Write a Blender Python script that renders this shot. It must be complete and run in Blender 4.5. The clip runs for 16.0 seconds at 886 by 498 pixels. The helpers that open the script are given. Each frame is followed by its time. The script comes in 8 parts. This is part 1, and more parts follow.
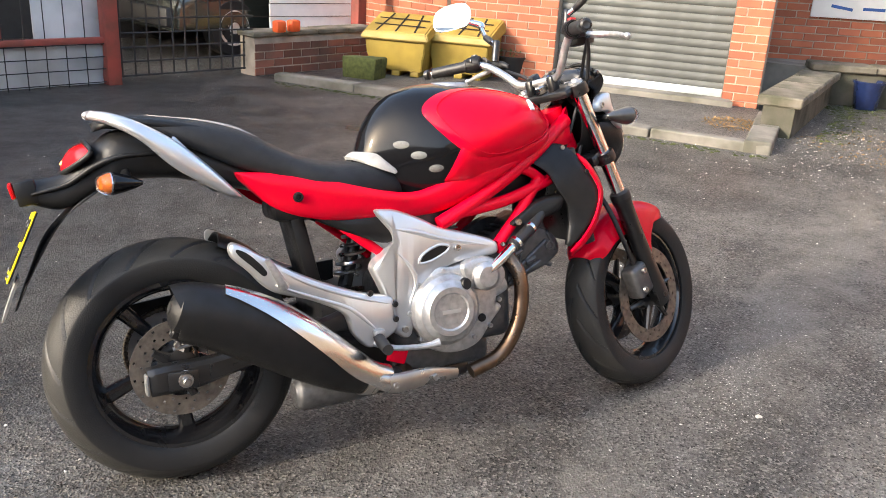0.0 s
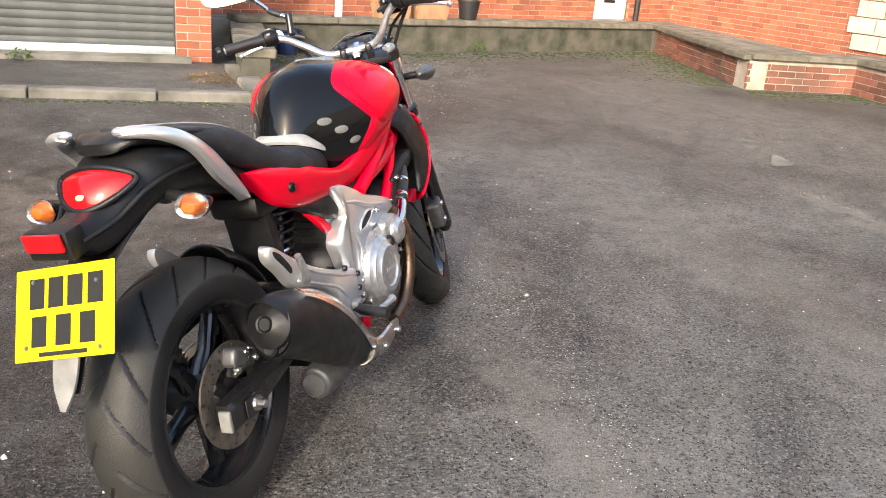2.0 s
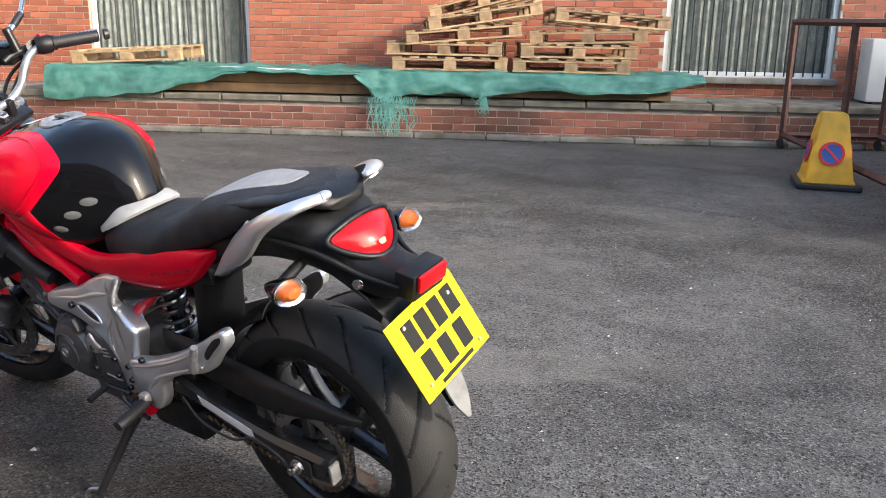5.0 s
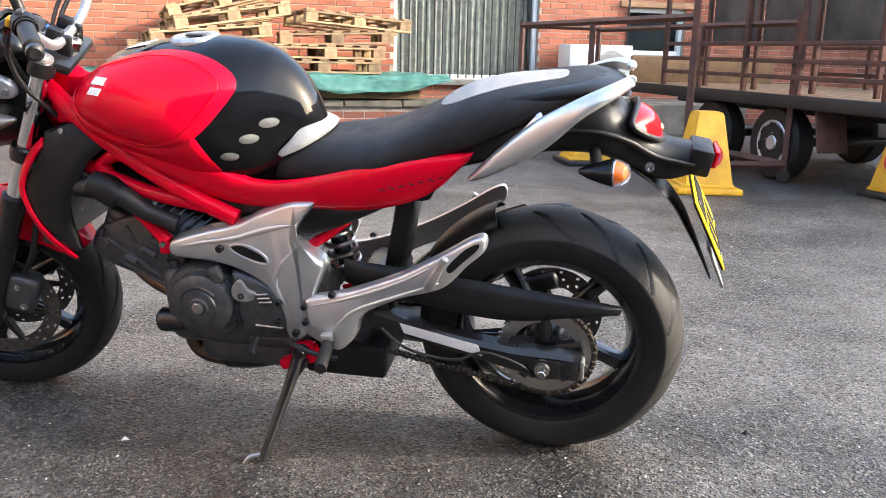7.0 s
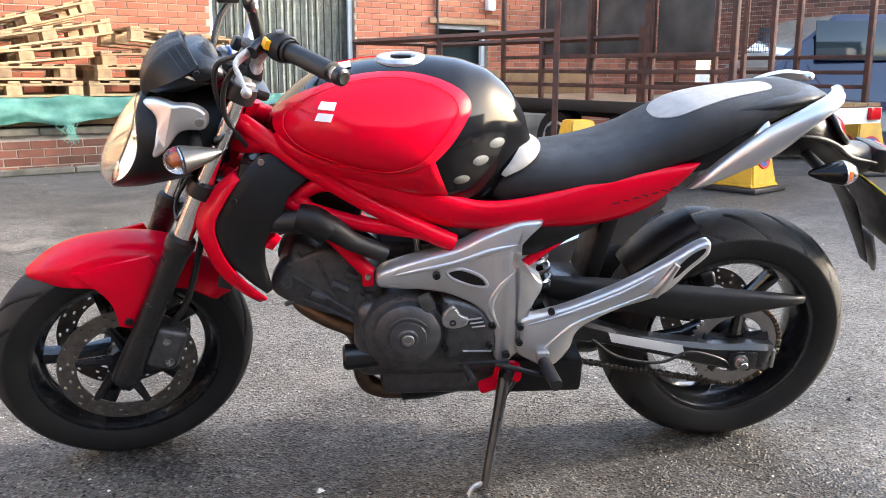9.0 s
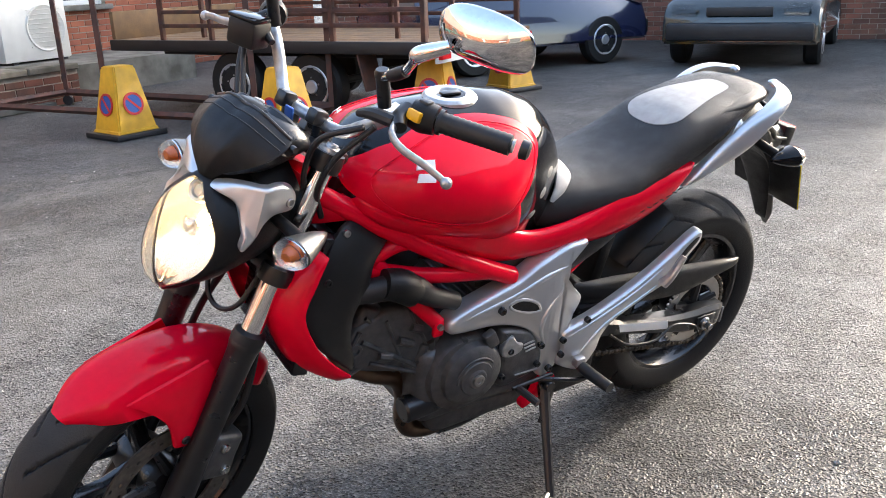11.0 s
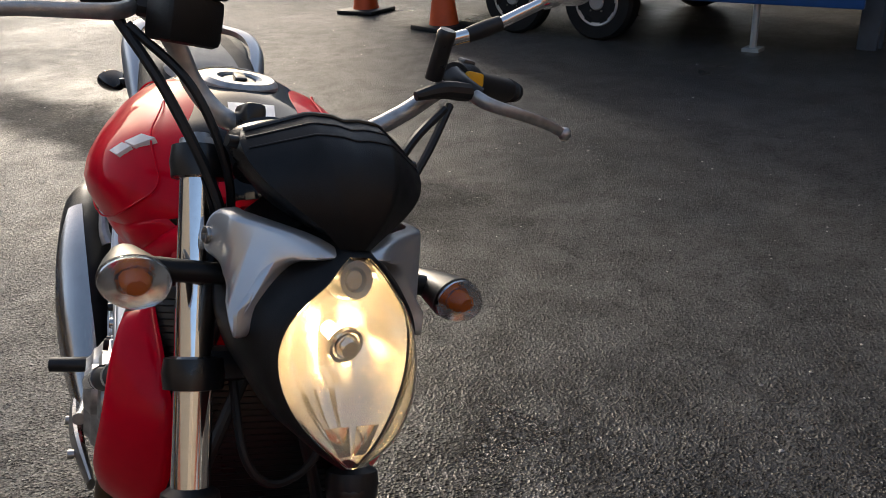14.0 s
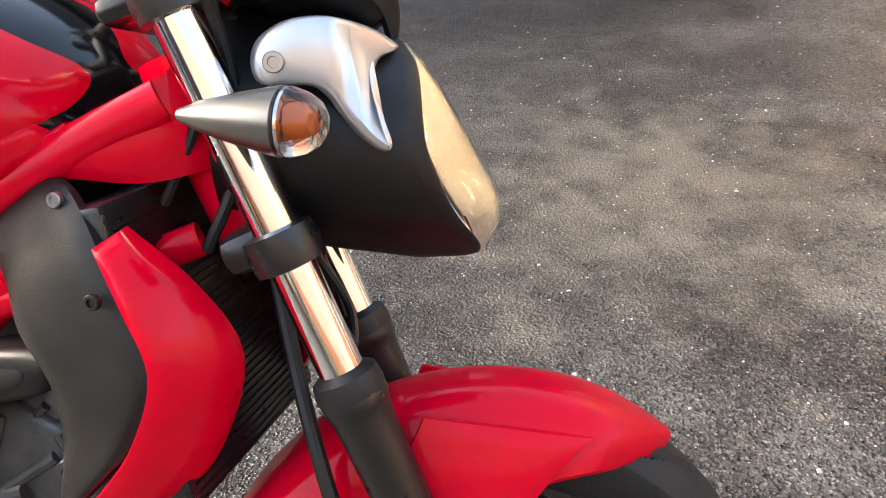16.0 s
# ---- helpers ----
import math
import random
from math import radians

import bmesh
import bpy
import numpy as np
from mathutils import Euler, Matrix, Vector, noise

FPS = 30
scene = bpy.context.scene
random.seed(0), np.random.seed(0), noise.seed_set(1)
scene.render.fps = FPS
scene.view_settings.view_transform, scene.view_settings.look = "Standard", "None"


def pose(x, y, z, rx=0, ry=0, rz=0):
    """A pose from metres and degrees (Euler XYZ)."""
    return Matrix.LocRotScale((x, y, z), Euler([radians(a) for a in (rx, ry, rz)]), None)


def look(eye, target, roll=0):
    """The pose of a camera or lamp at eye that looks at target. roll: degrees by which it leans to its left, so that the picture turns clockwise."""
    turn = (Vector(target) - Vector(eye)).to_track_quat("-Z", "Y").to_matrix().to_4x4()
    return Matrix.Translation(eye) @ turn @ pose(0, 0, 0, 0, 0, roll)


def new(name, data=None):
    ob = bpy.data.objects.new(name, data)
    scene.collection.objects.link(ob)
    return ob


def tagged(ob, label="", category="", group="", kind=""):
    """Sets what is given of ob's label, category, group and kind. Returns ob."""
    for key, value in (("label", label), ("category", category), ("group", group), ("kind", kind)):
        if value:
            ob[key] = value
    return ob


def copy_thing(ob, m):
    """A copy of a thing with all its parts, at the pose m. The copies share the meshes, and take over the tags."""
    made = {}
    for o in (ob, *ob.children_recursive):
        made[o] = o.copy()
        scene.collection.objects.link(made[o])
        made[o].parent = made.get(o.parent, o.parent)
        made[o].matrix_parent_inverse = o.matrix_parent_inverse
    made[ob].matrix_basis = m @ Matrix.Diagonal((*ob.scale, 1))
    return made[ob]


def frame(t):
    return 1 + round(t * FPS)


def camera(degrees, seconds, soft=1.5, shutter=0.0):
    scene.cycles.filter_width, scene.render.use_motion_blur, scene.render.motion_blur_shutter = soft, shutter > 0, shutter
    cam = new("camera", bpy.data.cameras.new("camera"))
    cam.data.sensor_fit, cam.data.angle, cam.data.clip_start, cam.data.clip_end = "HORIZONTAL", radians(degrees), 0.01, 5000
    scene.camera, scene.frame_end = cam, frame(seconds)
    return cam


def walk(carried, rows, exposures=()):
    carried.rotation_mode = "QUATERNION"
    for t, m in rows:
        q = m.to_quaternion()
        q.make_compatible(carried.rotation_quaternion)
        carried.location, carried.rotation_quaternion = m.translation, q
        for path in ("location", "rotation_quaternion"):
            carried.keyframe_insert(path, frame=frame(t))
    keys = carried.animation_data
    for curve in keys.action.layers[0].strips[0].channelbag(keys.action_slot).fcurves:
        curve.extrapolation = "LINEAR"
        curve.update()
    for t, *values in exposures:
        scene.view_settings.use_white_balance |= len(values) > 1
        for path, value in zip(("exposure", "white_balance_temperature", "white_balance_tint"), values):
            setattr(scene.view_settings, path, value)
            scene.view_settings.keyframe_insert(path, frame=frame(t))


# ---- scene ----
cam = camera(54.8, 16.0, 0.9)

PATH = [
    (0, (-0.29, -1.952, 1.34), (0.566, -0.279, 0.655), 3.4),
    (0.5, (-0.645, -1.757, 1.309), (0.475, -0.255, 0.608), 3.0),
    (1, (-0.979, -1.522, 1.289), (0.412, -0.277, 0.571), 4.0),
    (1.5, (-1.296, -1.275, 1.31), (0.339, -0.356, 0.615), 4.7),
    (2, (-1.465, -0.926, 1.301), (0.336, -0.377, 0.626), 5.0),
    (2.5, (-1.633, -0.531, 1.275), (0.246, -0.391, 0.604), 6.6),
    (3, (-1.721, -0.112, 1.294), (0.148, -0.37, 0.63), 5.2),
    (3.5, (-1.654, 0.327, 1.272), (0.113, -0.33, 0.604), 4.9),
    (4, (-1.61, 0.753, 1.256), (-0.017, -0.275, 0.622), 4.4),
    (4.2, (-1.574, 0.907, 1.261), (-0.065, -0.257, 0.654), 3.5),
    (6.3, (-0.47, 1.842, 1.0), (0.117, -0.014, 0.544), 0.9),
    (6.5, (-0.375, 1.883, 0.966), (0.156, 0.009, 0.513), 1.2),
    (7, (-0.135, 1.998, 0.935), (0.254, 0.089, 0.483), 1.4),
    (7.5, (0.105, 2.027, 0.909), (0.417, 0.101, 0.471), 1.2),
    (8, (0.35, 2.031, 0.894), (0.552, 0.089, 0.464), 1.8),
    (8.5, (0.623, 2.065, 0.913), (0.609, 0.11, 0.488), 1.5),
    (9, (0.875, 2.063, 0.925), (0.7, 0.113, 0.516), 0.2),
    (9.2, (0.989, 2.029, 0.92), (0.766, 0.084, 0.512), 0.1),
    (11.3, (1.833, 1.509, 1.209), (0.655, 0.039, 0.537), -1.9),
    (11.5, (1.897, 1.408, 1.215), (0.61, 0.043, 0.521), -1.7),
    (12, (2.05, 1.185, 1.255), (0.512, 0.117, 0.553), -1.4),
    (12.5, (2.089, 0.885, 1.254), (0.377, 0.131, 0.546), -2.0),
    (13, (2.134, 0.588, 1.241), (0.317, 0.212, 0.494), -2.2),
    (13.5, (2.178, 0.348, 1.236), (0.33, 0.425, 0.474), -2.2),
    (14, (2.093, 0.09, 1.218), (0.35, 0.655, 0.416), -2.4),
    (14.5, (1.966, -0.142, 1.204), (0.471, 0.874, 0.349), -1.6),
    (15, (1.842, -0.351, 1.182), (0.674, 1.017, 0.307), -1.7),
    (15.5, (1.696, -0.439, 1.157), (0.896, 1.117, 0.187), -2.7),
    (16, (1.571, -0.496, 1.107), (1.108, 1.17, 0.102), -2.1),
]
EXPOSE = [(0, 2.45, 6900, 10), (2.0, 2.2, 6850, 10), (3.5, 1.9, 6400, 10), (4.2, 1.9, 6350, 10), (6.5, 2.7, 6650, 10), (8.0, 2.95, 6650, 10), (9.2, 2.95, 6650, 10), (11.5, 2.2, 6550, 10), (12.0, 1.6, 6550, 10),
          (12.5, 1.0, 6550, 10), (13.0, 0.6, 6600, 10), (13.5, 0.5, 6650, 10), (14.0, 0.65, 6800, 10), (14.5, 1.4, 6950, 10), (15.0, 2.05, 7200, 10), (15.5, 2.6, 7250, 10), (16.0, 2.75, 7300, 10)]
walk(cam, [(t, look(eye, target, roll)) for t, eye, target, roll in PATH], EXPOSE)

# ---- world and light ----
world = bpy.data.worlds.new("sky")
scene.world = world
world.use_nodes = True
wn = world.node_tree
sky = wn.nodes.new("ShaderNodeTexSky")
sky.sky_type = 'NISHITA'
sky.sun_disc = False
SUN_AZ, SUN_EL = 185.0, 23.0
sky.sun_elevation = radians(SUN_EL)
sky.sun_rotation = radians(90 - SUN_AZ)
sky.air_density, sky.dust_density, sky.ozone_density = 1.0, 2.2, 0.6
wn.nodes["Background"].inputs[1].default_value = 0.15
wn.links.new(sky.outputs[0], wn.nodes["Background"].inputs[0])
sun_data = bpy.data.lights.new("sun", 'SUN')
sun_data.energy, sun_data.angle, sun_data.color = 1.0, radians(4), (1.0, 0.96, 0.90)
sun = new("sun", sun_data)
az, el = radians(SUN_AZ), radians(SUN_EL)
sun.matrix_world = look((0, 0, 0), (-math.cos(az) * math.cos(el), -math.sin(az) * math.cos(el), -math.sin(el)))


# ---- materials ----
def material(name, colour, rough=0.5, metal=0.0, coat=0.0, noise_scale=0, noise_amount=0.0, bump=0.0, bump_scale=200, second=None,
             rough_var=0.0, island=0.0, piece=0.0, transmission=0.0, emission=0.0, spec=0.5, coords="Object"):
    m = bpy.data.materials.new(name)
    m.use_nodes = True
    t = m.node_tree
    b = t.nodes["Principled BSDF"]
    b.inputs["Base Color"].default_value = (*colour, 1)
    b.inputs["Roughness"].default_value = rough
    b.inputs["Metallic"].default_value = metal
    b.inputs["Coat Weight"].default_value = coat
    b.inputs["Coat Roughness"].default_value = 0.04
    b.inputs["Specular IOR Level"].default_value = spec
    b.inputs["Transmission Weight"].default_value = transmission
    if emission:
        b.inputs["Emission Color"].default_value = (*colour, 1)
        b.inputs["Emission Strength"].default_value = emission
    tc = t.nodes.new("ShaderNodeTexCoord")
    last = None
    if noise_scale:
        n = t.nodes.new("ShaderNodeTexNoise")
        n.inputs["Scale"].default_value, n.inputs["Detail"].default_value = noise_scale, 8
        t.links.new(tc.outputs[coords], n.inputs["Vector"])
        ramp = t.nodes.new("ShaderNodeMapRange")
        ramp.inputs[1].default_value, ramp.inputs[2].default_value = 0.35, 0.68
        t.links.new(n.outputs[0], ramp.inputs[0])
        mix = t.nodes.new("ShaderNodeMix")
        mix.data_type = 'RGBA'
        mix.inputs[6].default_value = (*colour, 1)
        other = second or [c * (1 - noise_amount) for c in colour]
        mix.inputs[7].default_value = (*other, 1)
        t.links.new(ramp.outputs[0], mix.inputs[0])
        last = mix.outputs[2]
        if rough_var:
            r = t.nodes.new("ShaderNodeMapRange")
            r.inputs[1].default_value, r.inputs[2].default_value = 0.3, 0.7
            r.inputs[3].default_value, r.inputs[4].default_value = max(0.02, rough - rough_var), min(1, rough + rough_var)
            t.links.new(n.outputs[0], r.inputs[0])
            t.links.new(r.outputs[0], b.inputs["Roughness"])
    if island or piece:
        if island:
            g = t.nodes.new("ShaderNodeNewGeometry")
            src = g.outputs["Random Per Island"]
        else:
            g = t.nodes.new("ShaderNodeObjectInfo")
            src = g.outputs["Random"]
        h = t.nodes.new("ShaderNodeHueSaturation")
        v = t.nodes.new("ShaderNodeMapRange")
        a = island or piece
        v.inputs[3].default_value, v.inputs[4].default_value = 1 - a, 1 + a * 0.6
        t.links.new(src, v.inputs[0])
        t.links.new(v.outputs[0], h.inputs["Value"])
        if last:
            t.links.new(last, h.inputs["Color"])
        else:
            h.inputs["Color"].default_value = (*colour, 1)
        last = h.outputs[0]
    if last:
        t.links.new(last, b.inputs["Base Color"])
    if bump:
        n2 = t.nodes.new("ShaderNodeTexNoise")
        n2.inputs["Scale"].default_value, n2.inputs["Detail"].default_value = bump_scale, 4
        t.links.new(tc.outputs[coords], n2.inputs["Vector"])
        bp = t.nodes.new("ShaderNodeBump")
        bp.inputs["Strength"].default_value, bp.inputs["Distance"].default_value = bump, 0.004
        t.links.new(n2.outputs[0], bp.inputs["Height"])
        t.links.new(bp.outputs[0], b.inputs["Normal"])
    return m


M = {}
M["red"] = material("red_paint", (0.74, 0.0015, 0.022), 0.34, 0, 0.36, 60, 0.05, rough_var=0.03, spec=0.02)
M["red"].node_tree.nodes["Principled BSDF"].inputs["Coat Roughness"].default_value = 0.015
M["gloss_black"] = material("gloss_black_paint", (0.006, 0.006, 0.007), 0.10, 0, 0.10, 40, 0.3, rough_var=0.03, spec=0.22)
M["silver"] = material("silver_paint", (0.66, 0.665, 0.672), 0.32, 0.75, 0.25, 12, 0.08, rough_var=0.04)
M["silver_worn"] = material("cast_alloy", (0.55, 0.55, 0.55), 0.42, 0.85, 0, 55, 0.3, 0.12, 300, rough_var=0.12)
M["chrome"] = material("chrome", (0.88, 0.88, 0.89), 0.07, 1.0, 0, 120, 0.06, rough_var=0.03)
M["gunmetal"] = material("dark_satin_alloy", (0.16, 0.16, 0.155), 0.34, 0.85, 0, 30, 0.15, rough_var=0.06)
M["steel"] = material("brushed_steel", (0.50, 0.48, 0.46), 0.30, 1.0, 0, 14, 0.25, rough_var=0.08)
M["polished"] = material("polished_steel", (0.66, 0.62, 0.59), 0.20, 1.0, 0, 9, 0.15, rough_var=0.06)
M["pipe"] = material("heat_stained_pipe", (0.22, 0.15, 0.105), 0.36, 1.0, 0, 22, 0, second=(0.14, 0.09, 0.06), rough_var=0.12)
M["engine"] = material("grey_engine_casting", (0.105, 0.106, 0.11), 0.42, 0.55, 0, 45, 0.35, 0.2, 260, rough_var=0.1)
M["plastic"] = material("black_textured_plastic", (0.009, 0.009, 0.0095), 0.42, 0, 0, 30, 0.4, 0.15, 900, rough_var=0.1, spec=0.32)
M["satin"] = material("satin_black_metal", (0.012, 0.012, 0.013), 0.33, 0.0, 0.15, 40, 0.4, rough_var=0.08)
M["seat"] = material("seat_vinyl", (0.016, 0.0165, 0.018), 0.55, 0, 0, 25, 0.3, 0.3, 1400, rough_var=0.06, spec=0.35)
M["seat_grey"] = material("grey_seat_vinyl", (0.36, 0.35, 0.33), 0.6, 0, 0, 40, 0.2, 0.3, 900)
M["rubber"] = material("tyre_rubber", (0.011, 0.011, 0.0115), 0.55, 0, 0, 9, 0, 0.25, 260, second=(0.018, 0.0175, 0.0165), rough_var=0.12, spec=0.3)
M["tread"] = material("dusty_tyre_tread", (0.025, 0.024, 0.022), 0.60, 0, 0, 9, 0, 0.3, 300, second=(0.020, 0.020, 0.019), rough_var=0.12, spec=0.35)
M["rim"] = material("black_wheel_paint", (0.01, 0.01, 0.011), 0.22, 0, 0.4, 30, 0.3, rough_var=0.08)
M["disc"] = material("brake_disc_steel", (0.22, 0.195, 0.17), 0.45, 0.85, 0, 60, 0.4, rough_var=0.1)
M["chain"] = material("greasy_chain", (0.10, 0.08, 0.06), 0.45, 0.8, 0, 120, 0.5)
M["hose"] = material("rubber_hose", (0.014, 0.014, 0.015), 0.5, 0, 0, 50, 0.3)
M["amber"] = material("amber_bulb_plastic", (0.62, 0.13, 0.012), 0.25, 0, 0.5)
M["red_lens"] = material("red_tail_lens", (0.62, 0.008, 0.012), 0.12, 0, 0.2, 90, 0.3, spec=0.25)
M["lens"] = material("clear_lens", (0.9, 0.9, 0.9), 0.05, 0, 0, transmission=1.0)
M["lens"].node_tree.nodes["Principled BSDF"].inputs["IOR"].default_value = 1.2
M["reflector"] = material("headlamp_reflector", (0.90, 0.86, 0.79), 0.20, 0.95, 0, 35, 0.10)
M["ribbed_lens"] = material("ribbed_clear_plastic", (0.92, 0.92, 0.92), 0.06, 0, 0, 0, 0, 0.5, 160, transmission=1.0)
M["ribbed_lens"].node_tree.nodes["Principled BSDF"].inputs["IOR"].default_value = 1.3
M["lamp_cover"] = material("slightly_hazy_lamp_cover", (0.95, 0.93, 0.88), 0.04, 0, 0, transmission=0.955)
M["lamp_cover"].node_tree.nodes["Principled BSDF"].inputs["IOR"].default_value = 1.2
M["lamp_ring"] = material("pale_lamp_ring", (0.55, 0.55, 0.53), 0.18, 0.3, 0.4, 60, 0.1)
M["knee_grey"] = material("grey_knee_rubber", (0.16, 0.16, 0.15), 0.6, 0, 0, 400, 0.5)
M["bulb"] = material("lit_bulb", (1.0, 0.70, 0.36), 0.3, emission=75.0)
M["tailbulb"] = material("lit_tail_bulb", (1.0, 0.16, 0.05), 0.3, emission=3.0)
M["plate"] = material("yellow_plate", (0.78, 0.58, 0.01), 0.6, 0, 0.0, 60, 0.06, spec=0.15)
M["ink"] = material("black_print", (0.02, 0.02, 0.02), 0.75, spec=0.15)
M["white"] = material("white_print", (0.82, 0.82, 0.82), 0.35, 0, 0.4)
M["yellow_switch"] = material("yellow_switch", (0.85, 0.42, 0.01), 0.4)
M["mirror"] = material("mirror_glass", (0.85, 0.85, 0.86), 0.02, 1.0)
M["dirt_guard"] = material("scuffed_plastic", (0.20, 0.20, 0.19), 0.6, 0, 0, 30, 0.4)


# ---- mesh helpers ----
def finish(name, bm, mat, smooth=32.0):
    bmesh.ops.recalc_face_normals(bm, faces=bm.faces)
    me = bpy.data.meshes.new(name)
    bm.to_mesh(me)
    bm.free()
    for m in mat if isinstance(mat, (list, tuple)) else [mat]:
        me.materials.append(m)
    if smooth:
        me.polygons.foreach_set("use_smooth", [True] * len(me.polygons))
        me.set_sharp_from_angle(angle=radians(smooth))
    return me


def part(name, bm, mat, parent, label="", smooth=32.0):
    ob = new(name, finish(name, bm, mat, smooth))
    ob.parent = parent
    if label:
        tagged(ob, label)
    return ob


def thing(name, label, category, m=None, group="", kind=""):
    ob = new(name)
    ob.empty_display_size = 0.1
    if m is not None:
        ob.matrix_world = m
    return tagged(ob, label, category, group, kind)


def curve_pts(pts, n, closed=False):
    """n points along a smooth line through pts."""
    P = np.array(pts, float)
    k = len(P)
    out = []
    spans = k if closed else k - 1
    for j in range(n):
        u = j / (n if closed else n - 1) * spans
        i = min(int(u), spans - 1)
        f = u - i
        if closed:
            a, b, c, d = P[(i - 1) % k], P[i % k], P[(i + 1) % k], P[(i + 2) % k]
        else:
            b, c = P[i], P[i + 1]
            a = P[i - 1] if i else 2 * b - c
            d = P[i + 2] if i + 2 < k else 2 * c - b
        out.append(0.5 * (2 * b + (c - a) * f + (2 * a - 5 * b + 4 * c - d) * f * f + (3 * b - a - 3 * c + d) * f ** 3))
    return np.array(out)


def rings_to_mesh(bm, rings, caps=True, closed=False):
    vs = [[bm.verts.new(Vector(p)) for p in r] for r in rings]
    n = len(vs[0])
    pairs = list(zip(vs, vs[1:])) + ([(vs[-1], vs[0])] if closed else [])
    for a, b in pairs:
        for i in range(n):
            j = (i + 1) % n
            bm.faces.new((a[i], a[j], b[j], b[i]))
    if caps and not closed:
        bm.faces.new(vs[0])
        bm.faces.new(vs[-1][::-1])
    return bm


def sweep(pts, radius, sides=12, n=None, up=(0, 0, 1), flat=1.0, power=2.0, bm=None, smooth=True):
    """A round or oval bar along pts. radius: one, or one for each point; flat: width across 'up' over width along it."""
    bm = bm or bmesh.new()
    P = np.array(pts, float)
    R = np.full(len(P), radius, float) if np.isscalar(radius) else np.array(radius, float)
    n = n or max(len(P), 2 if len(P) == 2 else len(P) * 6)
    if len(P) > 2 and smooth:
        PR = curve_pts(np.column_stack([P, R]), n)
        P, R = PR[:, :3], PR[:, 3]
    rings = []
    upv = Vector(up)
    for i in range(len(P)):
        d = Vector(P[min(i + 1, len(P) - 1)] - P[max(i - 1, 0)]).normalized()
        a = d.cross(upv)
        if a.length < 1e-4:
            a = d.cross(Vector((1, 0.1, 0)))
        a.normalize()
        b = a.cross(d)
        upv = b if len(P) > 3 else upv
        ring = []
        for k in range(sides):
            t = 2 * math.pi * k / sides
            c, s = math.cos(t), math.sin(t)
            e = 2.0 / power
            c, s = math.copysign(abs(c) ** e, c), math.copysign(abs(s) ** e, s)
            ring.append(Vector(P[i]) + a * (c * R[i] * flat) + b * (s * R[i]))
        rings.append(ring)
    return rings_to_mesh(bm, rings)


def lathe(profile, centre=(0, 0, 0), axis=(0, 1, 0), segs=32, bm=None, closed=False):
    """profile: (radius, height along the axis)."""
    bm = bm or bmesh.new()
    ax = Vector(axis).normalized()
    a = ax.cross(Vector((0, 0, 1)))
    if a.length < 1e-3:
        a = Vector((1, 0, 0))
    a.normalize()
    b = ax.cross(a)
    c0 = Vector(centre)
    rings = []
    for k in range(segs):
        t = 2 * math.pi * k / segs
        d = a * math.cos(t) + b * math.sin(t)
        rings.append([c0 + d * r + ax * h for r, h in profile])
    vs = [[bm.verts.new(p) for p in r] for r in rings]
    m = len(profile)
    for i in range(segs):
        x, y = vs[i], vs[(i + 1) % segs]
        for j in range(m if closed else m - 1):
            q = (j + 1) % m
            bm.faces.new((x[j], x[q], y[q], y[j]))
    if not closed:
        if profile[0][0] > 1e-6:
            bm.faces.new([v[0] for v in vs])
        if profile[-1][0] > 1e-6:
            bm.faces.new([v[-1] for v in vs][::-1])
    bmesh.ops.remove_doubles(bm, verts=bm.verts, dist=1e-6)
    return bm


def box(centre, size, m=None, bevel=0.0, bm=None, segs=2):
    bm = bm or bmesh.new()
    made = bmesh.ops.create_cube(bm, size=1.0)["verts"]
    for v in made:
        v.co = Vector((v.co.x * size[0], v.co.y * size[1], v.co.z * size[2]))
    if bevel:
        edges = list({e for v in made for e in v.link_edges})
        r = bmesh.ops.bevel(bm, geom=edges, offset=bevel, segments=segs, affect='EDGES', profile=0.5)
        made = list({v for f in r["faces"] for v in f.verts} | {v for v in made if v.is_valid})
    for v in made:
        co = v.co if m is None else m.to_3x3() @ v.co
        v.co = co + Vector(centre)
    return bm


def ribbon(A, B, normal, bulge=0.01, thick=0.006, n=24, across=8, power=4.0, bm=None, yfun=None):
    """A closed shell between the two edge lines A and B, bulging along normal; yfun gives the sideways place instead."""
    bm = bm or bmesh.new()
    a, b = curve_pts(A, n), curve_pts(B, n)
    N = np.array(normal, float)
    N /= np.linalg.norm(N)
    rings = []
    for i in range(n):
        front, back = [], []
        for k in range(across + 1):
            s = k / across
            p = a[i] * (1 - s) + b[i] * s
            edge_end = min(1.0, min(i, n - 1 - i) / 2.0 + 0.25)
            if yfun is not None:
                p = np.array([p[0], yfun(p[0], p[2]) * math.copysign(1, N[1]), p[2]])
            h = bulge * (1 - abs(2 * s - 1) ** power) * edge_end
            front.append(p + N * h)
            back.append(p - N * thick)
        rings.append(front + back[::-1])
    return rings_to_mesh(bm, rings)


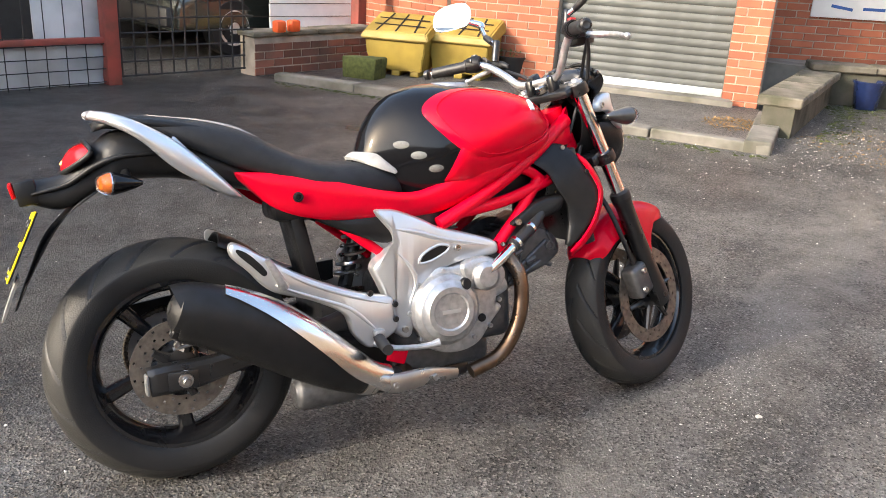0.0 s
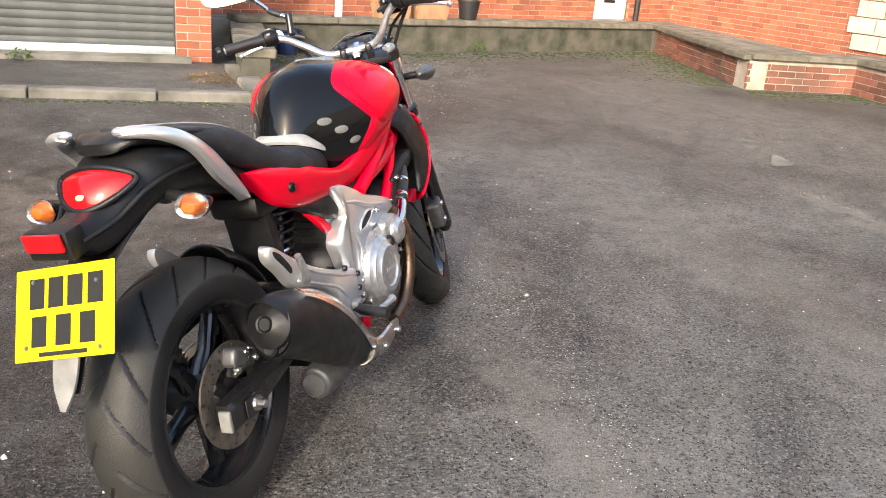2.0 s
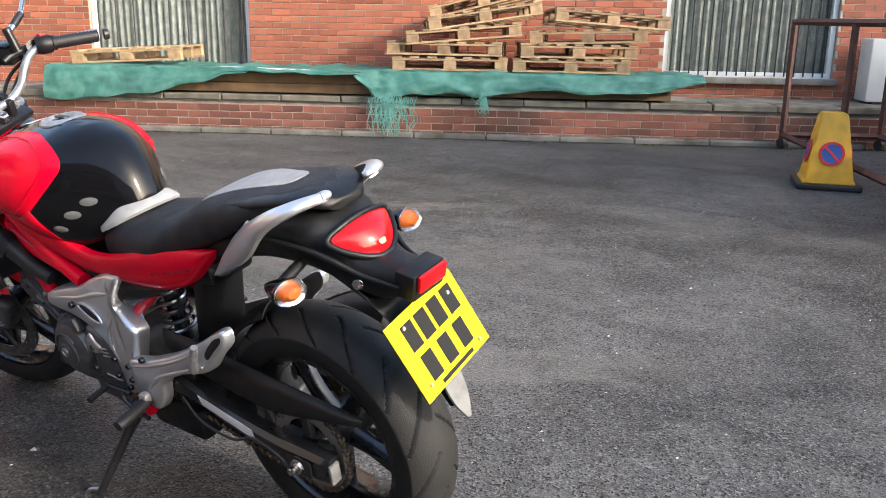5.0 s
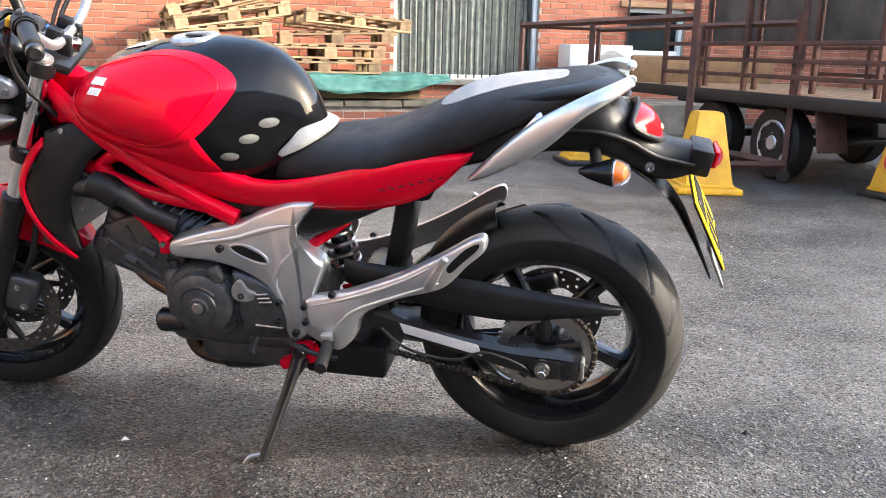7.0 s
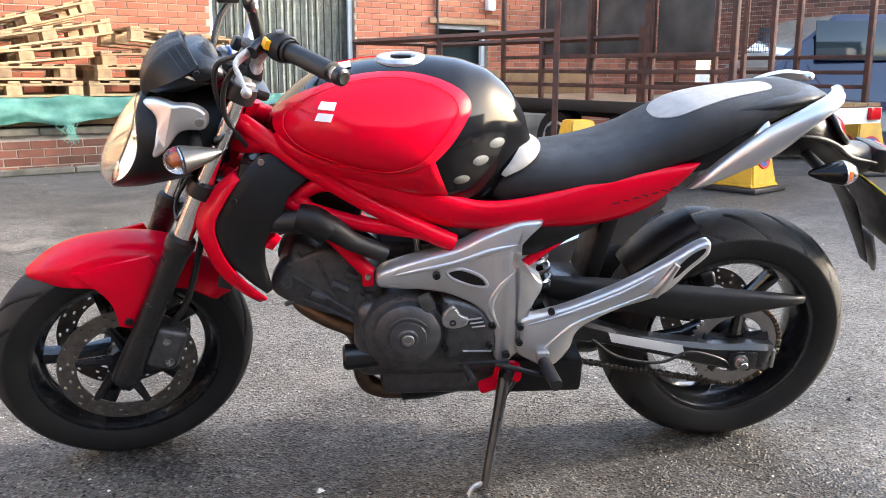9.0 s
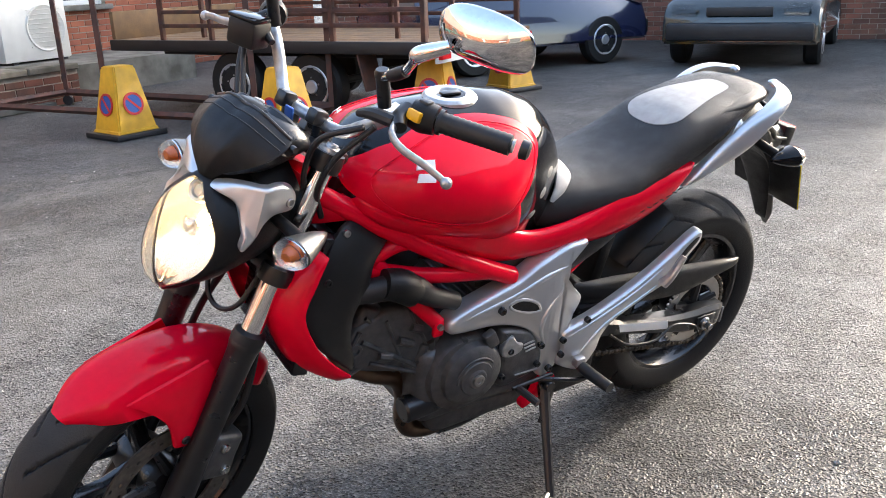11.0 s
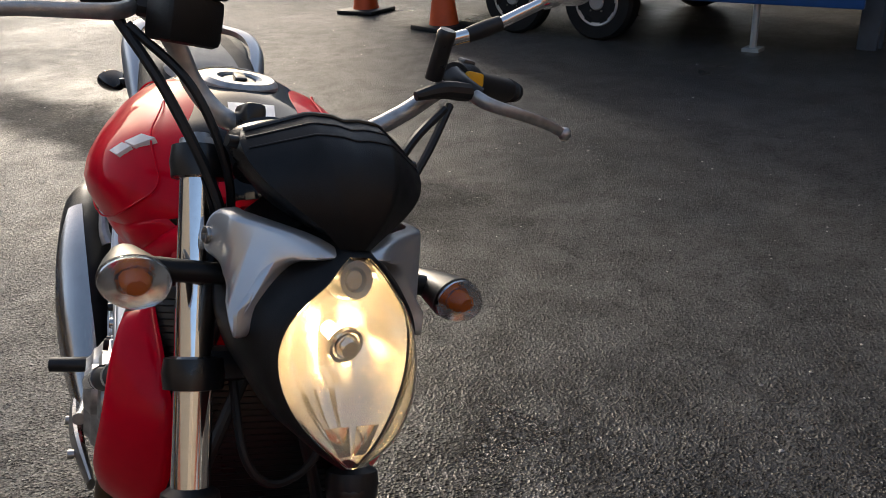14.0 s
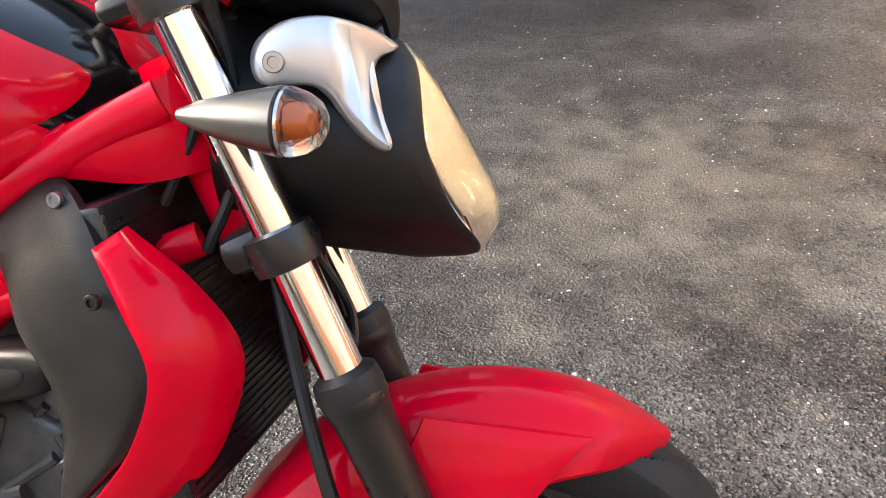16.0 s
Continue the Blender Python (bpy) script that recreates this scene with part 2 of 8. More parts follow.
def pad(outline, frame_fn, thick=0.006, bulge=0.01, n=48, rings=(1.0, 0.97, 0.88, 0.65, 0.35), bm=None, power=2.0, smooth=True):
    """A cushion-like plate with the given outline (u, v); frame_fn(u, v, h) gives the place at height h over the plate."""
    bm = bm or bmesh.new()
    O = curve_pts(outline, n, closed=True) if smooth else np.array(outline, float)
    n = len(O)
    c = O.mean(axis=0)
    loops = []
    loops.append([bm.verts.new(Vector(frame_fn(u, v, -thick))) for u, v in O])
    for f in rings:
        h = bulge * (1 - f ** power)
        loops.append([bm.verts.new(Vector(frame_fn(*(c + (p - c) * f), h))) for p in O])
    top = bm.verts.new(Vector(frame_fn(*c, bulge)))
    for a, b in zip(loops, loops[1:]):
        for i in range(n):
            j = (i + 1) % n
            bm.faces.new((a[i], a[j], b[j], b[i]))
    for i in range(n):
        bm.faces.new((loops[-1][i], loops[-1][(i + 1) % n], top))
    bottom = bm.verts.new(Vector(frame_fn(*c, -thick)))
    for i in range(n):
        bm.faces.new((loops[0][(i + 1) % n], loops[0][i], bottom))
    return bm


def moved(bm, m):
    bmesh.ops.transform(bm, matrix=m, verts=bm.verts)
    return bm


def mirrored(bm):
    """The other side's twin across the plane y = 0."""
    twin = bm.copy()
    for v in twin.verts:
        v.co.y = -v.co.y
    return twin

# ---- setting ----
def ground_material():
    m = bpy.data.materials.new("worn_wet_asphalt")
    m.use_nodes = True
    t = m.node_tree
    b = t.nodes["Principled BSDF"]
    tc = t.nodes.new("ShaderNodeTexCoord")

    def tex(scale, detail=6, kind="ShaderNodeTexNoise"):
        n = t.nodes.new(kind)
        n.inputs["Scale"].default_value = scale
        if kind == "ShaderNodeTexNoise":
            n.inputs["Detail"].default_value = detail
        t.links.new(tc.outputs["Object"], n.inputs["Vector"])
        return n

    def span(src, lo, hi, a=0.0, z=1.0):
        r = t.nodes.new("ShaderNodeMapRange")
        r.inputs[1].default_value, r.inputs[2].default_value, r.inputs[3].default_value, r.inputs[4].default_value = lo, hi, a, z
        t.links.new(src, r.inputs[0])
        return r.outputs[0]

    def mix(f, a, c):
        x = t.nodes.new("ShaderNodeMix")
        x.data_type = 'RGBA'
        t.links.new(f, x.inputs[0])
        for s, v in ((6, a), (7, c)):
            if isinstance(v, tuple):
                x.inputs[s].default_value = (*v, 1)
            else:
                t.links.new(v, x.inputs[s])
        return x.outputs[2]

    big, mid, fine = tex(0.45, 7), tex(2.2, 8), tex(300, 3)
    big.inputs["Distortion"].default_value = 0.6
    chips = tex(150, 0, "ShaderNodeTexVoronoi")
    base = mix(span(mid.outputs[0], 0.41, 0.60), (0.021, 0.0203, 0.0195), (0.094, 0.088, 0.080))
    base = mix(span(big.outputs[0], 0.45, 0.60, 0, 0.8), base, (0.150, 0.141, 0.127))
    streak = tex(1.0, 6)
    squeeze = t.nodes.new("ShaderNodeMapping")
    squeeze.inputs["Rotation"].default_value = (0, 0, radians(32))
    squeeze.inputs["Scale"].default_value = (0.5, 2.6, 1.0)
    t.links.new(tc.outputs["Object"], squeeze.inputs["Vector"])
    t.links.new(squeeze.outputs[0], streak.inputs["Vector"])
    base = mix(span(streak.outputs[0], 0.55, 0.70, 0, 0.75), base, (0.022, 0.0215, 0.021))
    blot = tex(6.5, 9)
    blot.inputs["Distortion"].default_value = 0.25
    base = mix(span(blot.outputs[0], 0.50, 0.70, 0, 0.7), base, (0.115, 0.108, 0.097))
    cell = t.nodes.new("ShaderNodeSeparateColor")
    t.links.new(chips.outputs["Color"], cell.inputs[0])
    base = mix(span(cell.outputs[0], 0.66, 1.0, 0, 0.95), base, (0.23, 0.22, 0.20))
    grain = tex(26, 5)
    base = mix(span(grain.outputs[0], 0.56, 0.72, 0, 0.55), base, (0.022, 0.021, 0.021))
    base = mix(span(cell.outputs[1], 0.72, 1.0, 0, 0.9), base, (0.010, 0.010, 0.010))
    # a damp area of the yard, with a ragged border
    place_ = t.nodes.new("ShaderNodeVectorMath")
    place_.operation = 'DISTANCE'
    place_.inputs[1].default_value = (-3.0, 5.0, 0)
    t.links.new(tc.outputs["Object"], place_.inputs[0])
    ragged = t.nodes.new("ShaderNodeMath")
    ragged.operation = 'MULTIPLY_ADD'
    ragged.inputs[1].default_value = 3.0
    t.links.new(mid.outputs[0], ragged.inputs[0])
    t.links.new(place_.outputs["Value"], ragged.inputs[2])
    dry = t.nodes.new("ShaderNodeVectorMath")
    dry.operation = 'DISTANCE'
    dry.inputs[1].default_value = (1.6, 1.8, 0)
    t.links.new(tc.outputs["Object"], dry.inputs[0])
    dusty = t.nodes.new("ShaderNodeMath")
    dusty.operation = 'MULTIPLY_ADD'
    dusty.inputs[1].default_value = 2.4
    t.links.new(blot.outputs[0], dusty.inputs[0])
    t.links.new(dry.outputs["Value"], dusty.inputs[2])
    # pale dusty streaks left by wheels and run-off, with ragged borders
    for cx, cy, turned, half, wide, much in ((3.0, -2.42, 35.6, 1.9, 0.05, 0.6), (0.45, -0.90, 38.6, 1.1, 0.07, 0.55), (3.1, 0.65, 31.0, 2.1, 0.10, 0.5), (2.1, -1.45, 36.0, 2.0, 0.24, 0.35), (-0.9, 0.9, 20.0, 1.2, 0.16, 0.3), (1.45, 1.75, 70.0, 1.0, 0.10, 0.5)):
        spot = t.nodes.new("ShaderNodeMapping")
        spot.vector_type = 'TEXTURE'
        spot.inputs["Location"].default_value = (cx, cy, 0)
        spot.inputs["Rotation"].default_value = (0, 0, radians(turned))
        t.links.new(tc.outputs["Object"], spot.inputs["Vector"])
        lie = t.nodes.new("ShaderNodeSeparateXYZ")
        t.links.new(spot.outputs[0], lie.inputs[0])
        away = []
        for axis in (0, 1):
            flip = t.nodes.new("ShaderNodeMath")
            flip.operation = 'ABSOLUTE'
            t.links.new(lie.outputs[axis], flip.inputs[0])
            torn = t.nodes.new("ShaderNodeMath")
            torn.operation = 'MULTIPLY_ADD'
            torn.inputs[1].default_value = (1.0, 0.55 + wide)[axis]
            t.links.new((mid, blot)[axis].outputs[0], torn.inputs[0])
            t.links.new(flip.outputs[0], torn.inputs[2])
            away.append(torn.outputs[0])
        strip = t.nodes.new("ShaderNodeMath")
        strip.operation = 'MULTIPLY'
        t.links.new(span(away[0], 0.5 + half * 0.5, 0.5 + half, 1.0, 0.0), strip.inputs[0])
        t.links.new(span(away[1], 0.27 + wide, 0.33 + wide * 2.4, much, 0.0), strip.inputs[1])
        base = mix(strip.outputs[0], base, (0.19, 0.175, 0.15))
    near_ = t.nodes.new("ShaderNodeVectorMath")
    near_.operation = 'DISTANCE'
    near_.inputs[1].default_value = (0.2, 2.3, 0)
    t.links.new(tc.outputs["Object"], near_.inputs[0])
    soak = t.nodes.new("ShaderNodeMath")
    soak.operation = 'MULTIPLY_ADD'
    soak.inputs[1].default_value = 1.6
    t.links.new(mid.outputs[0], soak.inputs[0])
    t.links.new(near_.outputs["Value"], soak.inputs[2])
    either = t.nodes.new("ShaderNodeMath")
    either.operation = 'MAXIMUM'
    t.links.new(span(ragged.outputs[0], 5.7, 7.4, 0.55, 0.0), either.inputs[0])
    t.links.new(span(soak.outputs[0], 2.5, 3.4, 0.6, 0.0), either.inputs[1])
    damp = either.outputs[0]
    base = mix(damp, base, (0.014, 0.0128, 0.0115))
    base = mix(span(dusty.outputs[0], 1.3, 2.0, 0.5, 0.0), base, (0.17, 0.145, 0.113))
    t.links.new(base, b.inputs["Base Color"])
    wet = t.nodes.new("ShaderNodeMath")
    wet.operation = 'MULTIPLY'
    t.links.new(span(big.outputs[0], 0.36, 0.56, 1.0, 0.0), wet.inputs[0])
    t.links.new(span(mid.outputs[0], 0.3, 0.6, 1.0, 0.4), wet.inputs[1])
    rough = span(wet.outputs[0], 0.0, 1.0, 0.60, 0.34)
    soaked = t.nodes.new("ShaderNodeMath")
    soaked.operation = 'MULTIPLY_ADD'
    soaked.inputs[1].default_value = -0.22
    t.links.new(damp, soaked.inputs[0])
    t.links.new(rough, soaked.inputs[2])
    rough = soaked.outputs[0]
    # a dry, dull band across the damp yard, with a ragged border
    turn = t.nodes.new("ShaderNodeMapping")
    turn.inputs["Location"].default_value = (1.99, -1.35, 0)
    turn.inputs["Rotation"].default_value = (0, 0, radians(-33))
    t.links.new(tc.outputs["Object"], turn.inputs["Vector"])
    axes = t.nodes.new("ShaderNodeSeparateXYZ")
    t.links.new(turn.outputs[0], axes.inputs[0])
    off = t.nodes.new("ShaderNodeMath")
    off.operation = 'ABSOLUTE'
    t.links.new(axes.outputs[1], off.inputs[0])
    fray = t.nodes.new("ShaderNodeMath")
    fray.operation = 'MULTIPLY_ADD'
    fray.inputs[1].default_value = 0.9
    t.links.new(mid.outputs[0], fray.inputs[0])
    t.links.new(off.outputs[0], fray.inputs[2])
    far = t.nodes.new("ShaderNodeMath")
    far.operation = 'ABSOLUTE'
    t.links.new(axes.outputs[0], far.inputs[0])
    band = t.nodes.new("ShaderNodeMath")
    band.operation = 'MULTIPLY'
    t.links.new(span(fray.outputs[0], 0.62, 0.86, 1.0, 0.0), band.inputs[0])
    t.links.new(span(far.outputs[0], 1.5, 2.6, 1.0, 0.0), band.inputs[1])
    dull = t.nodes.new("ShaderNodeMath")
    dull.operation = 'MULTIPLY_ADD'
    dull.inputs[1].default_value = 0.3
    t.links.new(band.outputs[0], dull.inputs[0])
    t.links.new(rough, dull.inputs[2])
    t.links.new(dull.outputs[0], b.inputs["Roughness"])
    sheen = t.nodes.new("ShaderNodeMath")
    sheen.operation = 'MULTIPLY'
    t.links.new(span(blot.outputs[0], 0.36, 0.62, 0.62, 0.22), sheen.inputs[0])
    t.links.new(span(band.outputs[0], 0.0, 1.0, 1.0, 0.22), sheen.inputs[1])
    glint = t.nodes.new("ShaderNodeMath")
    glint.operation = 'MULTIPLY'
    t.links.new(sheen.outputs[0], glint.inputs[0])
    t.links.new(span(cell.outputs[1], 0.0, 1.0, 1.5, 0.4), glint.inputs[1])
    t.links.new(glint.outputs[0], b.inputs["Specular IOR Level"])
    bump = t.nodes.new("ShaderNodeBump")
    bump.inputs["Strength"].default_value, bump.inputs["Distance"].default_value = 1.0, 0.010
    lumps = t.nodes.new("ShaderNodeMath")
    lumps.operation = 'MULTIPLY'
    t.links.new(chips.outputs["Distance"], lumps.inputs[0])
    t.links.new(cell.outputs[2], lumps.inputs[1])
    t.links.new(lumps.outputs[0], bump.inputs["Height"])
    stones = tex(95, 0, "ShaderNodeTexVoronoi")
    bump3 = t.nodes.new("ShaderNodeBump")
    bump3.inputs["Strength"].default_value, bump3.inputs["Distance"].default_value = 0.45, 0.006
    bump3.invert = True
    uneven = t.nodes.new("ShaderNodeSeparateColor")
    t.links.new(stones.outputs["Color"], uneven.inputs[0])
    proud = t.nodes.new("ShaderNodeMath")
    proud.operation = 'MULTIPLY'
    t.links.new(stones.outputs["Distance"], proud.inputs[0])
    t.links.new(span(uneven.outputs[0], 0.0, 1.0, 0.25, 1.5), proud.inputs[1])
    t.links.new(proud.outputs[0], bump3.inputs["Height"])
    t.links.new(bump.outputs[0], bump3.inputs["Normal"])
    bump2 = t.nodes.new("ShaderNodeBump")
    bump2.inputs["Strength"].default_value, bump2.inputs["Distance"].default_value = 0.35, 0.002
    t.links.new(fine.outputs[0], bump2.inputs["Height"])
    t.links.new(bump3.outputs[0], bump2.inputs["Normal"])
    t.links.new(bump2.outputs[0], b.inputs["Normal"])
    return m


M["asphalt"] = ground_material()
M["brick"] = material("red_brick", (0.40, 0.125, 0.062), 0.85, 0, 0, 2.5, 0, 0.5, 60, second=(0.29, 0.088, 0.05), island=0.32)
M["brick_piece"] = material("red_brick_single", (0.40, 0.125, 0.062), 0.85, 0, 0, 2.5, 0, 0.5, 60, second=(0.29, 0.088, 0.05), piece=0.32)
M["brick_old"] = material("weathered_brick", (0.25, 0.085, 0.055), 0.88, 0, 0, 5, 0, 0.6, 60, second=(0.11, 0.06, 0.045), piece=0.4)
M["brick_rest"] = material("weathered_brickwork", (0.26, 0.09, 0.055), 0.88, 0, 0, 2.2, 0, 0.6, 60, second=(0.12, 0.062, 0.045), island=0.4)
M["mossy_render"] = material("mossy_rough_render", (0.105, 0.095, 0.075), 0.95, 0, 0, 4.5, 0, 0.9, 40, second=(0.030, 0.034, 0.018))
M["mortar"] = material("mortar", (0.42, 0.36, 0.29), 0.95, 0, 0, 6, 0.4, 0.5, 90)
M["stone"] = material("weathered_coping_stone", (0.20, 0.175, 0.14), 0.9, 0, 0, 6, 0, 0.7, 50, second=(0.075, 0.072, 0.045), piece=0.22)
M["concrete"] = material("stained_concrete", (0.215, 0.198, 0.172), 0.9, 0, 0, 4, 0, 0.6, 60, second=(0.085, 0.082, 0.062))
M["shutter"] = material("galvanised_shutter", (0.090, 0.094, 0.088), 0.55, 0.0, 0, 5, 0.3, rough_var=0.1)
M["shutter_low"] = material("pale_shutter_rail", (0.56, 0.60, 0.60), 0.45, 0.5, 0, 8, 0.2)
M["bin_yellow"] = material("faded_yellow_plastic", (0.38, 0.265, 0.05), 0.5, 0, 0, 6, 0.2, rough_var=0.1)
M["rust"] = material("rusty_painted_steel", (0.13, 0.055, 0.038), 0.75, 0.2, 0, 9, 0, 0.4, 80, second=(0.06, 0.036, 0.03))
M["red_steel"] = material("faded_red_steel", (0.30, 0.055, 0.04), 0.65, 0, 0, 7, 0, 0.2, 80, second=(0.17, 0.05, 0.035))
M["dark_steel"] = material("black_steel_mesh", (0.025, 0.026, 0.028), 0.6, 0.2, 0, 15, 0.3)
M["sheet"] = material("white_plastic_sheet", (0.62, 0.63, 0.63), 0.5, 0, 0, 4, 0.25, 0.6, 14)
M["tarp"] = material("green_tarpaulin", (0.075, 0.27, 0.215), 0.5, 0, 0, 7, 0, 0.5, 60, second=(0.19, 0.43, 0.36))
M["wood"] = material("weathered_pallet_wood", (0.44, 0.30, 0.16), 0.8, 0, 0, 12, 0, 0.4, 90, second=(0.27, 0.17, 0.09), piece=0.3)
M["timber"] = material("stained_timber", (0.20, 0.115, 0.05), 0.8, 0, 0, 6, 0, 0.4, 60, second=(0.11, 0.065, 0.035))
M["cone"] = material("yellow_cone_plastic", (0.75, 0.40, 0.02), 0.5, 0, 0, 9, 0.25)
M["blue_sign"] = material("blue_sign", (0.02, 0.08, 0.30), 0.45)
M["red_sign"] = material("red_sign", (0.55, 0.02, 0.02), 0.45)
M["orange"] = material("orange_cone_plastic", (0.72, 0.10, 0.02), 0.5, 0, 0, 9, 0.2)
M["black_paint"] = material("black_chassis", (0.012, 0.012, 0.013), 0.55, 0, 0, 8, 0.4)
M["navy"] = material("dark_navy_car_paint", (0.012, 0.016, 0.05), 0.2, 0.1, 1.0, 30, 0.2)
M["dark_green"] = material("dark_green_car_paint", (0.014, 0.02, 0.016), 0.25, 0.1, 0.9, 30, 0.2)
M["caravan"] = material("caravan_panel", (0.62, 0.62, 0.60), 0.4, 0, 0.3, 5, 0.12)
M["blue_paint"] = material("blue_panel_paint", (0.02, 0.10, 0.33), 0.4, 0, 0.3, 8, 0.2)
M["glass_dark"] = material("dark_window_glass", (0.03, 0.04, 0.045), 0.05, 0, 0, spec=0.6)
M["white_paint"] = material("white_painted_wood", (0.74, 0.74, 0.72), 0.5, 0, 0, 8, 0.1)
M["ac"] = material("cream_appliance_paint", (0.66, 0.64, 0.58), 0.45, 0, 0, 6, 0.12)
M["grey_steel"] = material("grey_painted_steel", (0.13, 0.16, 0.20), 0.55, 0, 0, 8, 0.25)
M["grimy_panel"] = material("grimy_grey_sheet", (0.095, 0.092, 0.085), 0.6, 0.1, 0, 3.5, 0, 0.3, 30, second=(0.045, 0.042, 0.038), rough_var=0.15)
M["yellow_steel"] = material("yellow_painted_steel", (0.50, 0.32, 0.03), 0.55, 0, 0, 8, 0.25)
M["pot"] = material("glazed_blue_pot", (0.012, 0.022, 0.075), 0.2, 0, 0.5, 20, 0.3)
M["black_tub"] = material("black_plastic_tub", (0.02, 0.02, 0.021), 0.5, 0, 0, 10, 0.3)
M["terracotta"] = material("pale_terracotta", (0.42, 0.24, 0.13), 0.85, 0, 0, 8, 0.3)
M["leafy"] = material("weed_leaves", (0.09, 0.16, 0.025), 0.7, 0, 0, 30, 0.4, island=0.4)
M["straw"] = material("dead_leaves", (0.33, 0.21, 0.09), 0.85, 0, 0, 30, 0.4, island=0.5)
M["moss"] = material("moss", (0.07, 0.085, 0.02), 0.95, 0, 0, 30, 0.5)
M["grit"] = material("pale_grit", (0.55, 0.53, 0.48), 0.8, island=0.4)
M["pane"] = material("window_glass", (0.9, 0.93, 0.92), 0.03, transmission=1.0)
M["pane"].node_tree.nodes["Principled BSDF"].inputs["IOR"].default_value = 1.15
M["curtain"] = material("grey_blinds", (0.27, 0.275, 0.24), 0.7, 0, 0, 10, 0.4)
M["block"] = material("pale_block", (0.55, 0.53, 0.40), 0.9, 0, 0, 6, 0.25, 0.3, 60)

# ground: one sheet to the horizon
bm = bmesh.new()
xs = [-400, -60, -20, -8, -4, -2, 0, 2, 4, 8, 20, 60, 400]
grid = [[bm.verts.new((x, y, 0.0)) for y in xs] for x in xs]
for i in range(len(xs) - 1):
    for j in range(len(xs) - 1):
        bm.faces.new((grid[i][j], grid[i + 1][j], grid[i + 1][j + 1], grid[i][j + 1]))
ground = tagged(new("ground", finish("ground", bm, M["asphalt"])), "dark worn asphalt yard with damp patches and pale grit", "ground", kind="structure")


def along(a, b):
    """A frame whose x runs from a to b on the ground and whose y points to the left of that way."""
    d = Vector((b[0] - a[0], b[1] - a[1], 0)).normalized()
    return Matrix(((d.x, -d.y, 0, a[0]), (d.y, d.x, 0, a[1]), (0, 0, 1, 0), (0, 0, 0, 1))), (Vector((b[0], b[1], 0)) - Vector((a[0], a[1], 0))).length


BRICKS = []


def brick_wall(name, a, b, z0, z1, thick, label, holes=(), detail=2.3, skin=1, mat="brick", singles=0):
    """A wall from a to b whose brick face looks to the left of that way (skin=1); holes: (u0, u1, z0, z1)."""
    m, L = along(a, b)
    bm = bmesh.new()
    us = sorted({0.0, L, *[min(max(h[0], 0), L) for h in holes], *[min(max(h[1], 0), L) for h in holes]})
    zs = sorted({z0, z1, *[min(max(h[2], z0), z1) for h in holes], *[min(max(h[3], z0), z1) for h in holes]})
    for u, w in zip(us, us[1:]):
        for p, q in zip(zs, zs[1:]):
            if w - u < 1e-4 or q - p < 1e-4 or any(h[0] <= (u + w) / 2 <= h[1] and h[2] <= (p + q) / 2 <= h[3] for h in holes):
                continue
            box(((u + w) / 2, -thick / 2 - 0.004, (p + q) / 2), (w - u, thick, q - p), bm=bm)
    wall = new(name, finish(name, bm, M["mortar"], 0))
    wall.matrix_world = m
    tagged(wall, label, "wall", kind="structure")
    if mat == "mossy_render":
        wall.data.materials[0] = M[mat]
        return wall
    BRICKS.append((wall, L, z0, min(z1, detail), holes, mat, singles))
    return wall


# building along the terrace: brick face, window, door
O = Vector((7.0, -5.85, 0))
E1, N1 = Vector((0.857, 0.515, 0)), Vector((-0.515, 0.857, 0))


def ter(u, n, z=0.0):
    p = O + E1 * u + N1 * n
    return Vector((p.x, p.y, z))


brick_wall("wall_south", ter(-14, 0), ter(5.2, 0), 0, 5.5, 0.3, "red brick wall of a workshop building with pale mortar",
                          holes=((13.9, 15.9, 0.55, 2.0), (7.0, 8.95, 0.58, 2.1), (4.78, 5.68, 0.94, 1.56)), singles=300)
# return and far wall with door
brick_wall("wall_east", ter(5.2, 0), (14.2, 0.15), 0, 5.5, 0.3, "red brick wall in the corner of the yard", mat="brick")
brick_wall("wall_north", (14.2, 0.15), (5.95, 5.5), 0, 5.5, 0.3, "red brick wall with a white boarded door", holes=((1.15, 1.95, 0.33, 2.3),), mat="brick")
wall_garage = brick_wall("wall_garage", (5.75, 3.75), (3.75, 6.1), 0, 5.0, 0.3, "red brick garage front with a roller shutter", holes=((0.32, 1.95, 0.08, 2.2),), mat="brick")

# low walls with stone copings
brick_wall("retaining_wall", ter(-7.2, 1.6), ter(4.1, 1.6), 0, 0.34, 0.25, "low weathered brick retaining wall with stone coping", mat="brick_old", singles=300)
brick_wall("retaining_wall_return", ter(4.1, 1.6), ter(4.1, 3.0), 0, 0.34, 0.25, "end of the low brick retaining wall", mat="brick_old")
brick_wall("garden_wall", ter(4.1, 3.0), (12.1, 0.2), 0, 0.32, 0.22, "low stone-coped wall along the yard", mat="brick_old")
brick_wall("terrace_wall", (12.1, 0.2), (6.7, 4.05), 0, 0.32, 0.22, "low rough mossy rendered wall below a door", mat="mossy_render")
gate_wall = brick_wall("gate_wall", (3.2, 6.75), (1.75, 6.15), 0, 0.36, 0.22, "low red brick wall beside the gate", mat="brick_old")


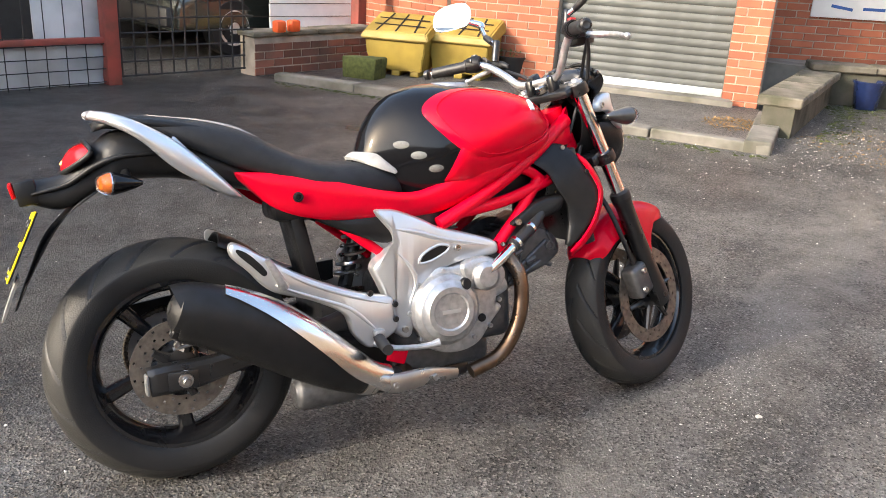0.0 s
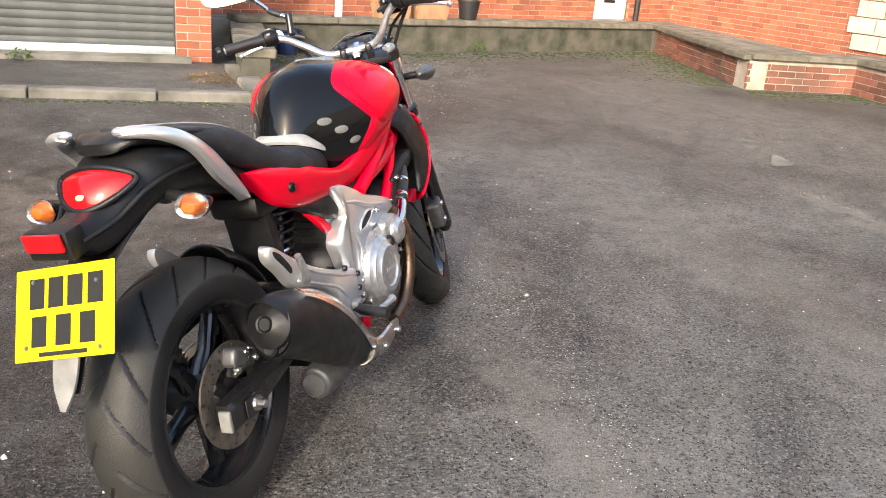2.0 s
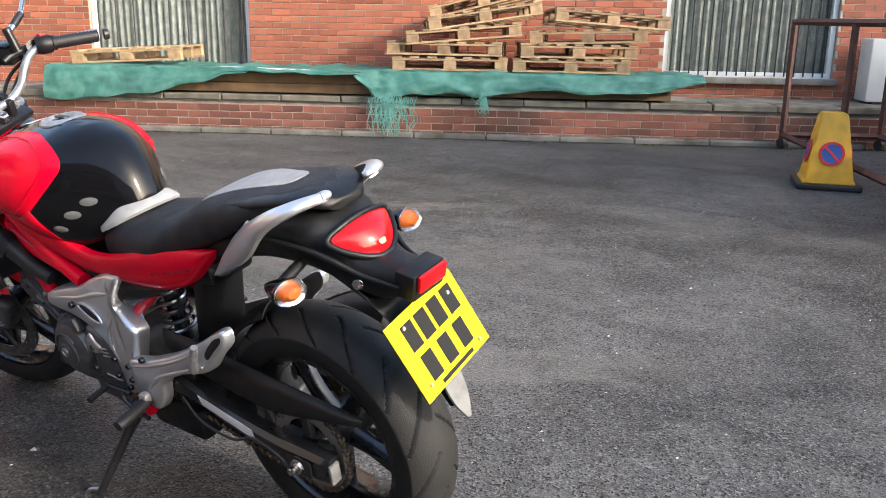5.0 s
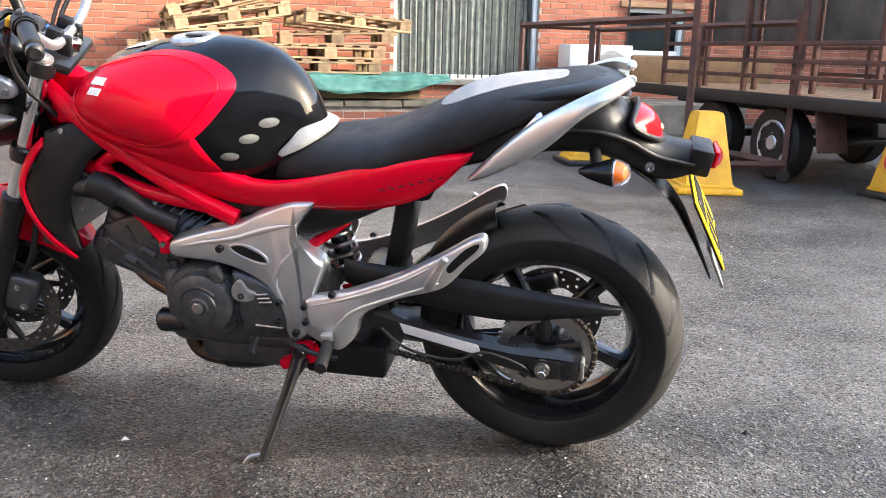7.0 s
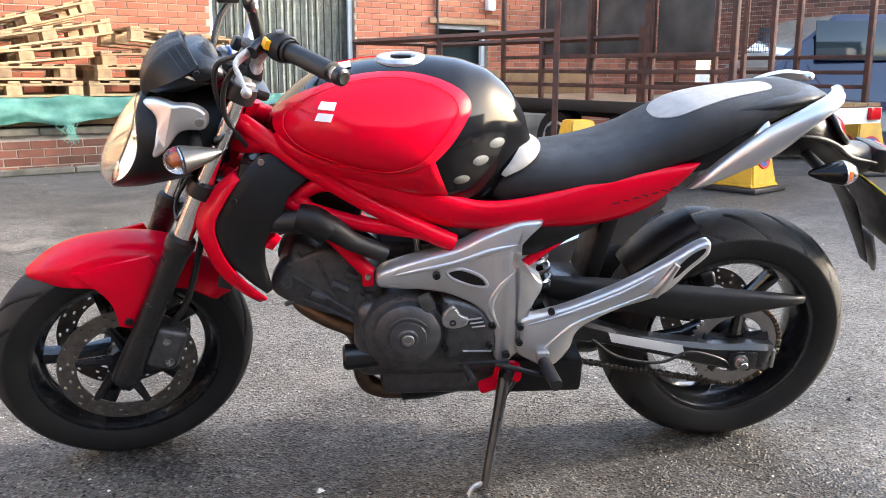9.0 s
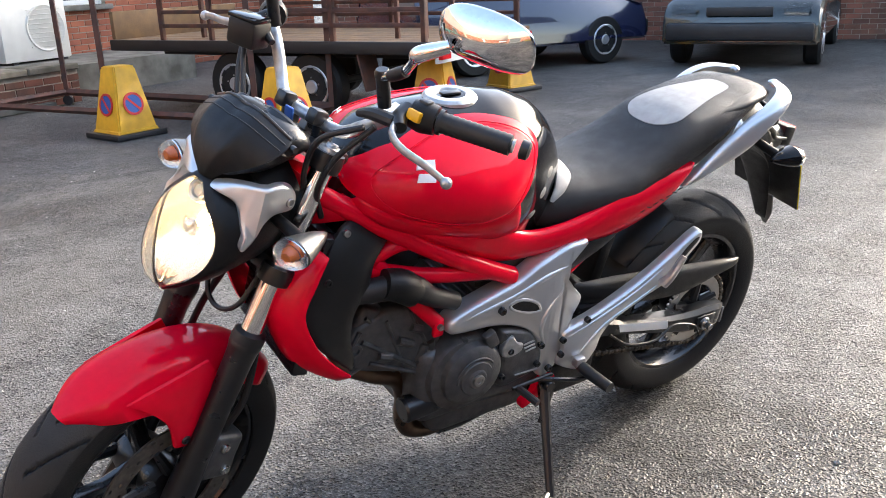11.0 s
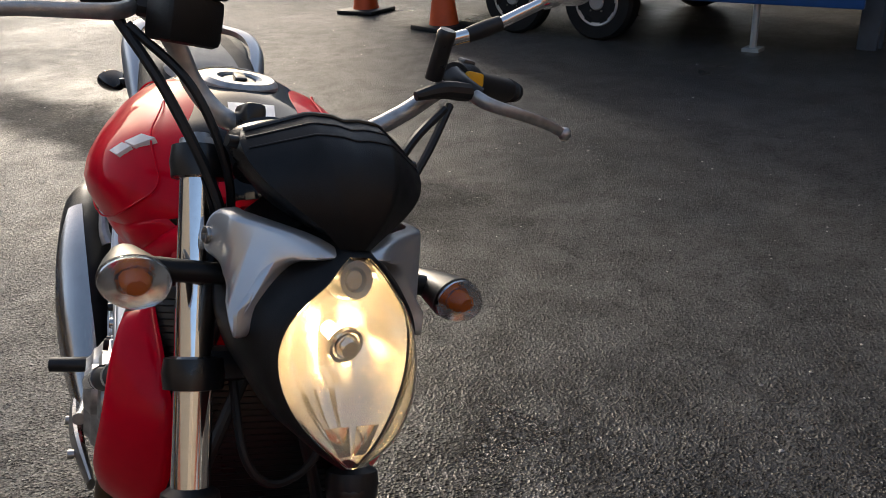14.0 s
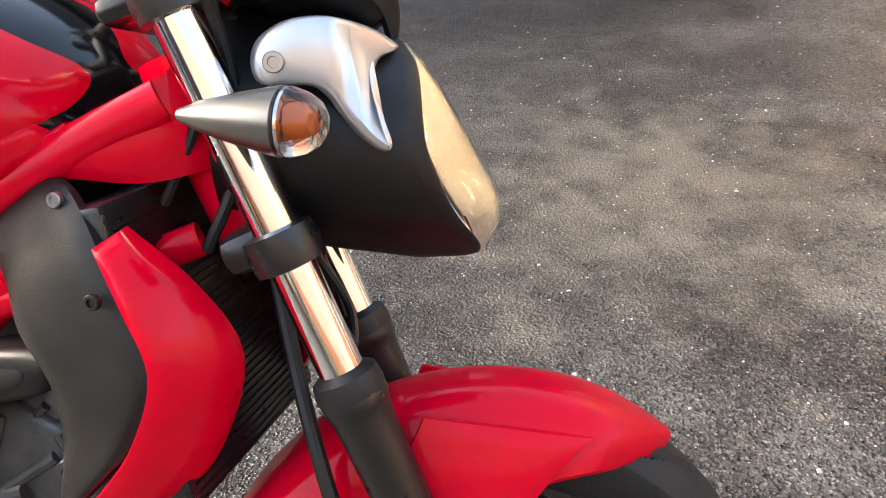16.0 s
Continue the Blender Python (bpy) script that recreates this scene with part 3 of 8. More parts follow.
def coping(name, a, b, z, width, out=0.04, step=0.62, h=0.07):
    m, L = along(a, b)
    root = thing(name, "grey weathered coping stones on the low wall", "coping", m, kind="structure")
    n = max(1, round(L / step))
    for i in range(n):
        w = L / n
        s = box((0, 0, 0), (w - 0.008, width, h), bevel=0.012, segs=1)
        for v in s.verts:
            v.co += Vector((noise.noise(v.co * 9 + Vector((i, 0, 0))), noise.noise(v.co * 8), noise.noise(v.co * 7 + Vector((0, i, 0))))) * 0.008
        o = part("stone", s, M["stone"], root, smooth=0)
        o.location = (w * (i + 0.5), out - width / 2, z + h / 2)
    return root


coping("coping", ter(-7.2, 1.6), ter(4.14, 1.6), 0.34, 0.36)
coping("coping", ter(4.1, 1.56), ter(4.1, 3.0), 0.34, 0.34)
coping("coping", ter(4.1, 3.04), (12.1, 0.2), 0.32, 0.30)
coping("coping", (12.1, 0.2), (6.7, 4.05), 0.32, 0.34)
coping("coping", (3.2, 6.75), (1.72, 6.14), 0.36, 0.28, 0.03, 0.45, 0.05)

pl_m, pl_l = along(ter(-7.2, 1.6), ter(4.1, 1.6))
plinth = thing("plinth", "pale concrete footing along the low brick wall", "plinth", pl_m, kind="structure")
for k in range(12):
    w_ = 9.0 / 12
    part("footing", box((0.4 + w_ * (k + 0.5), 0.055, 0.028), (w_ - 0.006, 0.09, 0.06), pose(0, 0, 0, 0, noise.noise(Vector((k, 2, 0))) * 0.5, 0), 0.012, segs=1), M["concrete"], plinth, smooth=0)

# raised ground behind the low walls
def slab(name, pts, z0, z1, mat, label):
    bm = bmesh.new()
    lo = [bm.verts.new((x, y, z0)) for x, y in pts]
    hi = [bm.verts.new((x, y, z1)) for x, y in pts]
    bm.faces.new(hi)
    bm.faces.new(lo[::-1])
    for i in range(len(pts)):
        j = (i + 1) % len(pts)
        bm.faces.new((lo[i], lo[j], hi[j], hi[i]))
    return tagged(new(name, finish(name, bm, mat, 0)), label, "paving", kind="structure")


t0 = [ter(-9.3, 1.34), ter(-9.3, 0.02), ter(5.18, 0.02), ter(5.18, 1.34)]
slab("terrace", [(p.x, p.y) for p in t0], -0.05, 0.35, M["concrete"], "raised concrete terrace behind the low wall")
slab("terrace_far", [(ter(4.34, 1.34).x, ter(4.34, 1.34).y), (ter(5.18, 1.36).x, ter(5.18, 1.36).y), (14.1, 0.2), (6.0, 5.4), (6.75, 4.25), (12.3, 0.32), (ter(4.34, 2.78).x, ter(4.34, 2.78).y)],
     -0.05, 0.33, M["concrete"], "raised concrete path in front of the door")
# pavement with kerb in front of the garage
def kerb(a, b, z=0.1, w=0.14, step=0.9):
    m, L = along(a, b)
    root = thing("kerb", "worn pale concrete kerb stones", "kerb", m, kind="structure")
    n = max(1, round(L / step))
    for i in range(n):
        s = box((0, 0, 0), (L / n - 0.01, w, z + 0.06), bevel=0.015)
        for v in s.verts:
            v.co += Vector((0, noise.noise(v.co * 6 + Vector((i, 0, 0))), noise.noise(v.co * 5 + Vector((0, i, 0))))) * 0.01
        o = part("kerb_stone", s, M["concrete"], root, smooth=0)
        o.location = (L / n * (i + 0.5), -w / 2, z / 2 - 0.03)


brick_wall("stub_wall", (7.2, 4.12), (5.12, 2.76), 0, 0.24, 0.24, "short mossy stone-coped wall beside the garage pier", mat="mossy_render")
coping("coping", (7.2, 4.12), (5.10, 2.75), 0.24, 0.34, 0.05, 0.55, 0.08)
# unseen wall, added so the ground mirrors brick here instead of bright sky
wall_west = brick_wall("wall_west", (-13.0, -2.6), (-5.4, -13.4), 0, 4.6, 0.3, "tall brick wall added out of view behind the parked vehicles to block low sky", mat="brick_old")


# added beyond the view to cut low sky glare on paint and asphalt
brick_wall("wall_far_west", (-25.0, 24.0), (-25.0, -12.0), 0, 3.6, 0.3, "plain brick wall added out of view at the far side to block low sky", mat="brick_old", detail=0.0)


kerb((4.5, 2.36), (1.86, 5.92), 0.07)
kerb((5.55, 3.25), (4.5, 2.36), 0.09, 0.2)
slab("pavement", [(4.42, 2.52), (5.5, 3.4), (5.72, 3.72), (3.72, 6.08), (3.2, 6.6), (1.9, 6.0)], -0.05, 0.035, M["asphalt"], "dark tarmac pavement in front of the garage")
slab("threshold", [(5.5, 3.8), (5.62, 4.0), (4.5, 5.32), (4.35, 5.16)], 0.0, 0.085, M["concrete"], "concrete threshold below the roller shutter")

# ---- things of the yard ----
def stuff(name, verts, faces, mat, label, category):
    me = bpy.data.meshes.new(name)
    me.from_pydata(verts, [], faces)
    me.materials.append(M[mat])
    return tagged(new(name, me), label, category, kind="stuff")


def world_part(name, bm, mat, parent, label="", smooth=32.0):
    return part(name, bm, M[mat], parent, label, smooth)


# roller shutter
gm, gl = along((5.75, 3.75), (3.75, 6.1))
shut = thing("roller_shutter", "closed grey ribbed roller shutter with a pale bottom rail", "shutter", gm @ pose(0, -0.10, 0), kind="structure")
slat = None
for k in range(28):
    z = 0.17 + 0.075 * k
    bm = sweep([(0.33, 0, z), (1.94, 0, z)], 0.039, 10, flat=0.45)
    if slat is None:
        first = world_part("slat", bm, "shutter", shut)
        slat = first.data
        z_first = z
    else:
        bm.free()
        o = new("slat", slat)
        o.parent = shut
        o.location = (0, 0, z - z_first)
world_part("bottom_rail", box((1.135, 0.012, 0.112), (1.61, 0.05, 0.085), bevel=0.008), "shutter_low", shut, "pale metal bottom rail")

# windows and doors of the workshop
wm, wl = along(ter(-14, 0), ter(5.2, 0))


def window(name, u0, u1, z0, z1, label, bars=0, blind="curtain"):
    root = thing(name, label, "window", wm @ pose((u0 + u1) / 2, -0.10, 0), kind="structure")
    w = (u1 - u0) / 2
    world_part("pane", box((0, -0.03, (z0 + z1) / 2), (2 * w, 0.006, z1 - z0)), "pane", root, smooth=0).visible_shadow = False
    bm = bmesh.new()
    steps = int(2 * w / 0.012)
    fold = [(-w + 2 * w * k / steps, -0.10 + (0.018 * math.sin(k * 0.9) + 0.01 * noise.noise(Vector((k * 0.3, z0, 0))) if blind == "curtain" else 0.0)) for k in range(steps + 1)]
    rings_to_mesh(bm, [[(x, y, z0), (x, y, z1), (x, y - 0.006, z1), (x, y - 0.006, z0)] for x, y in fold])
    world_part("blind", bm, blind, root, smooth=40)
    for x, zc, sx, sz in ((-w + 0.03, (z0 + z1) / 2, 0.06, z1 - z0), (w - 0.03, (z0 + z1) / 2, 0.06, z1 - z0), (0, z1 - 0.03, 2 * w - 0.12, 0.06), (0, z0 + 0.03, 2 * w - 0.12, 0.06)):
        world_part("window_frame", box((x, 0, zc), (sx, 0.07, sz), bevel=0.006), "white_paint", root)
    world_part("window_sill", box((0, 0.09, z0 - 0.035), (2 * w + 0.10, 0.20, 0.065), bevel=0.01), "concrete", root)
    for k in range(bars):
        x = -w + 0.1 + (2 * w - 0.2) * k / (bars - 1)
        world_part("bar", sweep([(x, 0.06, z0 + 0.02), (x, 0.06, z1)], 0.009, 6), "dark_steel", root)
    return root


window("window_1", 13.9, 15.9, 0.55, 2.0, "white framed workshop window with grey vertical blinds", 9)
window("window_2", 7.0, 8.95, 0.58, 2.1, "white framed workshop window behind upright security bars", 17)
window("window_3", 4.78, 5.68, 0.94, 1.56, "small white framed window with dark glass", 0, "glass_dark")
lin = thing("lintel", "orange painted lintel over the small window", "lintel", wm, kind="structure")
world_part("beam", box((5.2, 0.012, 1.60), (1.25, 0.05, 0.075), bevel=0.006), "terracotta", lin)
wbx = thing("wall_box", "small white box on the brick wall", "box", wm @ pose(4.78, 0.05, 1.84))
world_part("casing", box((0, 0, 0), (0.14, 0.09, 0.15), bevel=0.015), "white_paint", wbx)
cdt = thing("conduit", "thin black conduit on the brick wall", "pipe", wm)
world_part("pipe", sweep([(5.70, 0.03, 0.4), (5.70, 0.03, 3.0)], 0.018, 8), "black_tub", cdt)
dm, dl_ = along((14.2, 0.15), (5.95, 5.5))
door = thing("door_1", "white boarded door with a dark letter slot", "door", dm @ pose(1.55, -0.06, 0), kind="structure")
for k in range(7):
    world_part("plank", box((-0.345 + 0.115 * k, 0, 1.3), (0.108, 0.04, 1.92), bevel=0.006, segs=1), "white_paint", door)
for x in (-0.395, 0.395):
    world_part("door_frame", box((x * 1.06, 0.01, 1.3), (0.05, 0.09, 1.98), bevel=0.006), "timber", door)
world_part("letter_slot", box((0.02, 0.026, 0.62), (0.26, 0.012, 0.045), bevel=0.004), "ink", door)
world_part("door_handle", box((-0.27, 0.03, 0.80), (0.03, 0.03, 0.14), bevel=0.008), "steel", door)
pipe_ = thing("drain_pipe", "black plastic drain pipe on the brick wall", "pipe", dm)
world_part("pipe", sweep([(0.98, 0.06, 0.33), (0.98, 0.06, 3.0)], 0.045, 14), "black_tub", pipe_)
pipe2 = thing("downpipe", "leaning black plastic downpipe by the workshop wall", "pipe")
world_part("pipe", sweep([ter(3.95, 0.55, 0.36), ter(4.15, 0.30, 1.0), ter(4.3, 0.12, 2.6)], 0.05, 14), "black_tub", pipe2)
sign = thing("wall_sign", "white rectangular sign board with faint blue print", "sign", dm @ pose(7.45, 0.02, 1.15))
world_part("board", box((0, 0, 0), (1.7, 0.02, 0.75), bevel=0.004), "white_paint", sign)
for k in range(3):
    world_part("blue_bar", box((0.55 - 0.32 * k, 0.0115, -0.27), (0.22, 0.003, 0.03), pose(0, 0, 0, 0, 8 * (k - 1), 0)), "blue_paint", sign, smooth=0)
# pale blockwork in the corner
bm_, bl_ = along(ter(5.2, 0), (14.2, 0.15))
blk = thing("blockwork", "pale concrete block infill beside the brick corner", "wall", bm_, kind="structure")
for r in range(9):
    for c in range(2):
        o = world_part("block", box((0.22 + 0.42 * c + (0.1 if r % 2 else 0), 0.02, 0.46 + 0.225 * r), (0.40, 0.05, 0.212), bevel=0.006, segs=1), "block", blk, smooth=0)

# air conditioner
acu = thing("air_conditioner", "cream outdoor air conditioner with a round grille on the terrace", "air conditioner", wm @ pose(14 - 7.66, 0.34, 0.35) @ Matrix.Scale(1.14, 4))
world_part("casing", box((0, 0, 0.32), (0.80, 0.30, 0.60), bevel=0.02), "ac", acu)
world_part("fan_ring", lathe([(0.20, 0.0), (0.225, 0.012), (0.235, 0.0)], (-0.12, 0.152, 0.33), (0, 1, 0), 32), "ac", acu)
for k in range(9):
    world_part("grille_bar", sweep([(-0.12 - 0.2, 0.158, 0.33 + 0.045 * (k - 4)), (-0.12 + 0.2, 0.158, 0.33 + 0.045 * (k - 4))], 0.004, 6), "ac", acu)
for x in (-0.3, 0.3):
    world_part("foot", box((x, 0, 0.012), (0.06, 0.32, 0.024)), "black_tub", acu)

# timber, boards and tarpaulin on the retaining wall
tm = Matrix(((E1.x, N1.x, 0, O.x), (E1.y, N1.y, 0, O.y), (0, 0, 1, 0), (0, 0, 0, 1)))
beam = thing("timber_stack", "stack of long stained timber beams on the low wall", "timber", tm)
for k, (n_, z, u0, u1) in enumerate(((1.48, 0.475, -4.9, 1.1), (1.46, 0.575, -4.7, 0.9), (1.22, 0.475, -4.8, 1.2), (1.2, 0.575, -5.0, 1.0), (0.95, 0.475, -4.7, 1.1), (0.95, 0.575, -4.9, 1.0))):
    world_part("beam", box(((u0 + u1) / 2, n_, z), (u1 - u0, 0.21, 0.096), bevel=0.008), "timber", beam)
world_part("white_board", box((-1.05, 1.60, 0.655), (1.55, 0.06, 0.035), pose(0, 0, 0, 0, -1.2, 0), 0.006), "white_paint", beam, "white plastic trim board")


def tarpaulin(u0, u1, low, label):
    root = thing("tarpaulin", label, "tarpaulin", tm)
    bm = bmesh.new()
    nu, nv = 110, 26
    rows = []
    for i in range(nu):
        u = u0 + (u1 - u0) * i / (nu - 1)
        hang = low(u) + 0.035 * noise.noise(Vector((u * 3.1, 0.3, 0)))
        row = []
        for j in range(nv):
            f = j / (nv - 1)
            if f < 0.55:
                n_, z = 0.75 + (1.66 - 0.75) * f / 0.55, 0.665
            else:
                g = (f - 0.55) / 0.45
                n_, z = 1.66 + 0.07 * math.sin(g * 1.6), 0.665 - (0.665 - hang) * g
            w = Vector((u * 2.3, f * 3.0, 1.7))
            fold = noise.noise(w) * 0.05 + noise.noise(w * 3.1) * 0.024 + noise.noise(w * 8) * 0.008
            row.append(bm.verts.new((u + 0.03 * noise.noise(w * 1.7), n_ + fold * (0.9 if f > 0.5 else 0.2), z + abs(fold) * (0.9 if f < 0.6 else 0.15))))
        rows.append(row)
    for a, b in zip(rows, rows[1:]):
        for j in range(nv - 1):
            bm.faces.new((a[j], a[j + 1], b[j + 1], b[j]))
    bmesh.ops.solidify(bm, geom=bm.faces[:], thickness=0.004)
    world_part("sheet", bm, "tarp", root, smooth=70)
    return root


def hang_long(u):
    return float(np.interp(u, [-0.6, -0.35, 0.2, 0.9, 1.6], [0.62, 0.60, 0.46, 0.36, 0.32]))


def hang_near(u):
    return float(np.interp(u, [-5.2, -4.8, -4.2, -3.5, -3.0, -2.3, -1.95, -1.7], [0.62, 0.52, 0.49, 0.51, 0.44, 0.46, 0.38, 0.60]))


tarpaulin(-1.75, 1.62, lambda u: hang_long(u) if u > -0.6 else 0.635, "crumpled green tarpaulin over timber on the low wall")
tarpaulin(-5.2, -1.7, hang_near, "torn green tarpaulin hanging over the low wall")
rng = random.Random(3)
verts, faces = [], []
for cu, cn, cz, count, ln in ((-2.05, 0.20, 0.42, 90, 0.42), (-3.02, 0.05, 0.46, 22, 0.2)):
    for k in range(count):
        u, z = cu + rng.gauss(0, cn * 0.6), cz + rng.uniform(-0.03, 0.03)
        n_ = 1.73 + rng.uniform(0, 0.05)
        L_ = ln * rng.uniform(0.4, 1.0)
        b0 = len(verts)
        for s_ in range(5):
            f = s_ / 4
            du = 0.02 * math.sin(f * 5 + k) + 0.03 * f * rng.uniform(-1, 1)
            for q_ in (-0.003, 0.003):
                verts.append(tuple(tm @ Vector((u + du + q_, n_ + 0.02 * f, max(0.03, z - L_ * f)))))
        faces += [(b0 + 2 * s_, b0 + 2 * s_ + 1, b0 + 2 * s_ + 3, b0 + 2 * s_ + 2) for s_ in range(4)]
stuff("tarpaulin_fringe", verts, faces, "tarp", "frayed green threads hanging from the torn tarpaulin", "threads")


# pallets
def pallet():
    root = thing("pallet", "weathered wooden pallet stacked on the terrace", "pallet", group="stacked pallets")
    for k in range(7):
        world_part("board", box((-0.55 + 0.1833 * k, 0, 0.133), (0.098, 0.80, 0.020), bevel=0.002, segs=1), "wood", root, smooth=0)
    for y in (-0.35, 0, 0.35):
        world_part("runner", box((0, y, 0.112), (1.2, 0.095, 0.020), bevel=0.002, segs=1), "wood", root, smooth=0)
        for x in (-0.53, 0, 0.53):
            world_part("block", box((x, y, 0.061), (0.13, 0.095, 0.078), bevel=0.002, segs=1), "wood", root, smooth=0)
        world_part("bottom_board", box((0, y, 0.011), (1.2, 0.095, 0.020), bevel=0.002, segs=1), "wood", root, smooth=0)
    return root


pal = pallet()
poses = [(-2.62, 1.05, 0.675, 0, 0, 4), (-2.60, 1.02, 0.822, 1, 0, -3), (-2.75, 1.0, 0.969, 2, 5, 6), (-2.95, 0.95, 1.14, 4, 9, 10),
         (-3.92, 1.05, 0.675, 0, 0, -4), (-3.95, 1.0, 0.822, 0, 0, 3), (-4.1, 0.95, 0.969, 0, 2, -6), (-4.25, 0.9, 1.13, 3, -4, 8), (-2.95, 0.5, 1.30, 5, 14, 5)]
for k, (u, n_, z, rx, ry, rz) in enumerate(poses):
    m_ = tm @ pose(u, n_, z, rx, ry, rz)
    if k == 0:
        pal.matrix_world = m_
    else:
        copy_thing(pal, m_)
copy_thing(pal, tm @ pose(0.85, 1.0, 0.70, 0, 3, 2))

# yellow grit bins
def grit_bin(x, y, rz, label):
    root = thing("grit_bin", label, "grit bin", pose(x, y, 0.035, 0, 0, rz) @ Matrix.Scale(0.86, 4), group="yellow grit bins")
    bm = bmesh.new()
    rings = [[(-0.36 * a, -0.26 * b, z), (0.36 * a, -0.26 * b, z), (0.36 * a, 0.26 * b, z + dz), (-0.36 * a, 0.26 * b, z + dz)] for a, b, z, dz in ((0.86, 0.84, 0.06, 0), (0.92, 0.92, 0.22, 0), (0.95, 0.95, 0.24, 0), (1.0, 1.0, 0.40, 0.10))]
    rings_to_mesh(bm, rings)
    bmesh.ops.bevel(bm, geom=bm.edges[:], offset=0.012, segments=2, affect='EDGES')
    world_part("body", bm, "bin_yellow", root)
    for dx in (-0.22, 0, 0.22):
        world_part("skid", box((dx, 0, 0.032), (0.10, 0.42, 0.062), bevel=0.01), "bin_yellow", root)
    bm = bmesh.new()
    rings = [[(-0.40 * a, -0.31 * a, z), (0.40 * a, -0.31 * a, z), (0.40 * a, 0.30 * a, z + dz), (-0.40 * a, 0.30 * a, z + dz)] for a, z, dz in ((1.0, 0.40, 0.11), (1.0, 0.44, 0.13), (0.90, 0.49, 0.17))]
    rings_to_mesh(bm, rings)
    bmesh.ops.bevel(bm, geom=bm.edges[:], offset=0.014, segments=2, affect='EDGES')
    lid = world_part("lid", bm, "bin_yellow", root)
    for k in range(3):
        world_part("tape", box((-0.2 + 0.2 * k, -0.02, 0.574), (0.022, 0.50, 0.004), pose(0, 0, 0, 17.5, 0, 6 * (k - 1))), "ink", lid, smooth=0)
    for k in range(2):
        world_part("tape", box((0, -0.10 + 0.17 * k, 0.554 + 0.053 * k), (0.62, 0.022, 0.004), pose(0, 0, 0, 17.5, 0, -4)), "ink", lid, smooth=0)


grit_bin(3.18, 5.98, -42, "faded yellow grit bin with black tape on its lid")
grit_bin(3.75, 5.72, -46, "faded yellow grit bin beside another bin")
tr = thing("stone_trough", "mossy dark stone block by the grit bins", "stone block", pose(2.72, 5.80, 0.03, 0, 0, -50))
bm = box((0, 0, 0.10), (0.36, 0.24, 0.20), bevel=0.02)
for v in bm.verts:
    v.co += Vector((noise.noise(v.co * 7), noise.noise(v.co * 8 + Vector((3, 0, 0))), noise.noise(v.co * 6))) * 0.02
world_part("block", bm, "moss", tr)


def leaf_tuft(name, x, y, z, r, n, mat, label, category, flat=False):
    rg = random.Random(int(x * 100 + y * 10))
    verts, faces = [], []
    for k in range(n):
        a, q = rg.uniform(0, 6.28), r * math.sqrt(rg.random())
        h = rg.uniform(0.0, 0.03) if flat else rg.uniform(0.02, r * 1.1)
        c = Vector((x + q * math.cos(a), y + q * math.sin(a), z + h * (1 - q / r * 0.7)))
        d = Vector((rg.gauss(0, 1), rg.gauss(0, 1), rg.gauss(0, 0.3 if flat else 0.8))).normalized()
        s_ = d.cross(Vector((0, 0, 1))).normalized()
        L_, w_ = rg.uniform(0.02, 0.05), rg.uniform(0.006, 0.014)
        b0 = len(verts)
        verts += [tuple(c), tuple(c + d * L_ * 0.5 + s_ * w_), tuple(c + d * L_), tuple(c + d * L_ * 0.5 - s_ * w_)]
        faces.append((b0, b0 + 1, b0 + 2, b0 + 3))
    return stuff(name, verts, faces, mat, label, category)


leaf_tuft("leaf_litter", 4.95, 3.15, 0.04, 0.28, 400, "straw", "heap of dead brown leaves by the garage pier", "leaves", True)
leaf_tuft("leaf_litter", 5.6, 2.2, 0.003, 0.7, 260, "straw", "scattered dead leaves on the asphalt", "leaves", True)
leaf_tuft("weed", 9.3, 2.15, 0.0, 0.16, 160, "leafy", "small green weed at the foot of the low wall", "weed")
leaf_tuft("weed", 4.55, 4.9, 0.03, 0.12, 120, "leafy", "small green weed beside the pavement", "weed")
leaf_tuft("weed", 9.35, -1.5, 0.0, 0.35, 300, "straw", "dead leaves gathered in the corner of the low wall", "leaves", True)
# moss line at the foot of the retaining wall
rng = random.Random(11)
verts, faces = [], []
for k in range(900):
    u = rng.uniform(-7.0, 4.0)
    n_ = 1.62 + abs(rng.gauss(0, 0.05))
    c = tm @ Vector((u, n_, 0.002))
    r_ = rng.uniform(0.008, 0.025)
    b0 = len(verts)
    for a in range(5):
        t = a * 1.2566
        verts.append((c.x + r_ * math.cos(t), c.y + r_ * math.sin(t), 0.002))
    verts.append((c.x, c.y, 0.002 + r_ * 0.4))
    faces += [(b0 + a, b0 + (a + 1) % 5, b0 + 5) for a in range(5)]
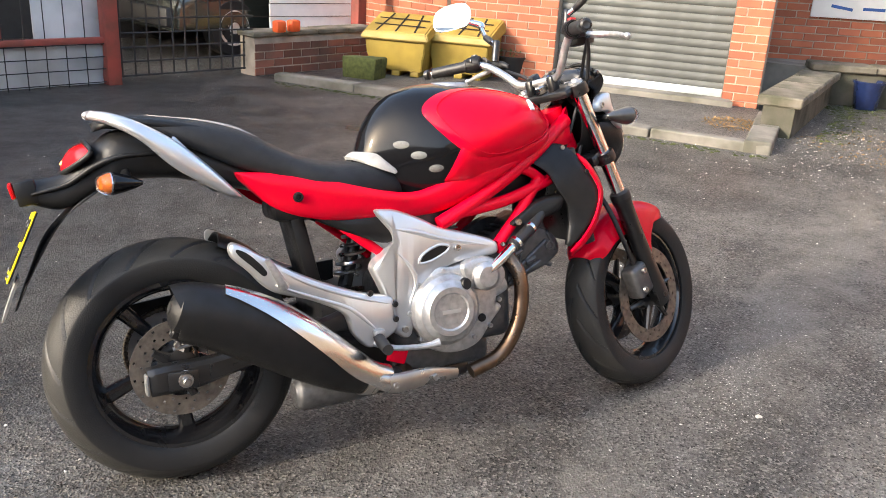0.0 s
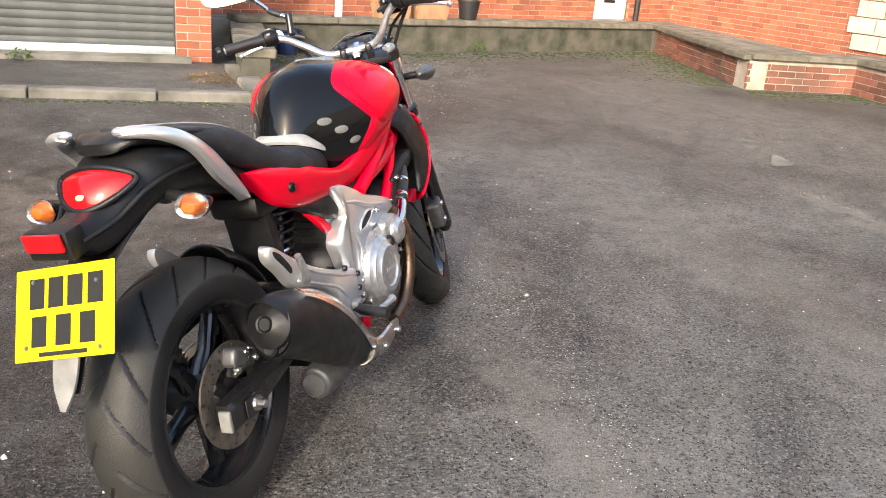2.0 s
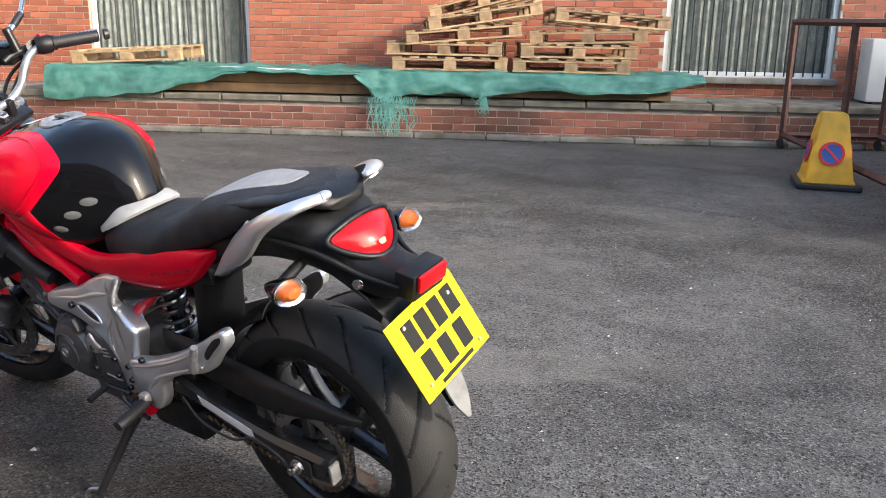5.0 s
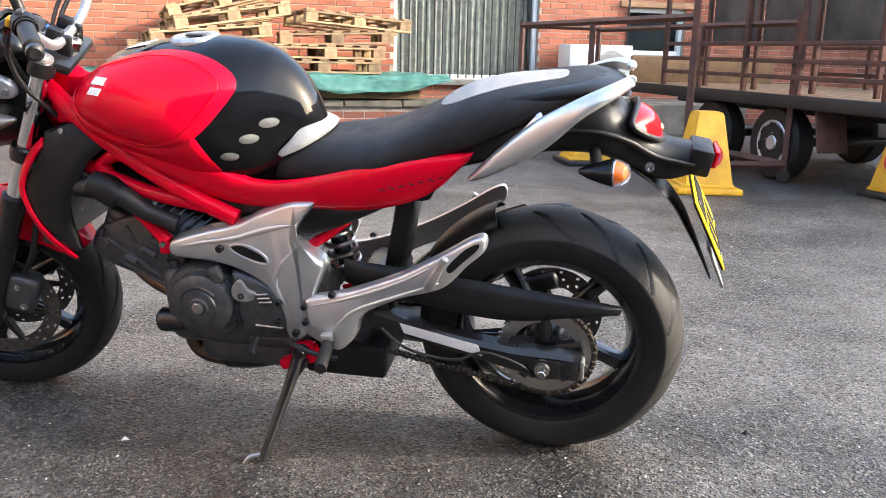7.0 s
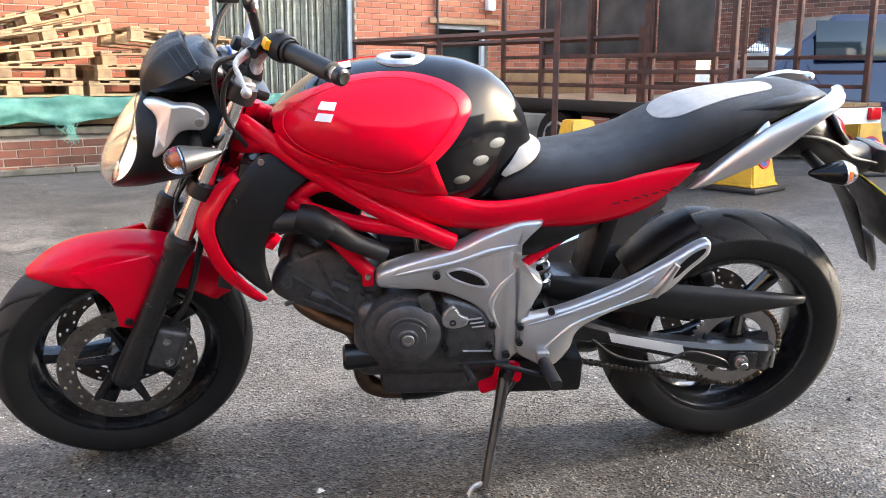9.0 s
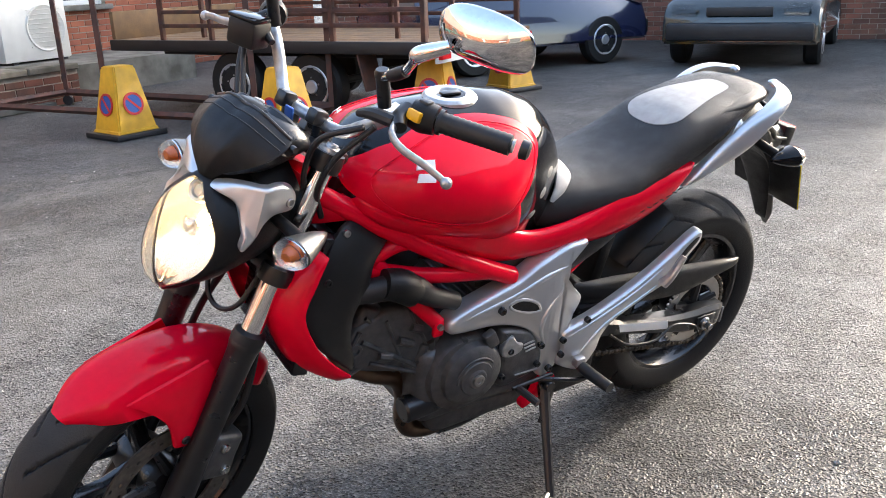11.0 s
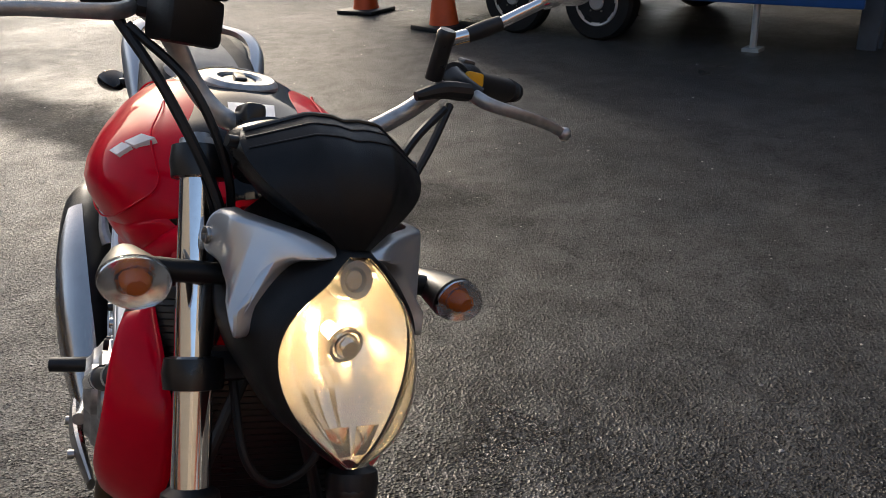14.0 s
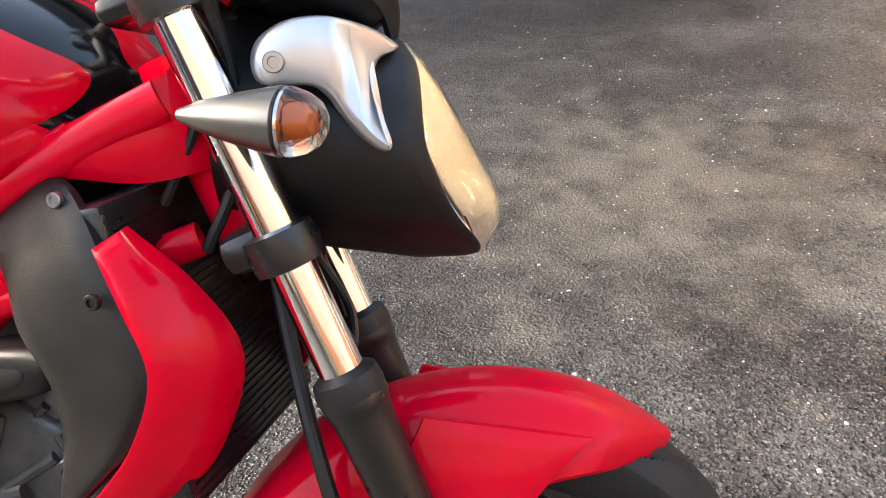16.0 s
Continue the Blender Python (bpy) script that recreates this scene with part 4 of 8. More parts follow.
for (ax, ay), (bx_, by_), count, wide in (((12.1, 0.1), (6.6, 4.0), 1100, 0.30), (tuple(ter(4.15, 3.1))[:2], (12.1, 0.1), 900, 0.35), (tuple(ter(4.0, 1.7))[:2], tuple(ter(4.0, 3.1))[:2], 300, 0.25), ((5.25, 2.7), (7.2, 4.0), 260, 0.12), ((4.5, 2.30), (1.9, 5.85), 250, 0.05)):
    d_ = Vector((bx_ - ax, by_ - ay, 0))
    n_ = Vector((-d_.y, d_.x, 0)).normalized()
    side_ = 1 if n_.dot(Vector((3, 0, 0)) - Vector((ax, ay, 0))) > 0 else -1
    for k in range(count):
        c = Vector((ax, ay, 0)) + d_ * rng.random() + n_ * side_ * (0.04 + abs(rng.gauss(0, wide)))
        r_ = rng.uniform(0.006, 0.028)
        b0 = len(verts)
        for a in range(5):
            t = a * 1.2566
            verts.append((c.x + r_ * math.cos(t), c.y + r_ * math.sin(t), 0.002))
        verts.append((c.x, c.y, 0.002 + r_ * 0.35))
        faces += [(b0 + a, b0 + (a + 1) % 5, b0 + 5) for a in range(5)]
stuff("moss_line", verts, faces, "moss", "green moss along the foot of the brick wall", "moss")


# pots and troughs
def tub(name, x, y, z, r, h, mat, label):
    root = thing(name, label, "plant pot", pose(x, y, z))
    world_part("pot", lathe([(r * 0.72, 0.0), (r * 0.95, h * 0.92), (r * 1.04, h * 0.92), (r * 1.04, h), (r * 0.93, h), (r * 0.85, h * 0.85), (0.0, h * 0.82)], (0, 0, 0), (0, 0, 1), 28), mat, root)
    return root


tub("blue_pot", 7.08, 3.66, 0.0, 0.15, 0.27, "pot", "dark blue glazed plant pot by the low wall")
tub("black_tub", 4.25, 5.62, 0.036, 0.17, 0.22, "black_tub", "black plastic tub with weeds by the garage")
leaf_tuft("tub_plant", 4.25, 5.62, 0.25, 0.17, 160, "leafy", "low green plant in the black tub", "plant")
dlm, _ = along((12.1, 0.2), (6.7, 4.05))
for u in (4.05, 4.62):
    tg = thing("planter", "pale terracotta planter on the wall coping", "planter", dlm @ pose(u, -0.14, 0.39), group="planters on the wall")
    bm = bmesh.new()
    rings_to_mesh(bm, [[(-0.24 * a, -0.09 * a, z), (0.24 * a, -0.09 * a, z), (0.24 * a, 0.09 * a, z), (-0.24 * a, 0.09 * a, z)] for a, z in ((0.88, 0.0), (1.0, 0.18), (1.05, 0.18), (1.05, 0.21), (0.92, 0.21), (0.9, 0.17))])
    world_part("trough", bm, "terracotta", tg, smooth=20)
p_ = dlm @ Vector((3.45, -0.14, 0.39))
tub("black_tub", p_.x, p_.y, 0.39, 0.15, 0.24, "black_tub", "black plastic plant tub on the wall coping")
p_ = dlm @ Vector((5.35, -0.12, 0.39))
wp = thing("white_pipe", "short white plastic pipe bend on the wall coping", "pipe", pose(p_.x, p_.y, 0.39))
world_part("bend", sweep([(0, 0, 0.0), (0, 0, 0.14), (0.02, 0.01, 0.2), (0.07, 0.05, 0.22)], 0.045, 14, 20), "white_paint", wp)


# yellow no-waiting cones
def waiting_cone(base="cone"):
    root = thing("no_waiting_cone", "yellow four-sided no-waiting cone with a round blue sign", "traffic cone", group="yellow cones")
    bm = bmesh.new()
    prof = [(0.20, 0.045), (0.175, 0.06), (0.095, 0.55), (0.085, 0.565)]
    rings_to_mesh(bm, [[(a, a, z), (-a, a, z), (-a, -a, z), (a, -a, z)] for a, z in prof])
    bmesh.ops.bevel(bm, geom=bm.edges[:], offset=0.012, segments=2, affect='EDGES')
    world_part("cone_body", bm, "cone", root)
    world_part("cone_base", box((0, 0, 0.024), (0.46, 0.46, 0.045), bevel=0.012), base, root)
    for k in range(4):
        m_ = Matrix.Rotation(k * math.pi / 2, 4, 'Z') @ pose(0.146, 0, 0.27, 0, 0, 0) @ Matrix.Rotation(radians(-9.3), 4, 'Y')
        world_part("roundel", moved(lathe([(0.0, 0.005), (0.078, 0.005), (0.08, 0)], (0, 0, 0), (1, 0, 0), 28), m_), "blue_sign", root)
        world_part("roundel_ring", moved(lathe([(0.072, 0.0065), (0.090, 0.0065), (0.091, 0.0), (0.071, 0.0)], (0, 0, 0), (1, 0, 0), 28, closed=True), m_), "red_sign", root)
        world_part("roundel_stroke", moved(box((0.0055, 0, 0), (0.003, 0.018, 0.150), pose(0, 0, 0, 45, 0, 0)), m_), "red_sign", root, smooth=0)
    return root


yc = waiting_cone()
yc.matrix_world = pose(-0.72, -4.34, 0, 0, 0, 12)
yk = waiting_cone("black_tub")
tagged(yk, "yellow no-waiting cone on a black rubber base", "traffic cone", "yellow cones")
yk.matrix_world = pose(-2.12, -4.47, 0, 0, 0, 35)
copy_thing(yk, pose(0.16, -5.6, 0, 0, 0, 20))
copy_thing(yk, pose(-3.65, -5.45, 0, 0, 0, 5))


def orange_cone():
    root = thing("traffic_cone", "orange traffic cone with a white sleeve on a black base", "traffic cone", group="orange cones")
    world_part("cone_body", lathe([(0.13, 0.04), (0.125, 0.06), (0.03, 0.70), (0.022, 0.72), (0.0, 0.72)], (0, 0, 0), (0, 0, 1), 28), "orange", root)
    world_part("sleeve", lathe([(0.099, 0.27), (0.064, 0.50), (0.060, 0.50), (0.095, 0.27)], (0, 0, 0), (0, 0, 1), 28, closed=True), "white", root)
    world_part("cone_base", box((0, 0, 0.02), (0.42, 0.42, 0.04), bevel=0.012), "black_tub", root)
    return root


oc = orange_cone()
oc.matrix_world = pose(-5.05, 2.5, 0, 0, 0, 20)
copy_thing(oc, pose(-6.4, 2.15, 0, 0, 0, 40))


# wheels of vehicles
def road_wheel(root, m_, r=0.29, w=0.18, name="wheel"):
    tyre = part(name, moved(lathe([(r * 0.62, -w / 2), (r * 0.92, -w / 2), (r, -w * 0.33), (r, w * 0.33), (r * 0.92, w / 2), (r * 0.62, w / 2)], (0, 0, 0), (0, 1, 0), 36), m_), M["rubber"], root)
    part("hubcap", moved(lathe([(0.0, w / 2 + 0.010), (r * 0.18, w / 2 + 0.012), (r * 0.22, w / 2 - 0.004), (r * 0.50, w / 2 - 0.002), (r * 0.60, w / 2 + 0.006), (r * 0.64, w / 2 - 0.004), (r * 0.64, -w * 0.3)], (0, 0, 0), (0, 1, 0), 36), m_), M["silver"], tyre, "silver plastic hubcap")
    for k in range(7):
        a = k * 2 * math.pi / 7
        d = Vector((math.sin(a), 0, math.cos(a)))
        part("hub_slot", moved(pad([(0.42 * r, -0.10 * r), (0.55 * r, -0.12 * r), (0.55 * r, 0.12 * r), (0.42 * r, 0.10 * r)], lambda u, v, h, d=d: d * u + d.cross(Vector((0, 1, 0))) * v + Vector((0, w / 2 + 0.004 + h, 0)), 0.002, 0.001, 4, (1.0, 0.5), smooth=False), m_), M["ink"], tyre, smooth=0)
    for k in range(5):
        a = k * 2 * math.pi / 5
        part("wheel_bolt", moved(lathe([(0.0, 0.008), (0.006, 0.008), (0.008, 0)], (0.27 * r * math.sin(a), w / 2 + 0.0, 0.27 * r * math.cos(a)), (0, 1, 0), 8), m_), M["steel"], tyre)


# flat trailer; x along its length to the rear, y to the yard side
TRM = Matrix(((-0.47, 0.883, 0, -1.06), (0.883, 0.47, 0, -5.50), (0, 0, 1, 0), (0, 0, 0, 1)))
trl = thing("cage_trailer", "rusty flat trailer with low rails and tall grimy panels", "trailer", TRM)
for k in range(9):
    world_part("deck_board", box((-0.11, -0.10 - 0.205 * k, 0.655), (3.54, 0.195, 0.035), bevel=0.006, segs=1), "timber", trl, smooth=0)
world_part("side_rail", box((-0.11, 0.015, 0.625), (3.54, 0.05, 0.10), bevel=0.008), "black_paint", trl)
world_part("chassis", box((-0.11, -0.55, 0.55), (3.3, 0.08, 0.12), bevel=0.01), "black_paint", trl)
world_part("chassis", box((-0.11, -1.30, 0.55), (3.3, 0.08, 0.12), bevel=0.01), "black_paint", trl)
for x in (-0.43, 0.43):
    world_part("axle", sweep([(x, -0.15, 0.29), (x, -1.65, 0.29)], 0.035, 10), "black_paint", trl)
    road_wheel(trl, pose(x, -0.13, 0.29))
    road_wheel(trl, pose(x, -1.65, 0.29, 0, 0, 180))
world_part("mud_flap", box((0.98, -0.12, 0.44), (0.02, 0.26, 0.34), pose(0, 0, 0, 0, -14, 0), 0.006), "rust", trl, "brown rubber mud flap")
world_part("front_board", box((-1.86, -0.85, 0.80), (0.05, 1.70, 0.26), bevel=0.008), "timber", trl, "dark weathered front board")
for k, x in enumerate((-1.20, -0.60, 0.05, 0.72, 1.58)):
    world_part("post", box((x, 0.0, 1.45 if k != 1 else 0.93), (0.04, 0.04, 1.60 if k != 1 else 0.55), bevel=0.004), "rust", trl)
for x in (-1.20, -0.5, 0.2, 0.9, 1.58):
    world_part("post", box((x, -1.72, 1.45), (0.045, 0.045, 1.60), bevel=0.004), "rust", trl)
for z in (0.80, 0.92, 1.05):
    world_part("rail", box((0.19, 0.0, z), (2.78, 0.032, 0.035), bevel=0.003), "rust", trl)
    world_part("rail", box((0.19, -1.72, z), (2.78, 0.032, 0.035), bevel=0.003), "rust", trl)
for x, w in ((-0.62, 0.72), (0.12, 0.72), (0.80, 0.60)):
    world_part("panel", box((x, -0.35, 1.68), (w, 0.02, 1.28), pose(0, 0, 0, 0, 0, 2 * math.sin(9 * x)), 0.003), "grimy_panel", trl, "grimy grey sheet panel")
    world_part("panel_post", box((x - w / 2 - 0.03, -0.33, 1.50), (0.04, 0.04, 1.66), bevel=0.004), "rust", trl)
for k in range(24):
    world_part("mesh_wire", sweep([(1.14 + 0.0215 * k, -0.34, 1.06), (1.14 + 0.0215 * k, -0.34, 2.2)], 0.003, 4), "rust", trl, smooth=0)
for k in range(32):
    world_part("mesh_wire", sweep([(1.13, -0.34, 1.07 + 0.036 * k), (1.64, -0.34, 1.07 + 0.036 * k)], 0.003, 4), "rust", trl, smooth=0)
for x in (1.13, 1.40, 1.65):
    world_part("mesh_post", box((x, -0.34, 1.45), (0.035, 0.035, 1.56), bevel=0.003), "rust", trl)
world_part("tail_board", box((1.67, -0.92, 0.57), (0.03, 1.80, 0.13), bevel=0.006), "white_paint", trl, "dirty white tail board")
world_part("rear_plate", box((1.695, -0.70, 0.58), (0.012, 0.50, 0.11), bevel=0.003), "plate", trl, "yellow number plate with a dark bar")
world_part("plate_bar", box((1.703, -0.70, 0.58), (0.004, 0.40, 0.06)), "ink", trl, smooth=0)
for y in (-0.10, -1.68):
    world_part("tail_lamp", box((1.70, y, 0.585), (0.04, 0.15, 0.10), bevel=0.008), "red_lens", trl, "red trailer tail lamp")

# steel frame trolley
f0, f1, f2, f3 = Vector((-0.62, -4.70, 0)), Vector((-1.38, -4.95, 0)), Vector((0.98, -7.45, 0)), Vector((0.18, -7.95, 0))
frm = thing("steel_frame_trolley", "rusty red steel frame trolley on castors", "trolley")
for p, h in ((f0, 2.1), (f1, 1.28), (f2, 1.24), (f3, 1.24)):
    world_part("post", sweep([p + Vector((0, 0, 0.10)), p + Vector((0, 0, h))], 0.030, 4, up=(1, 0.4, 0)), "rust", frm, smooth=0)
    world_part("castor", lathe([(0.0, -0.02), (0.05, -0.018), (0.055, 0), (0.05, 0.018), (0.0, 0.02)], p + Vector((0, 0, 0.056)), (0.5, 0.8, 0), 18), "black_tub", frm)
for a, b, z, r in ((f0, f2, 1.22, 0.030), (f1, f3, 1.20, 0.026), (f0, f2, 0.14, 0.030), (f1, f3, 0.14, 0.035), (f0, f1, 0.14, 0.03), (f2, f3, 1.22, 0.03), (f2, f3, 0.14, 0.03)):
    world_part("rail", sweep([a + Vector((0, 0, z)), b + Vector((0, 0, z))], r, 4), "rust", frm, smooth=0)
m0 = f0.lerp(f2, 0.5)
world_part("post", sweep([m0 + Vector((0, 0, 0.14)), m0 + Vector((0, 0, 1.22))], 0.028, 4, up=(1, 0.4, 0)), "rust", frm, smooth=0)


# parked vehicles
def vehicle(name, m_, L, W, H, hood, paint, label, van=False):
    root = thing(name, label, "van" if van else "car", m_)
    bm = bmesh.new()
    prof = [(0.0, 0.28), (0.02, 0.52), (0.10, 0.72), (hood, 0.92), (hood + 0.55, H), (L - (0.1 if van else 0.75), H), (L - 0.04, 0.95), (L, 0.55), (L - 0.02, 0.28)]
    rings = []
    for y, k in ((-W / 2, 0.93), (-W / 2 + 0.05, 1.0), (W / 2 - 0.05, 1.0), (W / 2, 0.93)):
        rings.append([(L / 2 + (x - L / 2) * (1 if abs(y) < W / 2 else 0.985), y * (1 if z < 0.95 else 0.86), 0.28 + (z - 0.28) * (1 if abs(y) < W / 2 else k)) for x, z in prof])
    rings_to_mesh(bm, rings)
    bmesh.ops.bevel(bm, geom=bm.edges[:], offset=0.03, segments=2, affect='EDGES')
    world_part("body", bm, paint, root, smooth=45)
    world_part("windscreen", box((hood + 0.25, 0, (0.95 + H) / 2), (0.02, W * 0.74, (H - 0.95) * 1.05), pose(0, 0, 0, 0, math.degrees(math.atan2(0.55, H - 0.92)), 0), 0.004), "glass_dark", root)
    for s_ in (1, -1):
        world_part("side_window", box((hood + 1.35, s_ * W * 0.455, (0.97 + H) / 2), (1.5, 0.02, (H - 0.95) * 0.72), pose(0, 0, 0, s_ * 8, 0, 0), 0.004), "glass_dark", root)
        world_part("headlight", box((0.05, s_ * W * 0.36, 0.66), (0.05, 0.28, 0.13), bevel=0.02), "lens", root)
        for x in (0.72, L - 0.75):
            road_wheel(root, pose(x, s_ * (W / 2 - 0.10), 0.30, 0, 0, 0 if s_ > 0 else 180), 0.30, 0.19)
    world_part("bumper", box((0.0, 0, 0.42), (0.10, W * 0.94, 0.20), bevel=0.04), "black_tub", root)
    world_part("grille", box((0.035, 0, 0.64), (0.03, W * 0.42, 0.10), bevel=0.01), "black_tub", root)
    return root


vehicle("parked_car", pose(-6.45, -4.9, 0, 0, 0, 180 + 30), 4.1, 1.72, 1.42, 1.0, "dark_green", "dark green parked car with its front to the yard")
vehicle("parked_car", pose(-6.75, -7.35, 0, 0, 0, -3), 3.4, 1.7, 1.52, 0.8, "navy", "dark navy blue parked car beside the trailer")
vehicle("parked_car", pose(0.9, 8.0, 0, 0, 0, 20), 4.0, 1.7, 1.4, 1.0, "dark_green", "dark car parked behind the mesh gate")

# box trailer with twin wheels
BXM = Matrix(((0.836, -0.549, 0, -4.18), (0.549, 0.836, 0, 3.12), (0, 0, 1, 0), (0, 0, 0, 1)))
bx = thing("box_trailer", "white and blue box trailer on twin wheels", "trailer", BXM)
world_part("body", box((0.1, 1.05, 1.55), (4.4, 2.0, 2.1), bevel=0.05), "caravan", bx)
world_part("skirt", box((0.1, 0.06, 0.42), (4.3, 0.04, 0.18), bevel=0.01), "blue_paint", bx)
world_part("stripe", box((0.1, 0.045, 0.72), (4.38, 0.02, 0.32), bevel=0.004), "blue_paint", bx, "blue painted stripe")
world_part("wheel_arch", box((0.0, 0.04, 0.55), (1.7, 0.05, 0.45), bevel=0.08), "black_paint", bx)
world_part("underbody", box((0.1, 1.05, 0.40), (4.0, 1.6, 0.16), bevel=0.01), "black_paint", bx)
for x in (-0.38, 0.38):
    road_wheel(bx, pose(x, 0.08, 0.29, 0, 0, 180))
    road_wheel(bx, pose(x, 2.0, 0.29, 0, 0, 0))
world_part("jack_leg", sweep([(1.55, 0.12, 0.0), (1.55, 0.12, 0.6)], 0.025, 8), "shutter_low", bx)
world_part("jack_foot", box((1.55, 0.12, 0.012), (0.12, 0.12, 0.024)), "shutter_low", bx)
world_part("locker", box((1.8, 0.03, 0.58), (0.5, 0.05, 0.3), bevel=0.01), "shutter_low", bx)

# steel column and yellow post
colm = thing("steel_column", "grey painted steel column with a flanged section", "column", pose(-2.62, 4.78, 0, 0, 0, 28))
for y in (-0.055, 0.055):
    world_part("flange", box((0, y, 1.5), (0.13, 0.035, 3.0), bevel=0.004), "grey_steel", colm)
world_part("web", box((0, 0, 1.5), (0.02, 0.08, 3.0)), "grey_steel", colm, smooth=0)
yp = thing("yellow_post", "worn yellow and red painted steel post", "post", pose(-2.36, 4.98, 0, 0, 0, 20))
world_part("post", box((0, 0, 1.5), (0.14, 0.12, 3.0), bevel=0.008), "yellow_steel", yp)
world_part("red_band", box((0, 0, 0.42), (0.146, 0.126, 0.30), bevel=0.004), "red_steel", yp)

# mesh fence with white sheet, red posts and the gate
FA0, FB0 = Vector((-2.18, 4.98, 0)), Vector((0.45, 5.86, 0))
fm, fl = along(FA0, FB0)
fen = thing("mesh_fence", "wire mesh fence lined with white plastic sheet below rusty panels", "fence", fm)
bm = bmesh.new()
rows = []
for i in range(90):
    u = fl * i / 89
    rows.append([bm.verts.new((u, 0.035 + 0.03 * noise.noise(Vector((u * 5, z * 6, 0))) + 0.012 * noise.noise(Vector((u * 16, z * 14, 2))), z)) for z in (0.01, 0.08, 0.15, 0.22, 0.28, 0.33)])
for a, b in zip(rows, rows[1:]):
    for j in range(5):
        bm.faces.new((a[j], a[j + 1], b[j + 1], b[j]))
bmesh.ops.solidify(bm, geom=bm.faces[:], thickness=0.004)
world_part("white_sheet", bm, "sheet", fen, "crumpled white plastic sheet", smooth=70)
for k in range(int(fl / 0.16)):
    world_part("wire", sweep([(0.16 * k, -0.012, 0.0), (0.16 * k, -0.012, 1.1)], 0.0045, 5), "dark_steel", fen, smooth=0)
for z in (0.03, 0.14, 0.24, 0.345, 1.1):
    world_part("wire", sweep([(0, -0.016, z), (fl, -0.016, z)], 0.0045, 5), "dark_steel", fen, smooth=0)
world_part("lower_rail", box((fl / 2, 0.0, 0.375), (fl, 0.05, 0.05), bevel=0.005), "red_steel", fen)
for k in range(3):
    world_part("rust_panel", box((0.45 + 0.60 * k, 0.03, 0.75), (0.57, 0.03, 0.68), bevel=0.006), "red_steel", fen, "peeling rusty red panel")
world_part("backing_sheet", box((2.50, 0.12, 0.75), (0.6, 0.02, 1.3), bevel=0.004), "sheet", fen)
gpm, gpl = along((0.45, 5.86), (1.78, 6.30))
gate = thing("mesh_gate", "dark steel mesh gate between red posts", "gate", gpm)
for x in (0.0, ):
    world_part("gate_post", box((x, 0, 1.1), (0.12, 0.12, 2.2), bevel=0.008), "red_steel", gate)
for k in range(11):
    world_part("gate_bar", sweep([(0.1 + 0.12 * k, 0.02, 0.05), (0.1 + 0.12 * k, 0.02, 0.72)], 0.008, 6), "dark_steel", gate)
for z in (0.06, 0.18, 0.30, 0.42, 0.54, 0.70):
    world_part("gate_bar", sweep([(0.06, 0.02, z), (gpl, 0.02, z)], 0.008, 6), "dark_steel", gate)
rail_m, rail_l = along((0.45, 5.86), (3.1, 7.0))
hr = thing("gate_rail", "faded red and yellow horizontal steel rail over the gate", "rail", rail_m)
world_part("rail", box((rail_l / 2, 0, 0.80), (rail_l, 0.06, 0.06), bevel=0.006), "red_steel", hr)
world_part("rail_post", box((rail_l, 0, 1.1), (0.12, 0.12, 2.2), bevel=0.008), "red_steel", hr)
for x in (0.9, 1.5):
    ob = thing("red_canister", "small orange-red plastic canister on the low wall", "canister", pose(1.98 + 0.16 * (x > 1), 6.13 + 0.07 * (x > 1), 0.41, 0, 0, 25), group="canisters")
    world_part("can", box((0, 0, 0.055), (0.11, 0.09, 0.11), bevel=0.02), "orange", ob)

# what closes the yard behind the gate
wall_back = brick_wall("wall_back", (3.72, 6.12), (2.9, 9.2), 0, 5.0, 0.3, "red brick side wall of the garage", mat="brick")
# added wall, black for the shade behind the gate, tall to block low sky
slab("added_dark_wall", [(2.9, 9.2), (2.9, 9.4), (-9, 8.6), (-9, 8.4)], 0, 5.5, M["black_tub"], "black wall added behind the fence for the shade there and to block low sky")
wb = thing("white_boards", "white horizontal cladding boards of a shed", "cladding", along((3.75, 7.6), (2.2, 7.35))[0], kind="structure")
for k in range(16):
    world_part("board", box((0.75, 0, 0.1 + 0.135 * k), (1.6, 0.03, 0.13), pose(0, 0, 0, 6, 0, 0), 0.004), "white_paint", wb, smooth=0)
# roof slab above the view, added to keep the area below it dark
slab("added_roof_slab", [(2.9, 9.2), (-9, 8.4), (-9, 6.4), (2.0, 7.4)], 2.9, 3.0, M["black_tub"], "unseen dark roof slab added to shade the area behind the fence")

# grit, chips and small litter on the asphalt
rng = random.Random(5)
verts, faces = [], []


def chip(x, y, r, z=0.0):
    b0 = len(verts)
    for a in range(5):
        t = a * 1.2566 + rng.random()
        verts.append((x + r * math.cos(t) * rng.uniform(0.6, 1.1), y + r * math.sin(t) * rng.uniform(0.6, 1.1), z + 0.0005))
    verts.append((x + r * rng.uniform(-0.2, 0.2), y + r * rng.uniform(-0.2, 0.2), z + r * rng.uniform(0.5, 0.9)))
    faces.extend([(b0 + a, b0 + (a + 1) % 5, b0 + 5) for a in range(5)])


for k in range(2600):
    a, q = rng.uniform(0, 6.283), 0.5 + 6.5 * rng.random() ** 0.8
    chip(0.6 + q * math.cos(a), q * math.sin(a), rng.choice((0.002, 0.0025, 0.003, 0.003, 0.004, 0.006)))
for k in range(420):
    a, q = rng.uniform(0, 6.283), 1.2 + 6.5 * rng.random() ** 0.7
    chip(0.6 + q * math.cos(a), q * math.sin(a), rng.uniform(0.005, 0.0095))
